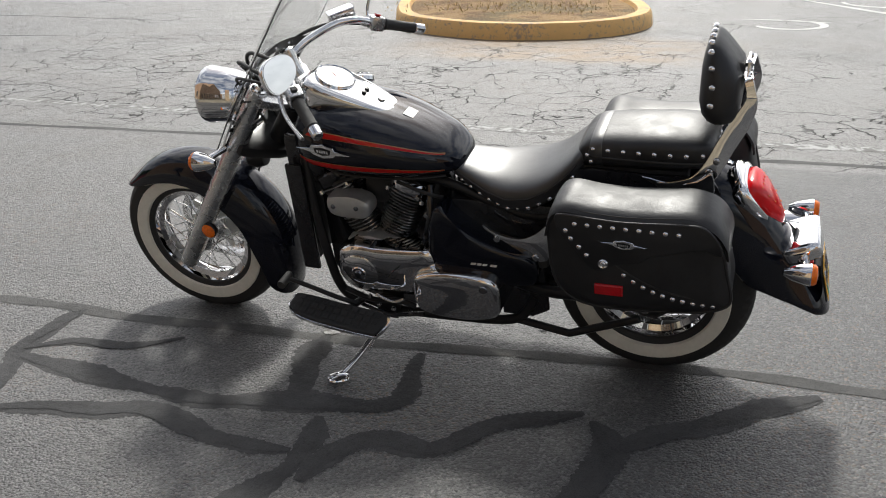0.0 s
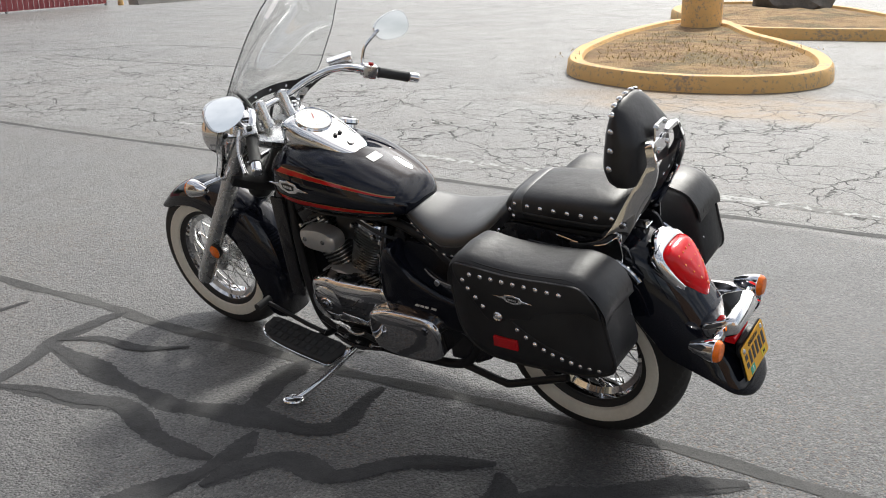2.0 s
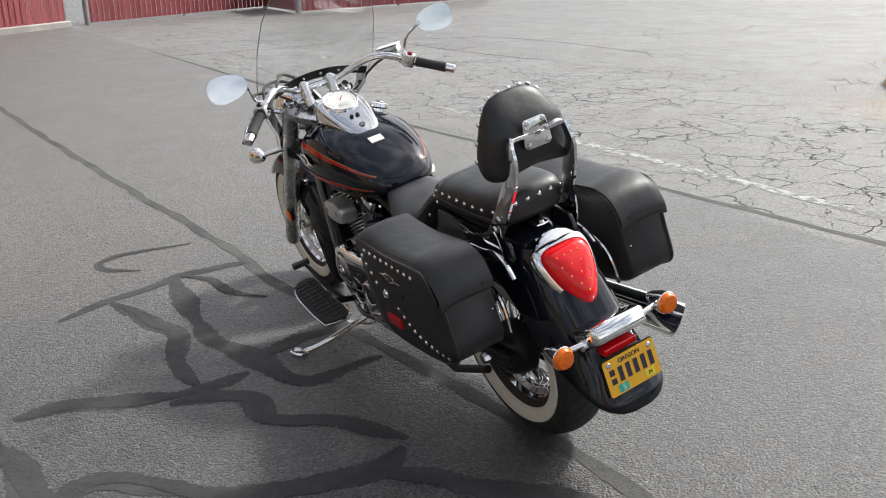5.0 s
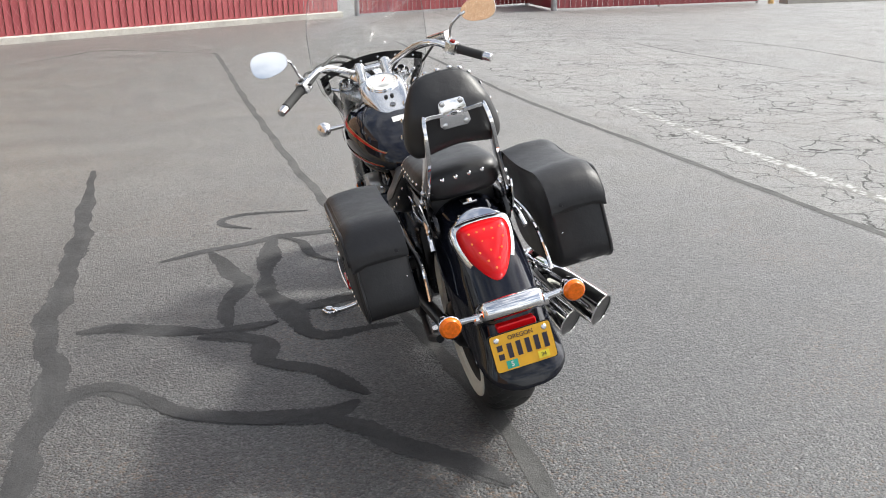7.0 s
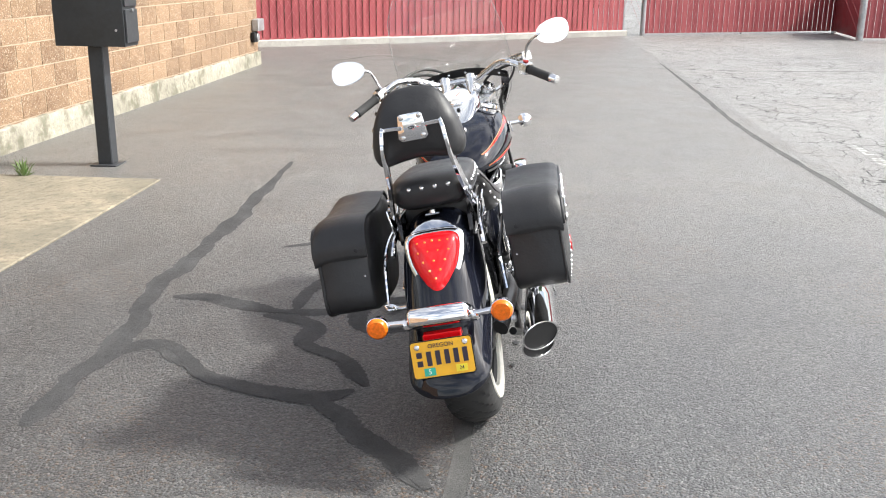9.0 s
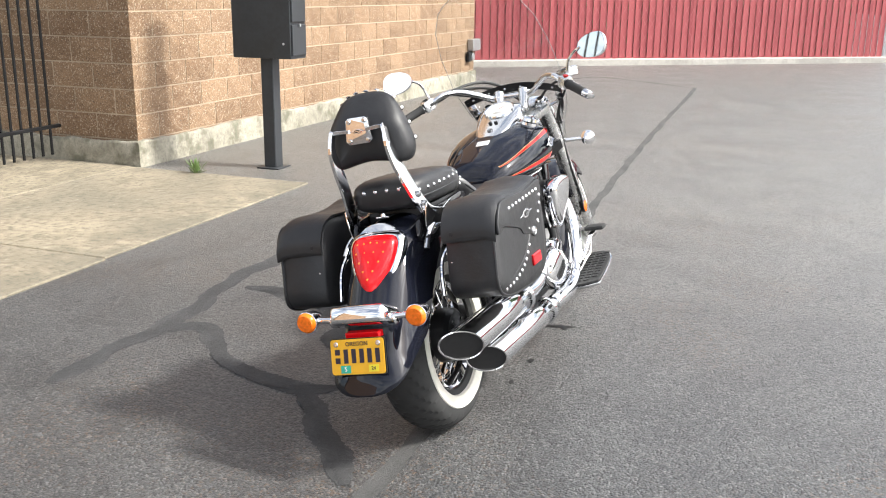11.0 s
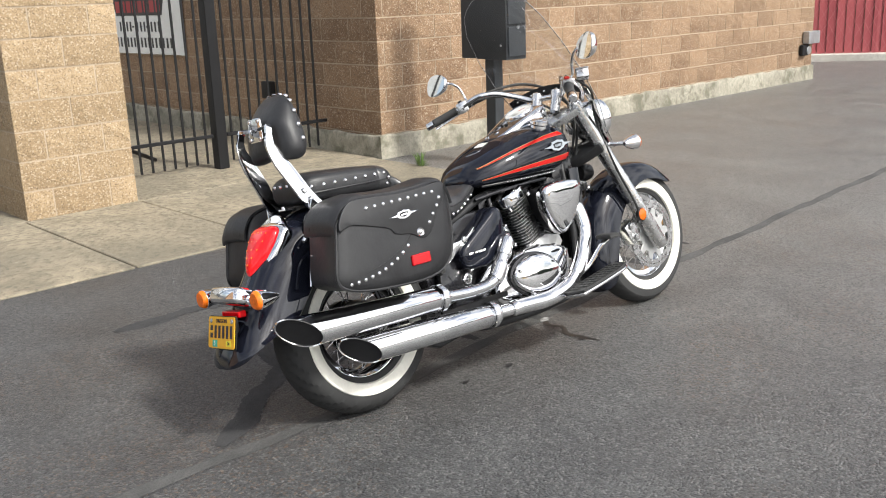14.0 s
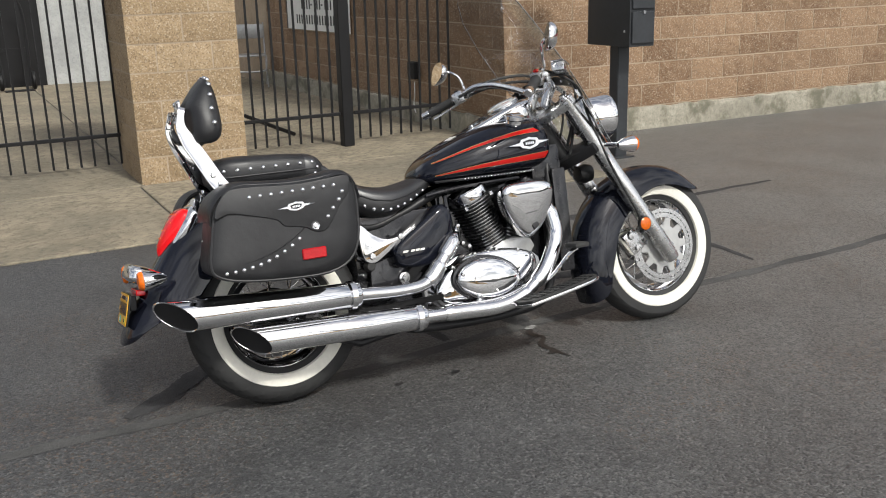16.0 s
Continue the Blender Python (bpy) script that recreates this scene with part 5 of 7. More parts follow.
# handlebar with its controls
bar_half = [(1.262, 0.0, 0.985), (1.262, 0.05, 0.985), (1.255, 0.09, 0.988), (1.215, 0.14, 1.015), (1.150, 0.195, 1.042), (1.095, 0.245, 1.040), (1.055, 0.300, 1.010), (0.990, 0.366, 0.976), (0.940, 0.416, 0.952)]
bar_path = curve_points(mirrored(bar_half[:0:-1]) + bar_half, 6)
handlebar = part("handlebar", tube_bm(bar_path, 0.0125, 14), CHROME, bike, "wide swept chrome handlebar", STEER)
for s in (1, -1):
    p0, p1 = Vector((1.036, 0.321 * s, 1.000)), Vector((0.952, 0.404 * s, 0.958))
    d = (p1 - p0).normalized()
    part("grip", tube_bm([p0 + d * t for t in (0, 0.004, 0.01, 0.108, 0.112, 0.116)], [0.017, 0.020, 0.0175, 0.0175, 0.019, 0.015], 18), RUBBER, handlebar, "black rubber grip")
    part("bar_end", tube_bm([p0 + d * t for t in (0.114, 0.118, 0.148, 0.152)], [0.014, 0.017, 0.0165, 0.012], 18), CHROME, handlebar, "chrome bar end")
    c = p0 - d * 0.028
    q = d.to_track_quat("Z", "Y").to_matrix().to_4x4()
    house = part("switch_housing", box_bm(-0.022, 0.022, -0.024, 0.024, -0.024, 0.024, 0.008, 2), SATIN, handlebar, "silver switch housing")
    bmesh_m = Matrix.Translation(c) @ q
    house.matrix_local = bmesh_m
    part("switch", box_bm(-0.010, 0.010, 0.0245, 0.031, -0.010, 0.010, 0.003, 1), RED_STRIPE if s < 0 else BLACK_METAL, house.parent, "").matrix_local = bmesh_m
    part("perch", tube_bm([p0 - d * 0.055, p0 - d * 0.055 + Vector((0.035, 0, 0.004))], [0.019, 0.013], 12), SATIN, handlebar)
    lever = curve_points([p0 - d * 0.06 + Vector((0.036, 0, 0.002)), p0 + Vector((0.048, 0.012 * s, -0.004)), p0 + d * 0.07 + Vector((0.055, 0.01 * s, -0.008)), p0 + d * 0.15 + Vector((0.05, 0.0, -0.012))], 6)
    part("lever", tube_bm(lever, [0.008] * 6 + [0.0065] * (len(lever) - 8) + [0.008, 0.008], 10, True, None, 0.7), SATIN, handlebar, "polished lever")
    spot = Vector((1.026, 0.410, 1.124) if s > 0 else (1.035, -0.433, 1.133))
    stem = curve_points([p0 - d * 0.045 + Vector((0.006, 0, 0.012)), (1.085, 0.308 * s, 1.045), (1.075, 0.322 * s, 1.090), (1.055, spot.y - 0.078 * s, spot.z - 0.012), (spot.x + 0.016, spot.y - 0.052 * s, spot.z)], 6)
    mir = part("mirror", tube_bm(stem, 0.0055, 10), CHROME, bike, "chrome stalk mirror", STEER)
    # each glass is turned to the rider's eye
    facing = ((BIKE @ STEER).to_3x3().inverted() @ Vector((0.955, -0.190, 0.23) if s > 0 else (0.88, -0.45, 0.10))).normalized()
    across = (Vector((0, 1, 0)) - facing * facing.y).normalized()
    rise = across.cross(facing)
    mm = Matrix.Translation(spot) @ Matrix((rise, across, facing)).transposed().to_4x4()
    oval = []
    for k in range(40):
        a = 2 * math.pi * k / 40
        yy = 0.071 * math.copysign(abs(math.cos(a)) ** 0.85, math.cos(a))
        zz = 0.047 * math.copysign(abs(math.sin(a)) ** 0.8, math.sin(a)) * (1 + 0.16 * yy * s / 0.071)
        oval.append((zz, yy))
    rings = [[mm @ Vector((x * k, y * k, h)) for x, y in oval] for k, h in ((0.35, -0.030), (0.75, -0.022), (0.96, -0.008), (1.0, 0.002), (0.985, 0.006), (0.94, 0.006))]
    part("mirror_shell", loft_bm(rings, True, True), CHROME, mir, "chrome oval mirror shell")
    part("mirror_glass", slab_bm([(x * 0.935, y * 0.935) for x, y in oval], 0.001, mm @ Matrix.Translation((0, 0, 0.0065))), MIRROR, mir)
master = part("master_cylinder", box_bm(-0.024, 0.024, -0.043, 0.043, -0.016, 0.016, 0.005, 2), SATIN, handlebar, "silver brake fluid reservoir")
master.matrix_local = Matrix.Translation((1.170, -0.286, 1.040)) @ Matrix.Rotation(radians(-47), 4, "Z") @ Matrix.Rotation(radians(-8), 4, "X")
part("reservoir_lid", box_bm(-0.026, 0.026, -0.046, 0.046, 0.0165, 0.022, 0.003, 1), CHROME, master)
for s in (1, -1):
    part("riser", tube_bm([(1.235, 0.055 * s, 0.920), (1.250, 0.055 * s, 0.955), (1.262, 0.055 * s, 0.985), (1.268, 0.055 * s, 1.004), (1.270, 0.055 * s, 1.008)], [0.021, 0.020, 0.025, 0.025, 0.017], 16), SATIN, handlebar, "alloy handlebar riser")
# cables
for k, (pts, r) in enumerate((
    ([(1.03, 0.30, 1.02), (1.20, 0.27, 1.035), (1.33, 0.16, 0.99), (1.38, 0.05, 0.90), (1.34, 0.03, 0.78)], 0.005),
    ([(1.04, 0.29, 1.00), (1.22, 0.22, 1.045), (1.35, 0.10, 1.02), (1.39, -0.02, 0.92), (1.33, -0.04, 0.76)], 0.006),
    ([(1.05, -0.29, 1.01), (1.22, -0.24, 1.02), (1.34, -0.12, 0.97), (1.36, -0.06, 0.85), (1.33, -0.05, 0.72)], 0.006),
    ([(1.10, -0.26, 1.045), (1.26, -0.24, 0.98), (1.36, -0.16, 0.86), (1.45, -0.15, 0.66), (1.56, -0.15, 0.45), (1.58, -0.125, 0.38)], 0.005),
    ([(1.04, 0.28, 1.01), (1.14, 0.20, 1.055), (1.28, 0.12, 1.06), (1.37, 0.02, 0.99), (1.38, -0.05, 0.88)], 0.006),
)):
    part("cable", tube_bm(curve_points(pts, 7), r, 8), RUBBER, bike, "black control cable", STEER)
caliper = part("brake_caliper", box_bm(-0.035, 0.035, -0.024, 0.024, -0.05, 0.05, 0.012, 2), SATIN, bike, "silver front brake caliper", STEER @ Matrix.Translation((1.545, -0.098, 0.345)) @ Matrix.Rotation(radians(-30), 4, "Y"))
for dz in (-0.03, 0.03):
    part("piston_cover", lathe_bm([(0, -0.034), (0.014, -0.033), (0.018, -0.022)], 16, None, Matrix.Translation((0.0, 0.0, dz)) @ SIDEWAYS), SATIN, caliper)

# ---- fuel tank ----
TANK = ((0.654, 0.048, 0.718, 0.690), (0.666, 0.084, 0.738, 0.682), (0.705, 0.122, 0.774, 0.674), (0.77, 0.154, 0.808, 0.668), (0.86, 0.181, 0.846, 0.666), (0.96, 0.196, 0.876, 0.668), (1.05, 0.198, 0.888, 0.674), (1.12, 0.186, 0.888, 0.684), (1.165, 0.160, 0.874, 0.698), (1.190, 0.120, 0.850, 0.718), (1.198, 0.06, 0.82, 0.74))
tank = part("fuel_tank", loft_bm([super_ring(*r, 2.6, 40, 0.42) for r in smooth_rows(TANK, 4)]), PAINT, bike, "glossy black teardrop fuel tank", None, 60)


TANK_FINE = smooth_rows(TANK, 4)


def tank_y(x, z, n=2.6):
    _, w, top, bot = at_row(TANK_FINE, x)
    mid = bot + (top - bot) * 0.42
    t = abs(z - mid) / ((top - mid) if z > mid else (mid - bot))
    return w * max(0.0, 1 - min(t, 1) ** n) ** (1 / n)


def tank_band(lower, upper, s, lift):
    """A painted band on the side of the tank between two lines of (x, z)."""
    lo, hi = smooth_rows(lower, 8), smooth_rows(upper, 8)
    rings = []
    for a, b in zip(lo, hi):
        row = []
        for k in range(5):
            x, z = a[0] + (b[0] - a[0]) * k / 4, a[1] + (b[1] - a[1]) * k / 4
            row.append(Vector((x, s * (tank_y(x, z) + lift), z)))
        rings.append(row)
    return loft_bm(rings, False, False)


for s in (1, -1):
    for lo, hi in ((((0.70, 0.752), (0.85, 0.792), (1.0, 0.818), (1.12, 0.826)), ((0.70, 0.7535), (0.85, 0.799), (1.0, 0.830), (1.10, 0.840))),
                   (((0.70, 0.706), (0.85, 0.716), (1.0, 0.722), (1.14, 0.726)), ((0.70, 0.7075), (0.85, 0.728), (1.0, 0.740), (1.16, 0.750)))):
        grow = 0.0014
        part("pinstripe", tank_band([(x - grow, z - grow) for x, z in lo], [(x - grow, z + grow) for x, z in hi], s, 0.0012), GOLD_LINE, tank, "tan pinstripe")
        part("stripe", tank_band(lo, hi, s, 0.0022), RED_STRIPE, tank, "red tank stripe")
    y = tank_y(1.055, 0.785)
    badge(tank, (1.055, s * (y + 0.0045), 0.785), (-s, 0.10 * 1, 0.05 * -s), (0, -s * 0.05, 1), (0.10, s, 0.1), 0.098)
part("label", slab_bm([(-0.017, -0.026), (0.017, -0.026), (0.017, 0.026), (-0.017, 0.026)], 0.0006, Matrix.Translation((0.836, 0.003, 0.8375)) @ Matrix.Rotation(radians(-23), 4, "Y")), LABEL_WHITE, tank, "white paper label")
for s in (1, -1):
    row = [(x, s * (tank_y(x, 0.69) + 0.004), 0.684) for x in [0.70 + 0.46 * i / 16 for i in range(17)]]
    part("tank_seam", tube_bm(row, 0.005, 8), BLACK_METAL, tank, "black lower tank seam")
    if s < 0:
        for i in range(26):
            x = 0.80 + 0.33 * i / 25
            stud(tank, (x, s * (tank_y(x, 0.69) + 0.008), 0.684), (0, s, 0), 0.48)

# instrument console on the tank
CONSOLE = ((0.872, 0.014, 0.862, 0.835), (0.895, 0.044, 0.874, 0.838), (0.945, 0.066, 0.898, 0.850), (1.01, 0.082, 0.928, 0.862), (1.07, 0.093, 0.954, 0.868), (1.12, 0.093, 0.972, 0.868), (1.16, 0.080, 0.976, 0.862), (1.185, 0.050, 0.962, 0.85))
console = part("instrument_console", loft_bm([super_ring(*r, 4.5, 32, 0.6) for r in smooth_rows(CONSOLE, 4)]), POLISHED, bike, "chrome instrument console on the tank", Matrix.Translation((-0.004, 0, -0.018)), 50)
dm = Matrix.Translation((1.082, 0, 0.9605)) @ Matrix.Rotation(radians(-22.5), 4, "Y")
part("dial_rim", lathe_bm([(0.064, -0.006), (0.065, 0.003), (0.063, 0.0065), (0.059, 0.0040)], 40, None, dm), CHROME, console)
part("dial", lathe_bm([(0.0, 0.0032), (0.0595, 0.0032)], 40, None, dm), DIAL_FACE, console, "pale round speedometer dial")
part("counter_window", slab_bm([(-0.036, -0.018), (-0.018, -0.018), (-0.018, 0.018), (-0.036, 0.018)], 0.0006, dm @ Matrix.Translation((0, 0, 0.0044))), CAST, console)
part("needle", slab_bm([(-0.002, -0.0012), (0.024, -0.020), (0.025, -0.018), (0.0, 0.0014)], 0.0008, dm @ Matrix.Translation((0, 0, 0.0048))), RED_STRIPE, console)
for k in range(13):
    a = radians(-120 + 20 * k)
    part("dial_mark", slab_bm([(0.047, -0.0007), (0.053, -0.0007), (0.053, 0.0007), (0.047, 0.0007)], 0.0005, dm @ Matrix.Rotation(a, 4, "Z") @ Matrix.Translation((0, 0, 0.0044))), PLATE_INK, console)
for yy in (-0.012, 0.012):
    part("knob", lathe_bm([(0, 0.006), (0.007, 0.005), (0.008, 0)], 14, None, Matrix.Translation((0.985, yy, 0.9185)) @ Matrix.Rotation(radians(-22), 4, "Y")), BLACK_METAL, console)
part("ignition_lock", lathe_bm([(0, 0.005), (0.011, 0.005), (0.013, 0)], 18, None, Matrix.Translation((0.935, 0, 0.8925)) @ Matrix.Rotation(radians(-26), 4, "Y")), DARK_CHROME, console)
cap_m = Matrix.Translation((1.045, -0.128, 0.870)) @ Matrix.Rotation(radians(22), 4, "X")
cap = part("fuel_cap", lathe_bm([(0.0, 0.030), (0.022, 0.030), (0.034, 0.026), (0.036, 0.014), (0.030, 0.008), (0.032, -0.01)], 32, None, cap_m), CHROME, bike, "chrome fuel filler cap")
part("cap_flap", slab_bm([(-0.016, -0.007), (0.022, -0.007), (0.022, 0.007), (-0.016, 0.007)], 0.004, cap_m @ Matrix.Translation((0, 0, 0.0303)), 0.001, 1), CHROME, cap)

# ---- seats ----
SEAT = ((0.715, 0.045, 0.708, 0.680), (0.690, 0.075, 0.714, 0.665), (0.64, 0.098, 0.704, 0.636), (0.57, 0.130, 0.692, 0.602), (0.50, 0.158, 0.693, 0.582), (0.43, 0.162, 0.706, 0.590), (0.37, 0.152, 0.732, 0.622), (0.32, 0.138, 0.772, 0.672), (0.292, 0.122, 0.798, 0.712), (0.27, 0.100, 0.806, 0.735))
seat = part("rider_seat", loft_bm([super_ring(*r, 3.0, 36, 0.55) for r in smooth_rows(SEAT, 4)]), SEAT_LEATHER, bike, "black leather rider seat with studded skirt", None, 60)
PILLION = ((0.298, 0.064, 0.782, 0.752), (0.292, 0.092, 0.802, 0.744), (0.262, 0.112, 0.834, 0.742), (0.19, 0.120, 0.846, 0.742), (0.08, 0.124, 0.853, 0.744), (0.0, 0.124, 0.856, 0.748), (-0.050, 0.116, 0.852, 0.752), (-0.078, 0.098, 0.838, 0.760), (-0.090, 0.070, 0.818, 0.774))
pillion = part("pillion_seat", loft_bm([super_ring(*r, 3.4, 36, 0.52) for r in smooth_rows(PILLION, 4)]), LEATHER, bike, "black leather pillion seat with chrome studs", None, 60)


def seat_y(table, x, z, n, flat):
    _, w, top, bot = at_row(table, x)
    mid = bot + (top - bot) * flat
    t = abs(z - mid) / ((top - mid) if z > mid else (mid - bot))
    return w * max(0.0, 1 - min(t, 1) ** n) ** (1 / n)


for s in (1, -1):
    line = []
    for i in range(12):
        x = 0.655 - 0.35 * i / 11
        _, w, top, bot = at_row(SEAT, x)
        z = bot + 0.28 * (top - bot)
        stud(seat, (x, s * (seat_y(SEAT, x, z, 3.0, 0.55) + 0.001), z), (0, s, 0.05))
    for i in range(25):
        x = 0.68 - 0.39 * i / 24
        _, w, top, bot = at_row(SEAT, x)
        z = bot + 0.55 * (top - bot)
        line.append((x, s * (seat_y(SEAT, x, z, 3.0, 0.55) + 0.001), z))
    part("piping", tube_bm(line, 0.0032, 8), LEATHER, seat)
    line = []
    for i in range(8):
        x = 0.245 - 0.30 * i / 7
        stud(pillion, (x, s * (seat_y(PILLION, x, 0.808, 3.4, 0.52) + 0.001), 0.808), (0, s, 0.05))
    for i in range(25):
        x = 0.27 - 0.35 * i / 24
        line.append((x, s * (seat_y(PILLION, x, 0.786, 3.4, 0.52) + 0.001), 0.786))
    part("piping", tube_bm(line, 0.0032, 8), LEATHER, pillion)
wrap = [at_row(PILLION, x) for x in (0.214, 0.222, 0.250, 0.276, 0.284)]
rings = [super_ring(x, w + g, top + g, bot - g, 3.4, 36, 0.52) for (x, w, top, bot), g in zip(wrap, (-0.002, 0.003, 0.0035, 0.003, -0.002))]
part("front_band", loft_bm(rings, True, False), SEAT_LEATHER, pillion, "studded leather band round the front of the pillion")
for i in range(4):
    y = -0.06 + 0.04 * i
    stud(pillion, (-0.0905 + 0.5 * y * y, y, 0.822), (-1, 0, 0.1))
for s in (1, -1):
    for x, z in ((0.252, 0.770), (0.262, 0.790)):
        stud(pillion, (x, s * (seat_y(PILLION, x, z, 3.4, 0.52) + 0.005), z), (0.3, s, 0.1), 0.9)
for s in (1, -1):
    strut = curve_points([(x, z, 0) for x, z in ((0.31, 0.735), (0.10, 0.738), (-0.05, 0.738), (-0.10, 0.715), (-0.10, 0.66), (0.02, 0.64), (0.20, 0.63), (0.31, 0.60))], 3, True)
    part("fender_strut", slab_bm([(p.x, p.y) for p in strut], 0.014, Matrix(((1, 0, 0, 0), (0, 0, s, s * 0.100), (0, 1, 0, 0), (0, 0, 0, 1))), 0.004, 2), GLOSS_BLACK, bike, "gloss black strut under the pillion")
part("fender_tab", box_bm(-0.115, -0.07, -0.022, 0.022, 0.742, 0.748, 0.002, 1), CHROME, bike)
part("tab_bolt", lathe_bm([(0, 0.010), (0.008, 0.009), (0.010, 0.0)], 14, None, Matrix.Translation((-0.105, 0, 0.748))), CHROME, bike)

# backrest
pad_out = curve_points([(y, z, 0) for y, z in ((-0.088, 1.094), (-0.052, 1.117), (0.0, 1.122), (0.052, 1.117), (0.088, 1.094), (0.120, 1.035), (0.138, 0.965), (0.135, 0.926), (0.112, 0.904), (0.055, 0.912), (0.0, 0.918), (-0.055, 0.912), (-0.112, 0.904), (-0.135, 0.926), (-0.138, 0.965), (-0.120, 1.035))], 3, True)
pad_c = Vector((0, 1.0, 0))


def pad_x(x, q):
    """The pad is deep at its foot, thins towards its top and curves round the sitter."""
    deep = 0.108 * min(1.0, max(0.40, (1.172 - q.y) / 0.140))
    return -0.034 - 0.10 * max(0.0, q.y - 1.05) - 0.12 * max(0.0, 0.96 - q.y) - (0.0 - x) / 0.1 * deep + 0.5 * q.x * q.x


rings = []
for k, x in ((0.30, 0.0), (0.62, -0.004), (0.82, -0.012), (0.94, -0.026), (1.0, -0.046), (0.99, -0.066), (0.94, -0.082), (0.82, -0.093), (0.60, -0.099), (0.3, -0.1)):
    ring = []
    for p in pad_out:
        q = pad_c + (p - pad_c) * k
        ring.append(Vector((pad_x(x, q), q.x, q.y)))
    rings.append(ring)
backrest = part("backrest", loft_bm(rings), LEATHER, bike, "black leather passenger backrest with studs", None, 70)
NP = len(pad_out)
for i in range(0, NP, 2):
    p = pad_out[i]
    if p.y > 0.94:
        stud(backrest, (pad_x(-0.040, p), p.x * 1.004, p.y + 0.002), (0.15, p.x * 6, (p.y - 1.0) * 5 if p.y > 1.08 else 0.0), 1.2)
plate_out = [(-0.034, -0.038), (0.034, -0.038), (0.044, -0.028), (0.036, 0.034), (0.028, 0.040), (-0.028, 0.040), (-0.036, 0.034), (-0.044, -0.028)]
pm = Matrix.Translation((-0.150, 0, 1.016)) @ Matrix.Rotation(radians(-86), 4, "Y") @ Matrix.Rotation(radians(-90), 4, "Z")
bplate = part("backrest_plate", slab_bm(plate_out, 0.008, pm, 0.002, 2), CHROME, bike, "chrome backrest mounting plate")
for y, z in ((-0.03, -0.028), (0.03, -0.028), (-0.026, 0.03), (0.026, 0.03)):
    part("screw", lathe_bm([(0, 0.013), (0.006, 0.012), (0.008, 0.008)], 12, None, pm @ Matrix.Translation((y, z, 0))), STEEL, bplate)
badge(bplate, (-0.1602, 0, 1.016), (0, -1, 0), (0.07, 0, 1), (-1, 0, 0.07), 0.030)
for s in (1, -1):
    arm = curve_points([(-0.152, 0.030 * s, 1.018), (-0.156, 0.078 * s, 1.021), (-0.160, 0.088 * s, 1.012), (-0.168, 0.094 * s, 0.965), (-0.150, 0.098 * s, 0.915), (-0.112, 0.108 * s, 0.840), (-0.080, 0.120 * s, 0.775), (-0.045, 0.128 * s, 0.732), (0.01, 0.134 * s, 0.712), (0.06, 0.136 * s, 0.706)], 5)
    n = len(arm)
    rad = [0.0115 + 0.0135 * min(1, max(0, (i - 12) / 9)) for i in range(n)]
    rings = []
    for i, p in enumerate(arm):
        d = (arm[min(i + 1, n - 1)] - arm[max(i - 1, 0)]).normalized()
        side = Vector((0, 1, 0))
        side = (side - d * side.dot(d)).normalized() if abs(d.y) < 0.9 else Vector((0, 0, 1))
        nor = d.cross(side).normalized()
        r = rad[i]
        rings.append([p + side * 0.0055 * a + nor * r * b for a, b in ((-1, -0.9), (-0.8, -1), (0.8, -1), (1, -0.9), (1, 0.9), (0.8, 1), (-0.8, 1), (-1, 0.9))])
    upright = part("backrest_arm", loft_bm(rings), CHROME, bike, "bent chrome backrest upright")
    for p in ((-0.092, 0.1225 * s, 0.800), (-0.075, 0.1285 * s, 0.770)):
        part("bolt", lathe_bm([(0, 0.008), (0.008, 0.007), (0.010, 0)], 12, None, Matrix.Translation(p) @ Matrix.Rotation(radians(-90 * s), 4, "X")), STEEL, upright)
    flange = curve_points([(x, z, 0) for x, z in ((-0.085, 0.770), (-0.045, 0.742), (0.02, 0.730), (0.105, 0.748), (0.06, 0.715), (0.01, 0.682), (-0.05, 0.664), (-0.090, 0.690))], 3, True)
    part("flange", slab_bm([(p.x, p.y) for p in flange], 0.006, Matrix(((1, 0, 0, 0), (0, 0.15 * s, s, s * 0.022), (0, 1, 0, 0), (0, 0, 0, 1))), 0.0015, 1), CHROME, upright, "pointed chrome foot of the upright")
    part("grab_stay", tube_bm(curve_points([(-0.02, 0.125 * s, 0.70), (-0.10, 0.135 * s, 0.675), (-0.14, 0.140 * s, 0.640)], 4), 0.009, 10), CHROME, upright)

# ---- rear fender, lights and plate ----
rear_fender = part("rear_fender", arc_mesh((0.006, 0, 0.330), ((72, 0.408, 0.105, 0.10), (90, 0.412, 0.118, 0.135), (110, 0.402, 0.124, 0.165), (130, 0.378, 0.126, 0.165), (145, 0.366, 0.126, 0.155), (160, 0.376, 0.126, 0.15), (170, 0.402, 0.124, 0.12), (176, 0.418, 0.122, 0.075), (180, 0.431, 0.114, 0.045), (182.5, 0.438, 0.096, 0.03), (184, 0.442, 0.070, 0.015), (184.6, 0.443, 0.040, 0.006)), 0.005, 18), PAINT, bike, "glossy black rear mudguard")
for i in range(6):
    y0 = 0.041 - i * 0.0145
    part("letter_bar", slab_bm([(-0.0055, -0.005), (0.0055, -0.005), (0.0055, 0.005), (-0.0055, 0.005)], 0.001, Matrix.Translation((-0.1335, y0, 0.7185)) @ Matrix.Rotation(radians(-19), 4, "Y") @ Matrix.Rotation(radians(90), 4, "Z")), LABEL_WHITE, rear_fender, "pale letter shape")

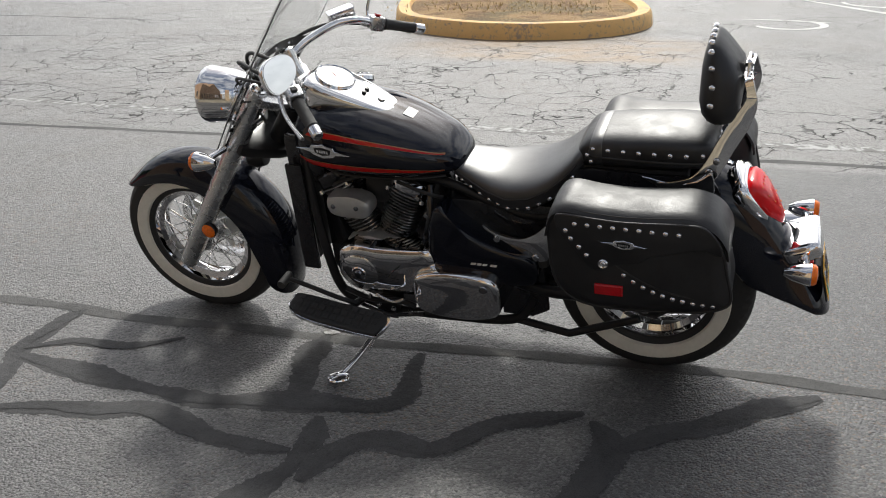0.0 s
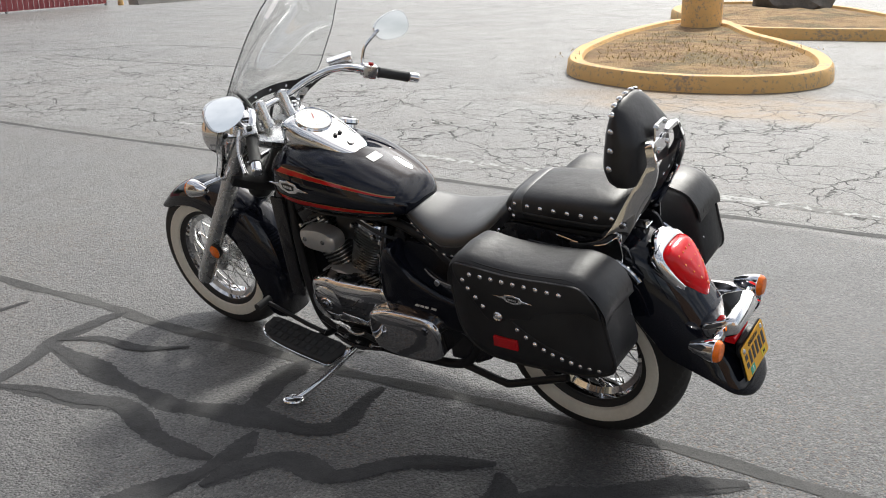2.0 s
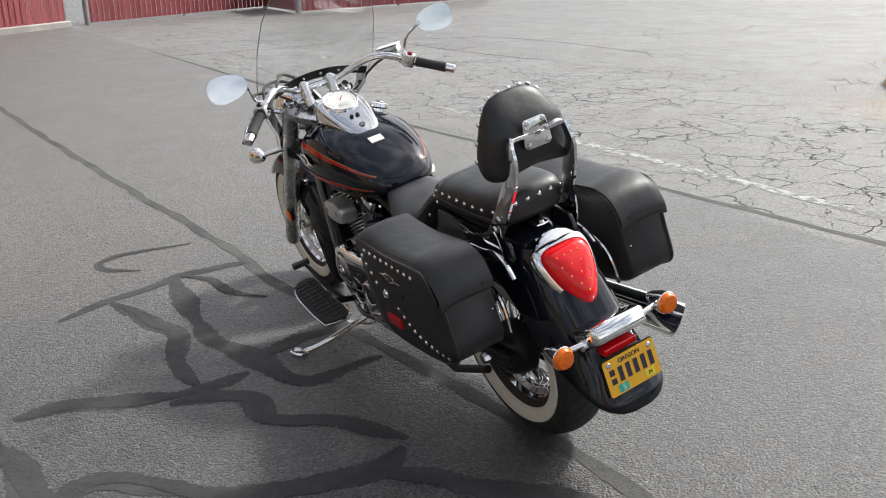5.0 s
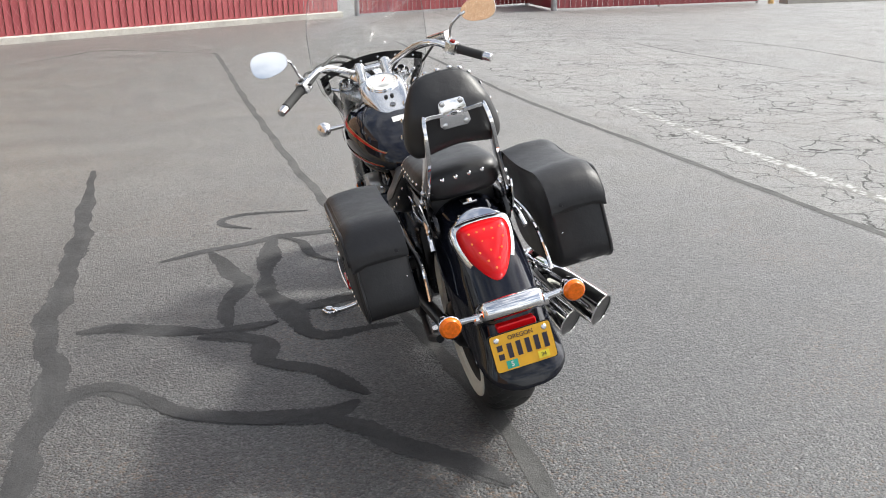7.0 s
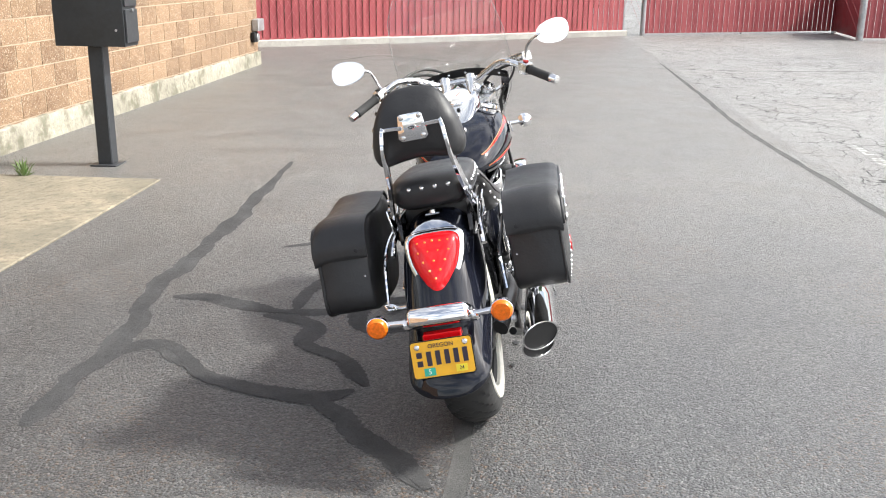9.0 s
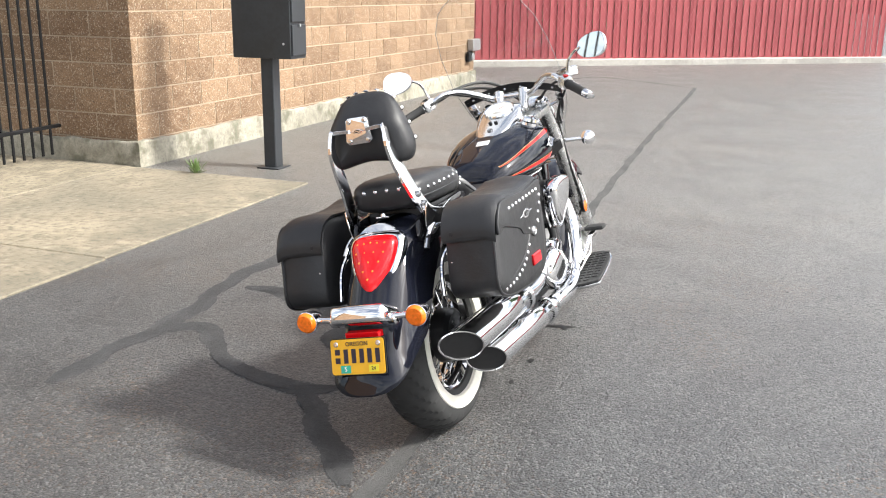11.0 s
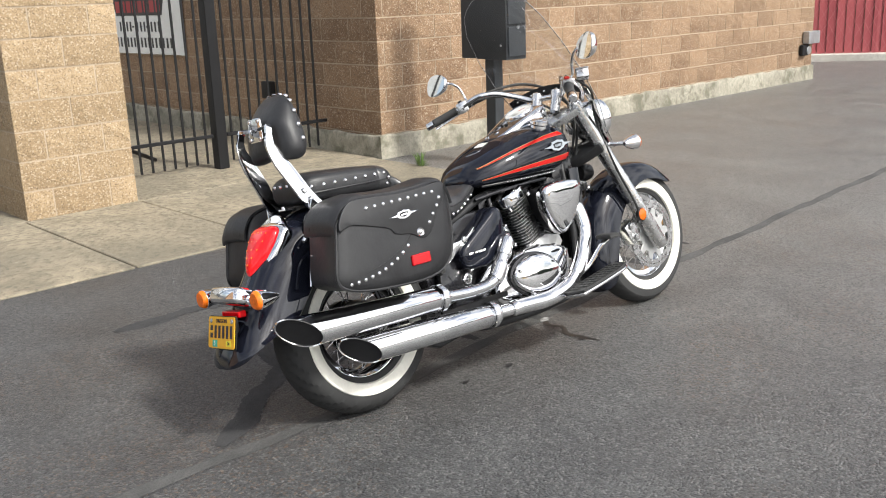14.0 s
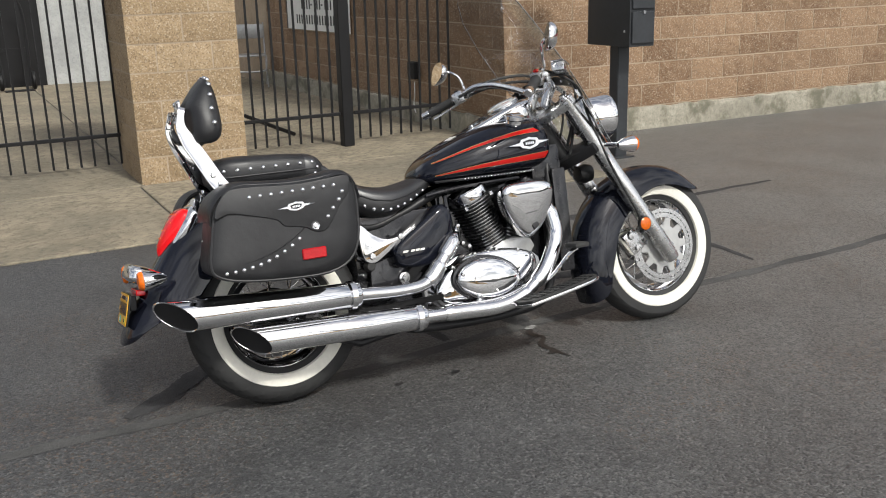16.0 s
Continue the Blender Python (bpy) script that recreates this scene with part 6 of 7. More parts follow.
tm = Matrix((Vector((0.551, 0, 0.834)), Vector((0, 1, 0)), Vector((-0.834, 0, 0.551)))).transposed().to_4x4()
tm.translation = Vector((-0.207, 0, 0.622))
lens_out = curve_points([(a * (0.86 if a > 0 else 0.96), b * 0.89, 0) for a, b in ((-0.100, 0.0), (-0.082, 0.030), (-0.03, 0.062), (0.03, 0.080), (0.075, 0.080), (0.094, 0.055), (0.098, 0.0), (0.094, -0.055), (0.075, -0.080), (0.03, -0.080), (-0.03, -0.062), (-0.082, -0.030))], 4, True)


def dome(outline, layers):
    return loft_bm([[Vector((p.x * k, p.y * k, h)) for p in outline] for k, h in layers])


bm = dome(lens_out, ((1.12, -0.040), (1.24, -0.014), (1.27, 0.0), (1.20, 0.013), (1.04, 0.017), (0.98, 0.008)))
bmesh.ops.transform(bm, matrix=tm, verts=bm.verts)
tail = part("tail_light", bm, CHROME, bike, "teardrop tail light in a chrome bezel", None, 60)
bm = dome(lens_out, ((1.0, 0.002), (1.0, 0.018), (0.965, 0.030), (0.80, 0.041), (0.55, 0.048), (0.25, 0.051)))
bmesh.ops.transform(bm, matrix=tm, verts=bm.verts)
part("lens", bm, RED_LENS, tail, "glossy red lens", None, 40)
cap_out = [(0.062, -0.078), (0.098, -0.070), (0.120, -0.046), (0.130, -0.022), (0.133, 0.0), (0.130, 0.022), (0.120, 0.046), (0.098, 0.070), (0.062, 0.078)]
part("light_cap", slab_bm(cap_out, 0.022, tm @ Matrix.Translation((0, 0, -0.012)), 0.009, 3), CHROME, tail, "chrome cap above the red lens")
bulbs = [(0.05, -0.045), (0.05, -0.022), (0.052, 0.0), (0.05, 0.022), (0.05, 0.045), (0.02, -0.045), (0.02, -0.015), (0.02, 0.015), (0.02, 0.045), (-0.01, -0.032), (-0.01, 0.0), (-0.01, 0.032), (-0.038, -0.016), (-0.038, 0.016), (-0.062, 0.0)]
for a, b in bulbs:
    part("diode", lathe_bm([(0, 0.0014), (0.0026, 0.0010), (0.0037, 0)], 8, None, tm @ Matrix.Translation((a, b, 0.0508 - 1.9 * (a * a * 0.6 + b * b)))), DIODE, tail, "small orange-red diode spot")

TILT = Matrix.Rotation(radians(24), 3, "Y")
rings = []
for y, k in ((0.096, 0.30), (0.094, 0.58), (0.086, 0.84), (0.080, 0.96), (0.074, 1.0), (0.0, 1.03), (-0.074, 1.0), (-0.080, 0.96), (-0.086, 0.84), (-0.094, 0.58), (-0.096, 0.30)):
    ring = []
    for q in range(28):
        a = 2 * math.pi * q / 28
        c, d = math.cos(a), math.sin(a)
        ring.append(Vector((-0.336, y, 0.503)) + TILT @ Vector((0.058 * k * math.copysign(abs(c) ** 0.5, c), 0, 0.029 * k * math.copysign(abs(d) ** 0.5, d))))
    rings.append(ring)
sigbar = part("signal_bracket", loft_bm(rings), CHROME, bike, "rounded chrome rear signal bracket", None, 50)
part("reflector", box_bm(-0.374, -0.345, -0.055, 0.055, 0.446, 0.466, 0.003, 1), RED_LENS, sigbar, "red rear reflector")
for s in (1, -1):
    turn_signal(0.178 * s, -0.352, 0.503, -1, None, (-0.352, 0.08 * s, 0.500))
    part("collar", lathe_bm([(0.017, 0.0), (0.017, 0.02), (0.012, 0.026)], 16, None, Matrix.Translation((-0.345, 0.084 * s, 0.494)) @ Matrix.Rotation(radians(-90 * s), 4, "X")), CHROME, sigbar)

plate_m = Matrix.Translation((-0.412, 0.004, 0.408)) @ Matrix.Rotation(radians(-76), 4, "Y") @ Matrix.Rotation(radians(-90), 4, "Z")
PW, PH = 0.086, 0.050
round_plate = []
for cx, cy, a0 in ((PW - 0.008, PH - 0.008, 0), (-PW + 0.008, PH - 0.008, 90), (-PW + 0.008, -PH + 0.008, 180), (PW - 0.008, -PH + 0.008, 270)):
    round_plate += [(cx + 0.008 * math.cos(radians(a0 + k * 30)), cy + 0.008 * math.sin(radians(a0 + k * 30))) for k in range(4)]
nplate = part("licence_plate", slab_bm(round_plate, 0.0018, plate_m), PLATE_YELLOW, bike, "yellow licence plate with dark marks")
part("plate_backing", slab_bm([(x * 1.03, y * 1.05) for x, y in round_plate], 0.004, plate_m @ Matrix.Translation((0, 0, -0.0065))), BLACK_METAL, nplate)
for i in range(5):
    x0 = -0.046 + i * 0.0255
    part("plate_mark", slab_bm([(x0 + 0.002, -0.018), (x0 + 0.016, -0.018), (x0 + 0.016, 0.022), (x0 + 0.002, 0.022)], 0.0008, plate_m @ Matrix.Translation((0, 0, 0.0022))), PLATE_INK, nplate, "plain dark bar")
for yy in (-0.018, 0.006):
    part("plate_mark", slab_bm([(-0.072, yy), (-0.056, yy), (-0.056, yy + 0.016), (-0.072, yy + 0.016)], 0.0008, plate_m @ Matrix.Translation((0, 0, 0.0022))), PLATE_INK, nplate)
part("sticker", slab_bm([(-0.056, -0.046), (-0.024, -0.046), (-0.024, -0.024), (-0.056, -0.024)], 0.0006, plate_m @ Matrix.Translation((0, 0, 0.0022))), STICKER_GREEN, nplate, "green dated sticker")
part("sticker", slab_bm([(0.034, -0.044), (0.066, -0.044), (0.066, -0.024), (0.034, -0.024)], 0.0006, plate_m @ Matrix.Translation((0, 0, 0.0022))), STICKER_YELLOW, nplate, "yellow dated sticker")


def lettering(name, text, size, material, m, parent, depth=0.0006):
    cu = bpy.data.curves.new(name, "FONT")
    cu.body, cu.size, cu.extrude, cu.align_x, cu.align_y = text, size, depth, "CENTER", "CENTER"
    tmp = bpy.data.objects.new(name, cu)
    scene.collection.objects.link(tmp)
    me = bpy.data.meshes.new_from_object(tmp.evaluated_get(bpy.context.evaluated_depsgraph_get()))
    bpy.data.objects.remove(tmp)
    me.transform(m)
    me.materials.clear()
    me.materials.append(material)
    ob = new(name, me)
    ob.parent = parent
    return ob


lettering("state_name", "OREGON", 0.017, PLATE_INK, plate_m @ Matrix.Translation((0, 0.036, 0.0028)), nplate)
lettering("sticker_number", "5", 0.020, LABEL_WHITE, plate_m @ Matrix.Translation((-0.040, -0.035, 0.0036)), nplate)
lettering("sticker_number", "24", 0.014, PLATE_INK, plate_m @ Matrix.Translation((0.050, -0.034, 0.0036)), nplate)
for x, y in ((-0.068, 0.036), (0.068, 0.036)):
    part("screw", lathe_bm([(0, 0.004), (0.006, 0.0035), (0.008, 0.0015)], 12, None, plate_m @ Matrix.Translation((x, y, 0.001))), STEEL, nplate)
part("plate_holder", box_bm(-0.400, -0.375, -0.05, 0.05, 0.40, 0.45, 0.004, 1), BLACK_METAL, bike)

# ---- saddlebags ----
BAG = ((0.276, 0.738), (0.246, 0.758), (0.17, 0.750), (0.08, 0.746), (-0.02, 0.752), (-0.075, 0.755), (-0.128, 0.738), (-0.160, 0.690), (-0.180, 0.60), (-0.194, 0.525), (-0.172, 0.492), (-0.10, 0.470), (0.04, 0.456), (0.170, 0.455), (0.245, 0.484), (0.280, 0.545), (0.290, 0.640), (0.290, 0.700))


def saddlebag(s):
    ring = curve_points([(x, 0, z) for x, z in BAG], 3, True)
    cen = Vector((0.05, 0, 0.605))

    def scaled(k, y, drop=0.0):
        return [cen + (p - cen) * k + Vector((0, s * y, -drop * max(0, p.z - 0.6))) for p in ring]

    hung = Matrix.Translation((0.026 if s > 0 else 0.0, 0, 0)) @ Matrix.Diagonal((1, 0.965, 1, 1))
    bag = part("saddlebag", loft_bm([scaled(0.96, 0.222), scaled(1.0, 0.230), scaled(1.0, 0.372), scaled(0.992, 0.381), scaled(0.975, 0.386), scaled(0.80, 0.392), scaled(0.4, 0.395)]), LEATHER, bike, "black leather saddlebag with studded flap", hung, 60)
    part("piping", tube_bm(scaled(0.997, 0.3800) + scaled(0.997, 0.3800)[:1], 0.0056, 8, False), LEATHER, bag)
    # lid: a shell over the top from the rear edge to the front edge
    top = [p for p in curve_points([(x, 0, z) for x, z in ((-0.182, 0.664), (-0.174, 0.702), (-0.140, 0.746), (-0.080, 0.766), (-0.02, 0.763), (0.08, 0.757), (0.17, 0.761), (0.248, 0.770), (0.286, 0.745), (0.300, 0.690))], 5)]
    rings = []
    for p in top:
        n = (p - cen).normalized()
        q = p - n * 0.006
        rings.append([p + Vector((0, s * y, dz)) for y, dz in ((0.219, -0.004), (0.285, 0.004), (0.355, 0.001), (0.380, -0.005), (0.392, -0.016))] + [q + Vector((0, s * y, dz)) for y, dz in ((0.388, -0.016), (0.352, -0.004), (0.219, -0.006))])
    part("lid", loft_bm(rings), LEATHER, bag, "black leather saddlebag lid", None, 60)
    flap = curve_points([(x, z, 0) for x, z in ((-0.164, 0.664), (-0.158, 0.700), (-0.122, 0.742), (-0.07, 0.750), (0.08, 0.742), (0.17, 0.746), (0.252, 0.752), (0.270, 0.735), (0.256, 0.690), (0.228, 0.662), (0.180, 0.594), (0.140, 0.588), (0.105, 0.606), (0.043, 0.618), (0.02, 0.640), (-0.064, 0.664), (-0.122, 0.676))], 3, True)
    fm = Matrix(((1, 0, 0, 0), (0, 0, s, s * 0.389), (0, 1, 0, 0), (0, 0, 0, 1)))
    part("flap", slab_bm([(p.x, p.y) for p in flap], 0.010, fm, 0.003, 2), LEATHER, bag, "pointed leather flap", None, 60)
    for i in range(9):
        u = i / 8
        stud(bag, (-0.055 + 0.27 * u, s * 0.400, 0.718 + 0.006 * u), (0, s, 0))
    for x, z in ((0.240, 0.702), (0.226, 0.678), (0.204, 0.654), (0.184, 0.630)):
        stud(bag, (x, s * 0.400, z), (0, s, 0))
    for i in range(10):
        u = i / 9
        stud(bag, (-0.150 + 0.235 * u, s * (0.386 + 0.010 * math.sin(math.pi * u * 0.7)), 0.500 + 0.012 * u + 0.062 * u ** 2.6), (0, s, 0))
    arcl = [(-0.152 + 0.26 * k / 20, s * (0.386 + 0.0095 * math.sin(math.pi * k / 20 * 0.7)), 0.518 + 0.014 * k / 20 + 0.075 * (k / 20) ** 2.6) for k in range(21)]
    part("seam", tube_bm(arcl, 0.0028, 6), LEATHER, bag)
    part("seam", tube_bm(curve_points([(-0.118, s * 0.3895, 0.668), (-0.134, s * 0.3875, 0.60), (-0.148, s * 0.386, 0.545), (-0.152, s * 0.386, 0.518)], 6), 0.0028, 6), LEATHER, bag)
    part("strap", slab_bm([(0.118, 0.592), (0.168, 0.590), (0.150, 0.545), (0.128, 0.550)], 0.006, Matrix(((1, 0, 0, 0), (0, 0, s, s * 0.388), (0, 1, 0, 0), (0, 0, 0, 1))), 0.002, 1), LEATHER, bag, "short leather closing strap")
    cm = Matrix.Translation((0.140, s * 0.399, 0.607)) @ Matrix.Rotation(radians(-90 * s), 4, "X")
    part("concho", lathe_bm([(0, 0.005), (0.006, 0.0045), (0.008, 0.002), (0.012, 0.004), (0.0145, 0.0)], 20, None, cm), CHROME, bag, "round chrome concho")
    badge(bag, (0.085, s * 0.3995, 0.674), (s, 0, 0.05 * s), (0, 0, 1), (0, s, 0), 0.062)
    part("reflector", box_bm(0.086, 0.164, s * 0.389, s * 0.402, 0.506, 0.540, 0.003, 1), REFLECTOR_RED, bag, "red rectangular reflector")
    for y, z, r in ((0.252, 0.682, 0.008), (0.252, 0.66, 0.005), (0.24, 0.60, 0.003), (0.235, 0.545, 0.003)):
        x = -0.177 if z > 0.67 else -0.172 - (0.66 - z) * 0.13
        part("snap", lathe_bm([(0, 0.004), (r * 0.8, 0.003), (r, 0)], 12, None, Matrix.Translation((x, s * y, z)) @ Matrix.Rotation(radians(-80), 4, "Y")), STEEL if r < 0.006 else BLACK_METAL, bag)
    part("bag_stay", tube_bm(curve_points([(0.22, 0.18 * s, 0.66), (0.0, 0.19 * s, 0.64), (-0.13, 0.185 * s, 0.60), (-0.17, 0.19 * s, 0.50)], 5), 0.007, 8), CHROME, bag, "chrome saddlebag support")
    return bag


for s in (1, -1):
    saddlebag(s)

# ---- exhaust ----
def muffler(a, b, r0, r1, cut, label):
    """A slash-cut muffler from its front a to its rear b."""
    a, b = Vector(a), Vector(b)
    d = (b - a).normalized()
    up = Vector((0, 0, 1))
    up = (up - d * up.dot(d)).normalized()
    side = d.cross(up)
    L = (b - a).length
    rings = []
    seg = 36

    def ring(t, r, slash=0.0):
        return [a + d * (L * t + slash * math.cos(2 * math.pi * k / seg - 0.85)) + (up * math.cos(2 * math.pi * k / seg) + side * math.sin(2 * math.pi * k / seg)) * r for k in range(seg)]

    rings = [ring(0, r0 * 0.62), ring(0.0, r0 * 0.9), ring(0.012, r0), ring(0.5, (r0 + r1) / 2), ring(1.0, r1, cut), ring(1.0, r1 - 0.004, cut), ring(0.97, r1 - 0.007, cut), ring(0.6, r1 - 0.02)]
    m = part("muffler", loft_bm(rings, True, True), CHROME, bike, label, None, 40)
    part("muffler_core", loft_bm([ring(0.994 - 0.12 * k, (r1 - 0.0042) * (1 - 0.3 * k), cut * (1 - k)) for k in (0, 1)], True, True), BLACK_METAL, m, "black inside of the muffler")
    part("clamp", loft_bm([ring(t, r) for t, r in ((0.03, r0 + 0.001), (0.032, r0 + 0.006), (0.062, r0 + 0.006), (0.064, r0 + 0.001))], True, False), CHROME, m, "chrome clamp band")
    return m


muffler((0.30, -0.252, 0.352), (-0.300, -0.266, 0.386), 0.043, 0.0510, 0.058, "upper slash-cut chrome muffler")
muffler((0.53, -0.248, 0.236), (-0.074, -0.238, 0.266), 0.043, 0.0500, 0.055, "lower slash-cut chrome muffler")
for pts, shield_from, shield_to in (
    ([(1.065, -0.13, 0.60), (1.105, -0.185, 0.555), (1.115, -0.215, 0.44), (1.045, -0.235, 0.325), (0.945, -0.243, 0.250), (0.82, -0.248, 0.222), (0.66, -0.249, 0.230), (0.52, -0.248, 0.236)], 0.18, 0.92),
    ([(0.735, -0.15, 0.50), (0.70, -0.19, 0.472), (0.635, -0.215, 0.410), (0.565, -0.23, 0.350), (0.46, -0.242, 0.338), (0.29, -0.252, 0.352)], 0.18, 0.62),
):
    path = curve_points(pts, 9)
    hp = part("exhaust_pipe", tube_bm(path, 0.0225, 20), CHROME, bike, "curved chrome exhaust pipe")
    k0, k1 = int(len(path) * shield_from), int(len(path) * shield_to)
    for a, b in ((k0, (k0 + k1) // 2 - 1), ((k0 + k1) // 2 + 1, k1)):
        seg = path[a:b]
        part("heat_shield", tube_bm(seg, [0.026] + [0.0295] * (len(seg) - 2) + [0.026], 20), CHROME, hp, "chrome heat shield")
    part("pipe_bracket", box_bm(0.30, 0.62, -0.235, -0.228, 0.28, 0.30, 0.002, 1), BLACK_METAL, hp)

# ---- engine ----
def side_cap(outline, layers):
    """A cover with a rounded rim on one side of the engine."""
    ring = curve_points([(x, z, 0) for x, z in outline], 4, True)
    c = sum(ring, Vector()) / len(ring)
    return loft_bm([[Vector((c.x + (p.x - c.x) * k, y, c.y + (p.y - c.y) * k)) for p in ring] for k, y in layers])


crank = [(0.60, 0.215), (0.62, 0.19), (0.95, 0.19), (1.06, 0.225), (1.10, 0.29), (1.09, 0.36), (1.04, 0.405), (0.92, 0.425), (0.74, 0.415), (0.64, 0.39), (0.58, 0.34)]
FLATY = Matrix(((1, 0, 0, 0), (0, 0, -1, 0), (0, 1, 0, 0), (0, 0, 0, 1)))
engine = part("engine_case", slab_bm(crank, 0.26, Matrix.Translation((0, 0.13, 0)) @ FLATY, 0.015, 3), DARK_CHROME, bike, "polished engine crankcase")
part("case_top", slab_bm([(0.87, 0.40), (0.885, 0.428), (0.93, 0.436), (0.985, 0.448), (1.06, 0.430), (1.075, 0.40), (1.04, 0.36), (0.90, 0.37)], 0.26, Matrix.Translation((0, 0.13, 0)) @ FLATY, 0.008, 2), CAST, engine, "pale cast crankcase top")
part("right_case", side_cap([(0.625, 0.255), (0.622, 0.315), (0.665, 0.365), (0.715, 0.392), (0.765, 0.414), (0.876, 0.419), (0.985, 0.402), (1.042, 0.370), (1.035, 0.295), (0.975, 0.238), (0.82, 0.214), (0.70, 0.215)], ((1.0, -0.12), (1.0, -0.165), (0.985, -0.178), (0.94, -0.186), (0.85, -0.190), (0.3, -0.192))), CHROME, engine, "mirror-bright chrome right engine cover", None, 60)
clutch = [(0.814 + 0.124 * math.cos(a) * (1 + 0.05 * math.cos(2 * a)), 0.320 + 0.078 * math.sin(a) - 0.012 * math.cos(a)) for a in [2 * math.pi * k / 40 for k in range(40)]]
part("clutch_flange", slab_bm([(0.814 + (x - 0.814) * 1.075, 0.320 + (z - 0.320) * 1.115) for x, z in clutch], 0.030, Matrix.Translation((0, -0.176, 0)) @ FLATY, 0.005, 2), GLOSS_BLACK, engine, "black gasket rim round the clutch cover")
part("clutch_cover", loft_bm([[Vector((0.814 + (x - 0.814) * k, y, 0.320 + (z - 0.320) * k)) for x, z in clutch] for k, y in ((1.0, -0.190), (1.0, -0.212), (0.975, -0.221), (0.92, -0.228), (0.78, -0.235), (0.5, -0.240), (0.2, -0.242))]), CHROME, engine, "mirror-bright chrome clutch cover")
part("filler_plug", lathe_bm([(0, 0.010), (0.013, 0.009), (0.016, 0.005), (0.018, 0)], 18, None, Matrix.Translation((0.775, -0.214, 0.243)) @ Matrix.Rotation(radians(90), 4, "X")), DARK_CHROME, engine, "round plug in the clutch cover")
for x, z in ((0.690, 0.378), (0.785, 0.413), (0.875, 0.416), (0.965, 0.402), (1.022, 0.372), (1.020, 0.300), (0.655, 0.270)):
    part("bolt", lathe_bm([(0, 0.190), (0.006, 0.189), (0.008, 0.170)], 10, None, Matrix.Translation((x, 0, z)) @ Matrix.Rotation(radians(90), 4, "X")), STEEL, engine)
for x, z in ((0.706, 0.352), (0.760, 0.252), (0.925, 0.300)):
    part("bolt", lathe_bm([(0, 0.236), (0.006, 0.235), (0.008, 0.220)], 10, None, Matrix.Translation((x, 0, z)) @ Matrix.Rotation(radians(90), 4, "X")), STEEL, engine)
# left covers
gen_m = Matrix.Translation((1.006, 0.135, 0.340)) @ Matrix.Scale(0.92, 4) @ Matrix.Rotation(radians(-90), 4, "X")
part("alternator_cover", lathe_bm([(0.0, 0.070), (0.024, 0.070), (0.028, 0.066), (0.060, 0.064), (0.072, 0.058), (0.078, 0.044), (0.084, 0.046), (0.090, 0.040), (0.092, 0.0)], 40, None, gen_m), CHROME, engine, "round chrome alternator cover")
part("cover_boss", lathe_bm([(0, 0.078), (0.012, 0.077), (0.015, 0.070)], 20, None, gen_m), DARK_CHROME, engine)
part("left_case", side_cap([(1.085, 0.395), (1.050, 0.430), (1.005, 0.440), (0.93, 0.436), (0.83, 0.441), (0.758, 0.446), (0.728, 0.430), (0.722, 0.398), (0.765, 0.355), (0.82, 0.275), (0.90, 0.262), (1.0, 0.262), (1.07, 0.29)], ((1.0, 0.11), (1.0, 0.160), (0.975, 0.172), (0.92, 0.181), (0.75, 0.187), (0.3, 0.190))), CHROME, engine, "polished chrome left engine cover", None, 60)
part("case_seam", tube_bm(curve_points([(0.835, 0.150, 0.443), (0.838, 0.174, 0.433), (0.85, 0.1865, 0.395), (0.885, 0.190, 0.36), (0.905, 0.188, 0.335)], 5), 0.0028, 8), DARK_CHROME, engine)
for x, z in ((0.785, 0.446), (0.865, 0.444), (0.955, 0.440), (1.025, 0.438)):
    part("bolt", tube_bm([(x, 0.145, z - 0.004), (x, 0.178, z - 0.004)], 0.0075, 10), DARK_CHROME, engine)
part("drive_cover", side_cap([(0.815, 0.325), (0.806, 0.358), (0.755, 0.380), (0.675, 0.388), (0.575, 0.384), (0.532, 0.362), (0.524, 0.300), (0.535, 0.242), (0.60, 0.218), (0.691, 0.212), (0.79, 0.228), (0.815, 0.275)], ((1.0, 0.12), (1.0, 0.194), (0.98, 0.205), (0.94, 0.211), (0.86, 0.214), (0.4, 0.2165))), CHROME, bike, "long polished chrome drive cover", None, 60)
part("drive_cover_bolt", lathe_bm([(0, 0.006), (0.012, 0.005), (0.014, 0)], 14, None, Matrix.Translation((0.574, 0.2145, 0.346)) @ Matrix.Rotation(radians(-90), 4, "X")), DARK_CHROME, bike)
# hoses, brackets and bolts below the left covers
for pts, r, mat in (([(1.08, 0.16, 0.245), (0.98, 0.175, 0.225), (0.88, 0.178, 0.235), (0.83, 0.17, 0.215)], 0.010, BLACK_METAL), ([(0.96, 0.185, 0.255), (0.90, 0.195, 0.240), (0.86, 0.19, 0.252)], 0.005, STEEL), ([(1.02, 0.17, 0.195), (0.92, 0.19, 0.185), (0.80, 0.18, 0.195)], 0.008, GLOSS_BLACK)):
    part("hose", tube_bm(curve_points(pts, 6), r, 8), mat, engine)
for x, z in ((0.955, 0.215), (0.905, 0.205), (0.845, 0.200), (0.985, 0.245)):
    part("bolt", lathe_bm([(0, 0.010), (0.007, 0.009), (0.009, 0)], 8, None, Matrix.Translation((x, 0.182, z)) @ Matrix.Rotation(radians(-90), 4, "X")), STEEL, engine)


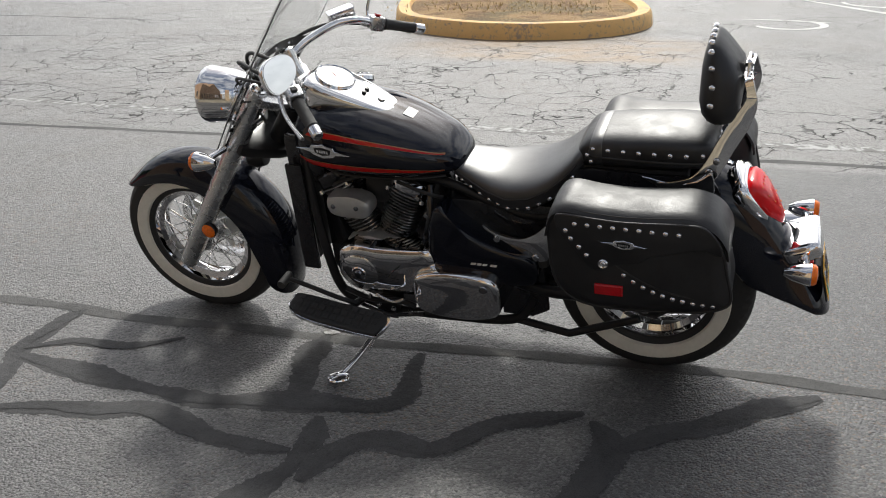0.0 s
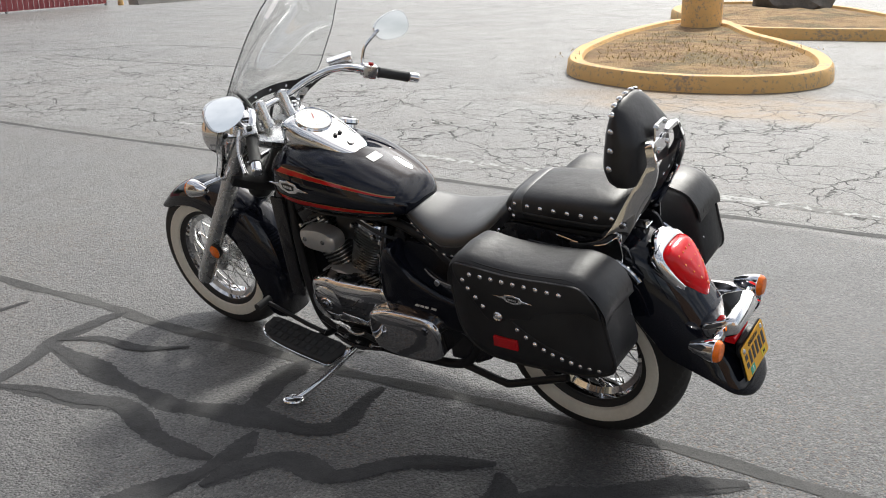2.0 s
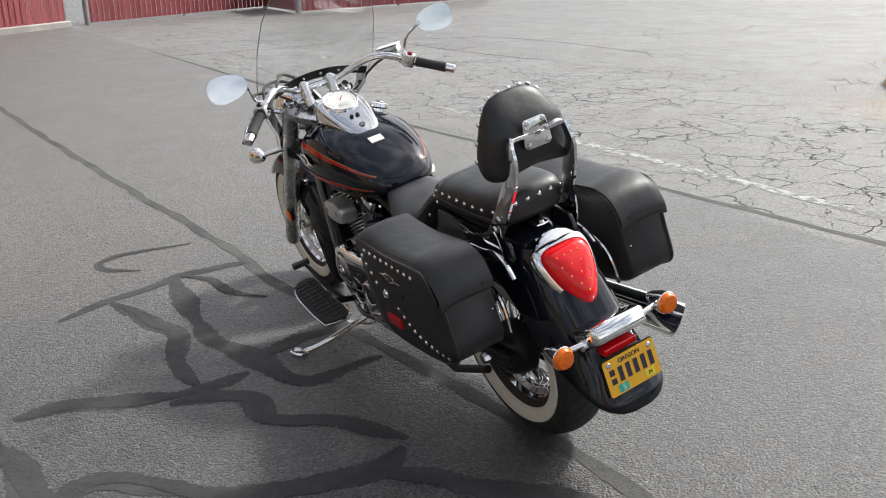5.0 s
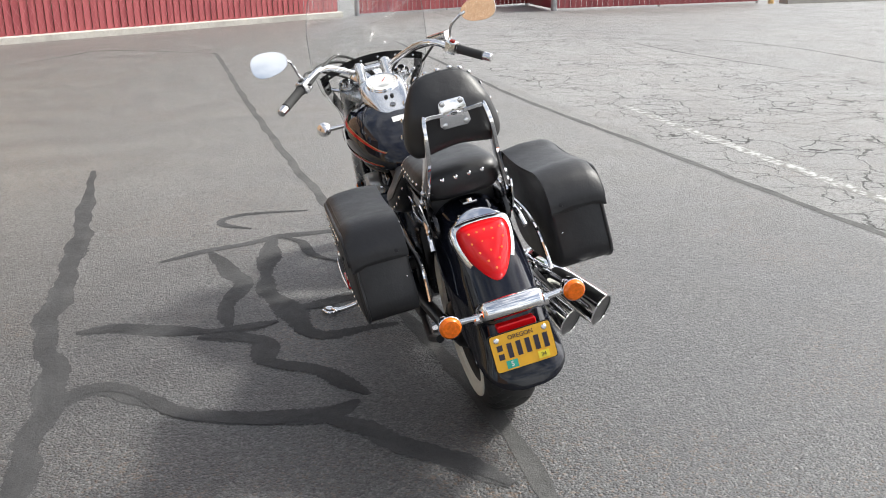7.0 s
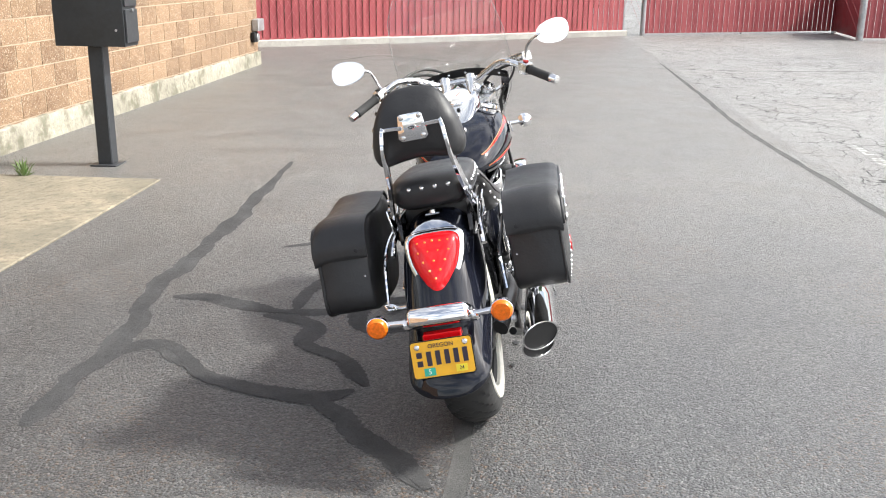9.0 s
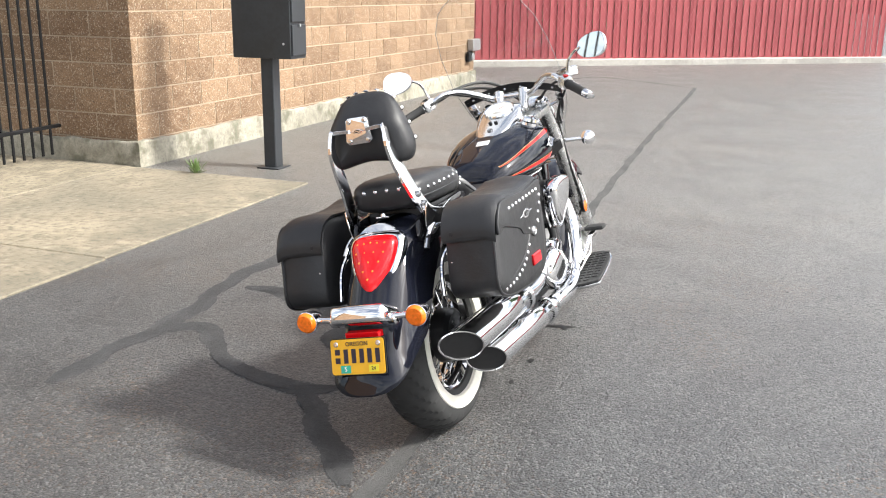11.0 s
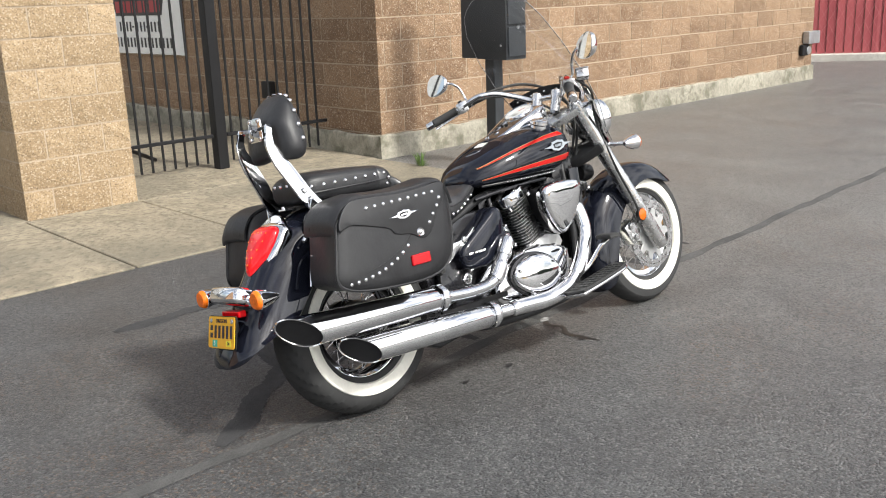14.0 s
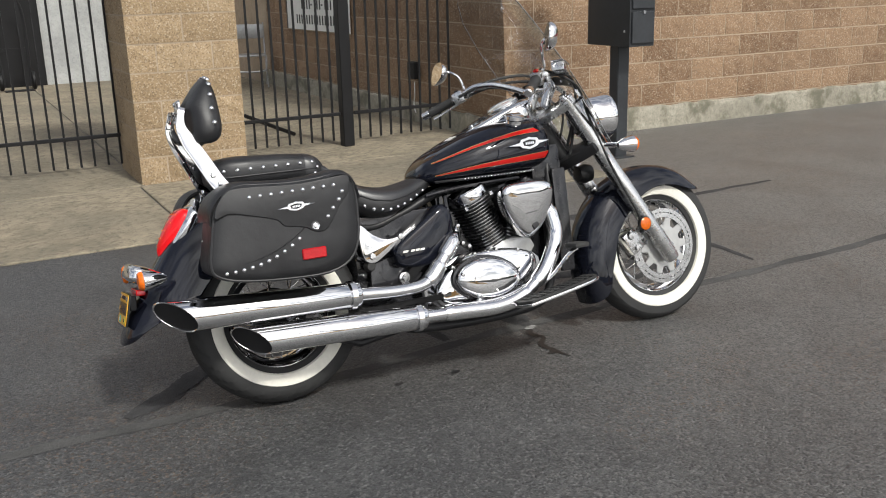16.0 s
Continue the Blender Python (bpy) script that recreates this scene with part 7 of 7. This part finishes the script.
def cylinder(base, top, half, label, cover=CHROME):
    """A finned barrel from base to top under its rocker cover."""
    base, top = Vector(base), Vector(top)
    d = (top - base).normalized()
    L = (top - base).length
    across = Vector((0, 1, 0)).cross(d)
    m = Matrix((across, Vector((0, 1, 0)), d)).transposed().to_4x4()
    m.translation = base
    cyl = part("cylinder", lathe_bm([(0.0, 0), (0.054, 0), (0.054, L), (0.0, L)], 28, None, m), BLACK_METAL, bike, label)

    def outline(hx, hy):
        out = []
        for k in range(28):
            c, w = math.cos(2 * math.pi * k / 28), math.sin(2 * math.pi * k / 28)
            out.append((hx * math.copysign(abs(c) ** 0.6, c), hy * math.copysign(abs(w) ** 0.6, w)))
        return out

    n = 15
    for i in range(n):
        k = 0.90 + 0.10 * i / (n - 1)
        part("fin", slab_bm(outline(half[0] * k, half[1] * k), 0.0036, m @ Matrix.Translation((0, 0, 0.008 + (L - 0.016) * i / (n - 1)))), FIN, cyl)
    part("liner", slab_bm(outline(half[0] * 0.82, half[1] * 0.84), L, m), BLACK_METAL, cyl, "black barrel behind the fins")
    part("rocker_cover", slab_bm(outline(half[0] * 1.02, half[1] * 0.98), 0.050, m @ Matrix.Translation((0, 0, L - 0.004)), 0.014, 3), cover, cyl, "rounded rocker cover")
    for hx, hy in ((0.8, 0.94), (-0.8, 0.94), (0.8, -0.94), (-0.8, -0.94)):
        part("bolt", lathe_bm([(0, 0.014), (0.007, 0.013), (0.009, 0)], 8, None, m @ Matrix.Translation((half[0] * hx, half[1] * hy, L - 0.012))), STEEL, cyl)
    return cyl


cylinder((0.918, -0.022, 0.430), (0.844, -0.022, 0.604), (0.074, 0.132), "black finned rear cylinder leaning back")
cylinder((1.010, 0.0, 0.430), (1.095, 0.0, 0.610), (0.066, 0.112), "black finned front cylinder leaning forward", GLOSS_BLACK)
# air cleaner covers
air = curve_points([(x, z, 0) for x, z in ((0.906, 0.622), (0.935, 0.643), (1.015, 0.648), (1.095, 0.638), (1.118, 0.605), (1.110, 0.550), (1.078, 0.490), (1.030, 0.444), (0.995, 0.448), (0.940, 0.508), (0.908, 0.570))], 4, True)
part("air_cleaner_back", slab_bm([(1.020 + (p.x - 1.020) * 0.80, 0.570 + (p.y - 0.570) * 0.84) for p in air], 0.075, Matrix.Translation((0, -0.11, 0)) @ FLATY, 0.012, 2), BLACK_METAL, bike, "black air cleaner housing")
rings = []
for k, y in ((1.0, -0.180), (1.02, -0.196), (1.0, -0.218), (0.95, -0.228), (0.80, -0.233), (0.4, -0.236)):
    rings.append([Vector((1.010 + (p.x - 1.010) * k, y - 0.17 * (p.y - 0.565) * k, 0.565 + (p.y - 0.565) * k)) for p in air])
part("air_cleaner", loft_bm(rings), CHROME, bike, "teardrop chrome air cleaner cover", None, 60)
cap2 = curve_points([(x, z, 0) for x, z in ((0.950, 0.562), (0.960, 0.592), (1.008, 0.607), (1.075, 0.602), (1.097, 0.592), (1.099, 0.560), (1.080, 0.534), (1.021, 0.527), (0.966, 0.532))], 4, True)
rings = [[Vector((1.035 + (p.x - 1.035) * k, y, 0.566 + (p.y - 0.566) * k)) for p in cap2] for k, y in ((1.0, 0.10), (1.0, 0.150), (0.95, 0.160), (0.6, 0.164))]
capL = part("intake_cover", loft_bm(rings), CAST, bike, "pale oval intake cover", None, 60)
for x in (0.995, 1.075):
    part("screw", lathe_bm([(0, 0.003), (0.008, 0.002), (0.009, -0.002)], 12, None, Matrix.Translation((x, 0.164, 0.568)) @ Matrix.Rotation(radians(-90), 4, "X")), DARK_CHROME, capL)
part("carburettor", box_bm(0.86, 0.99, -0.07, 0.09, 0.55, 0.64, 0.02, 2), BLACK_METAL, bike, "black throttle body between the cylinders")
for k, pts in enumerate((((0.74, -0.085, 0.655), (0.735, -0.10, 0.60), (0.735, -0.11, 0.54), (0.72, -0.11, 0.47)), ((0.80, -0.11, 0.43), (0.765, -0.13, 0.455), (0.745, -0.13, 0.50), (0.750, -0.11, 0.55)), ((0.66, -0.10, 0.64), (0.74, -0.12, 0.652), (0.90, -0.13, 0.662), (1.04, -0.12, 0.664)), ((0.76, 0.10, 0.64), (0.752, 0.14, 0.57), (0.765, 0.15, 0.50), (0.79, 0.13, 0.44)))):
    part("hose", tube_bm(curve_points(pts, 6), (0.009, 0.007, 0.008, 0.011)[k], 10), GLOSS_BLACK if k != 1 else RUBBER, bike)
for x, y, z in ((0.765, -0.135, 0.455), (0.790, -0.135, 0.440), (0.750, -0.140, 0.520), (0.775, 0.135, 0.475), (0.762, 0.145, 0.560), (0.790, 0.130, 0.610)):
    s = 1 if y > 0 else -1
    part("bolt", lathe_bm([(0, 0.012), (0.007, 0.011), (0.009, 0)], 8, None, Matrix.Translation((x, y, z)) @ Matrix.Rotation(radians(-90 * s), 4, "X")), STEEL, bike)
part("spark_lead", tube_bm(curve_points([(0.72, 0.10, 0.60), (0.76, 0.135, 0.63), (0.86, 0.12, 0.655)], 5), 0.006, 8), RUBBER, bike)
part("spark_lead", tube_bm(curve_points([(1.10, 0.09, 0.60), (1.06, 0.13, 0.64), (0.98, 0.11, 0.66)], 5), 0.006, 8), RUBBER, bike)

# ---- frame and bodywork ----
for s in (1, -1):
    part("frame_tube", tube_bm(curve_points([(1.215, 0.045 * s, 0.80), (1.19, 0.085 * s, 0.62), (1.155, 0.115 * s, 0.36), (1.10, 0.125 * s, 0.20), (0.95, 0.130 * s, 0.165), (0.70, 0.130 * s, 0.165), (0.50, 0.135 * s, 0.19), (0.43, 0.130 * s, 0.28)], 6), 0.0165, 12), BLACK_METAL, bike, "black steel frame tube")
    part("frame_tube", tube_bm(curve_points([(1.21, 0.03 * s, 0.78), (1.0, 0.06 * s, 0.66), (0.74, 0.075 * s, 0.65), (0.55, 0.085 * s, 0.585), (0.40, 0.09 * s, 0.56), (0.15, 0.10 * s, 0.66), (-0.04, 0.115 * s, 0.70)], 6), 0.016, 12), BLACK_METAL, bike)
    part("swingarm", tube_bm(curve_points([(0.50, 0.12 * s, 0.33), (0.36, 0.145 * s, 0.32), (0.12, 0.135 * s, 0.325), (-0.03, 0.125 * s, 0.326)], 5), 0.028, 12, True, None, 0.7), BLACK_METAL, bike, "black swingarm")
    part("lower_strut", tube_bm([(0.50, 0.135 * s, 0.19), (0.32, 0.150 * s, 0.17), (0.10, 0.150 * s, 0.26)], 0.013, 10), BLACK_METAL, bike)
    part("axle_nut", lathe_bm([(0, 0.02), (0.016, 0.018), (0.02, 0)], 8, None, Matrix.Translation((0.083, 0.152 * s, 0.312)) @ Matrix.Rotation(radians(-90 * s), 4, "X")), STEEL, bike)
    # side cover and bright panel under the seat
    cover = curve_points([(x, z, 0) for x, z in ((0.480, 0.440), (0.484, 0.480), (0.565, 0.535), (0.640, 0.582), (0.684, 0.607), (0.712, 0.584), (0.717, 0.535), (0.704, 0.475), (0.655, 0.432), (0.603, 0.399), (0.500, 0.408))], 3, True)
    if s > 0:
        cover = curve_points([(x, z, 0) for x, z in ((0.742, 0.573), (0.708, 0.610), (0.667, 0.562), (0.582, 0.502), (0.494, 0.470), (0.420, 0.449), (0.405, 0.396), (0.430, 0.350), (0.537, 0.345), (0.742, 0.373), (0.762, 0.457))], 3, True)
    rings = [[Vector((0.575 + (p.x - 0.575) * k, s * y, 0.465 + (p.y - 0.465) * k)) for p in cover] for k, y in ((0.98, 0.10), (1.0, 0.162), (0.98, 0.174), (0.92, 0.181), (0.80, 0.185), (0.4, 0.188))]
    sc = part("side_cover", loft_bm(rings), PAINT, bike, "glossy black side cover", None, 60)
    for i, w in enumerate((0.020, 0.014, 0.014, 0.016)):
        x0, z0 = (0.534 if s > 0 else 0.504) + (0, 0.031, 0.049, 0.067)[i], 0.420 if s > 0 else 0.458
        lean = -0.004 if s > 0 else 0.004
        part("letter_bar", slab_bm([(x0, z0), (x0 + w, z0), (x0 + w + lean, z0 + 0.0075), (x0 + lean, z0 + 0.0075)], 0.0012, Matrix(((1, 0, 0, 0), (0, 0, s, s * 0.1880), (0, 1, 0, 0), (0, 0, 0, 1)))), LABEL_WHITE, sc, "pale letter shape")
    panel = curve_points([(x, z, 0) for x, z in ((0.366, 0.480), (0.362, 0.550), (0.374, 0.572), (0.412, 0.536), (0.465, 0.512), (0.535, 0.524), (0.575, 0.552), (0.566, 0.532), (0.505, 0.494), (0.445, 0.456), (0.410, 0.438), (0.380, 0.446))], 3, True)
    pl = part("seat_panel", slab_bm([(p.x, p.y) for p in panel], 0.012, Matrix(((1, 0, 0, 0), (0, 0, s, s * 0.150), (0, 1, 0, 0), (0, 0, 0, 1))), 0.003, 2), CHROME, bike, "bright chrome panel under the seat")
    for x, z in ((0.402, 0.460), (0.515, 0.516)) if s < 0 else ((0.415, 0.452), (0.533, 0.508)):
        part("bolt", lathe_bm([(0, 0.006), (0.010, 0.005), (0.012, 0)], 12, None, Matrix.Translation((x, s * 0.1625, z)) @ Matrix.Rotation(radians(-90 * s), 4, "X")), STEEL, pl)
    part("pivot_plate", slab_bm([(0.388, 0.235), (0.44, 0.205), (0.54, 0.205), (0.545, 0.40), (0.50, 0.45), (0.40, 0.43)], 0.030, Matrix(((1, 0, 0, 0), (0, 0, s, s * 0.105), (0, 1, 0, 0), (0, 0, 0, 1))), 0.008, 2), GLOSS_BLACK, bike, "gloss black swingarm pivot plate")
    part("pivot_bolt", lathe_bm([(0, 0.012), (0.010, 0.012), (0.012, 0.008), (0.020, 0.006), (0.022, 0)], 16, None, Matrix.Translation((0.520, s * 0.137, 0.367)) @ Matrix.Rotation(radians(-90 * s), 4, "X")), STEEL, bike)
    part("rubber_bump", lathe_bm([(0, 0.03), (0.014, 0.028), (0.020, 0.015), (0.020, 0)], 16, None, Matrix.Translation((0.395, s * 0.130, 0.427)) @ Matrix.Rotation(radians(-90 * s), 4, "X")), RUBBER, bike)
    part("gusset", tube_bm(curve_points([(0.36, 0.115 * s, 0.46), (0.42, 0.125 * s, 0.415), (0.475, 0.125 * s, 0.33)], 5), 0.010, 10), GLOSS_BLACK, bike)
part("regulator", box_bm(1.125, 1.262, -0.085, 0.085, 0.60, 0.775, 0.02, 2), GLOSS_BLACK, bike, "black box behind the steering head")
part("engine_core", box_bm(0.72, 1.18, -0.045, 0.045, 0.24, 0.655, 0.02, 2), GLOSS_BLACK, bike, "black engine parts between the cylinders")
part("battery_box", box_bm(0.36, 0.70, -0.10, 0.10, 0.30, 0.60, 0.02, 2), GLOSS_BLACK, bike, "black box under the seat")
part("seat_pan", box_bm(-0.02, 0.30, -0.10, 0.10, 0.70, 0.75, 0.015, 2), BLACK_METAL, bike)
rad = part("radiator", box_bm(1.205, 1.245, -0.10, 0.10, 0.30, 0.66, 0.008, 1), BLACK_METAL, bike, "black radiator behind the front wheel", Matrix.Translation((0.0, 0, 0)))
for i in range(14):
    z = 0.325 + 0.31 * i / 13
    part("radiator_fin", box_bm(1.2452, 1.249, -0.085, 0.085, z - 0.003, z + 0.003), DARK_CHROME, rad)
for s in (1, -1):
    part("radiator_shroud", box_bm(1.195, 1.255, s * 0.101, s * 0.116, 0.28, 0.68, 0.006, 2), GLOSS_BLACK, rad)

# ---- footboards, pedals and stand ----
for s in (1, -1):
    tilt = Matrix.Translation((1.055, s * 0.292, 0.232)) @ Matrix.Rotation(radians(-9), 4, "Y") @ Matrix.Rotation(radians(-4), 4, "X")
    out = curve_points([(x, y * s, 0) for x, y in ((-0.165, -0.045), (-0.16, 0.052), (-0.13, 0.066), (0.0, 0.070), (0.11, 0.062), (0.165, 0.030), (0.172, -0.015), (0.155, -0.045), (0.0, -0.048))], 3, True)
    board = part("footboard", slab_bm([(p.x, p.y) for p in out], 0.012, tilt, 0.004, 2), CHROME, bike, "chrome-edged rider footboard")
    part("rubber_mat", slab_bm([(p.x * 0.95, p.y * 0.9) for p in out], 0.008, tilt @ Matrix.Translation((0, 0.002 * s, 0.0122)), 0.002, 1), RUBBER, board, "black ribbed rubber mat")
    for i in range(11):
        for j in range(3):
            x0, y0 = -0.142 + i * 0.0265, (-0.034 + j * 0.030) * s
            if abs(x0) < 0.13 or j < 2:
                part("mat_rib", box_bm(x0, x0 + 0.019, min(y0, y0 + 0.024 * s), max(y0, y0 + 0.024 * s), 0.0205, 0.0245, 0.0015, 1), RUBBER, board).matrix_local = tilt
    part("board_bracket", tube_bm([(1.04, 0.13 * s, 0.19), (1.05, 0.26 * s, 0.222)], 0.013, 10), BLACK_METAL, board)
pedal = part("brake_pedal", tube_bm(curve_points([(0.96, -0.20, 0.255), (1.00, -0.235, 0.262), (1.06, -0.262, 0.30), (1.12, -0.285, 0.365), (1.15, -0.30, 0.385)], 6), 0.009, 10, True, None, 0.7), CHROME, bike, "chrome brake pedal")
part("pedal_pad", box_bm(1.115, 1.175, -0.345, -0.265, 0.388, 0.406, 0.007, 2), RUBBER, pedal, "black rubber pedal pad").matrix_local = Matrix.Identity(4)
shift = part("gear_lever", tube_bm(curve_points([(1.02, 0.22, 0.235), (1.08, 0.235, 0.262), (1.17, 0.25, 0.305), (1.24, 0.26, 0.335)], 5), 0.008, 10), BLACK_METAL, bike, "black gear shift lever")
part("shift_peg", tube_bm([(1.24, 0.24, 0.335), (1.24, 0.305, 0.335)], 0.014, 12), RUBBER, shift)
leg = curve_points([(0.935, 0.155, 0.165), (0.948, 0.205, 0.148), (0.978, 0.315, 0.113), (1.006, 0.405, 0.094), (1.024, 0.445, 0.102), (1.030, 0.456, 0.104)], 6)
stand = part("kickstand", tube_bm(leg, [0.012] * 8 + [0.010] * 14 + [0.012] * (len(leg) - 22), 12, True, None, 0.85), CHROME, bike, "chrome side stand, folded out")
part("stand_foot", tube_bm(curve_points([(1.034, 0.458, 0.106), (1.012, 0.474, 0.109), (0.978, 0.452, 0.104), (0.985, 0.425, 0.099), (1.018, 0.438, 0.102)], 5, True), 0.006, 8), CHROME, stand, "bent chrome foot of the stand")
part("stand_bracket", box_bm(0.90, 0.975, 0.115, 0.165, 0.145, 0.215, 0.012, 2), BLACK_METAL, bike)
coil = [(0.93 + 0.10 * t * 0.25, 0.150 + 0.16 * t + 0.008 * math.cos(t * 90), 0.170 - 0.05 * t + 0.008 * math.sin(t * 90)) for t in [k / 90 for k in range(91)]]
part("stand_spring", tube_bm(coil, 0.0016, 5), STEEL, stand)

# ---- blocks of the walls and the pillar ----
lay_blocks(wall_long, (WALL_END, FACE - 0.006, 0), (1, 0, 0), CORNER - WALL_END, 11, BLOCK, 0.010)
lay_blocks(wall_yard, (CORNER - 0.006, FACE - 0.002, 0), (0, -1, 0), 6.5, 11, BLOCK, 0.010, 1)
lay_blocks(pillar, (0.026, -0.006, 0), (1, 0, 0), 0.813, 11, BLOCK_TAN, 0.006, 1)
lay_blocks(pillar, (0.833, -0.002, 0), (0, -1, 0), 0.81, 11, BLOCK_TAN, 0.006)
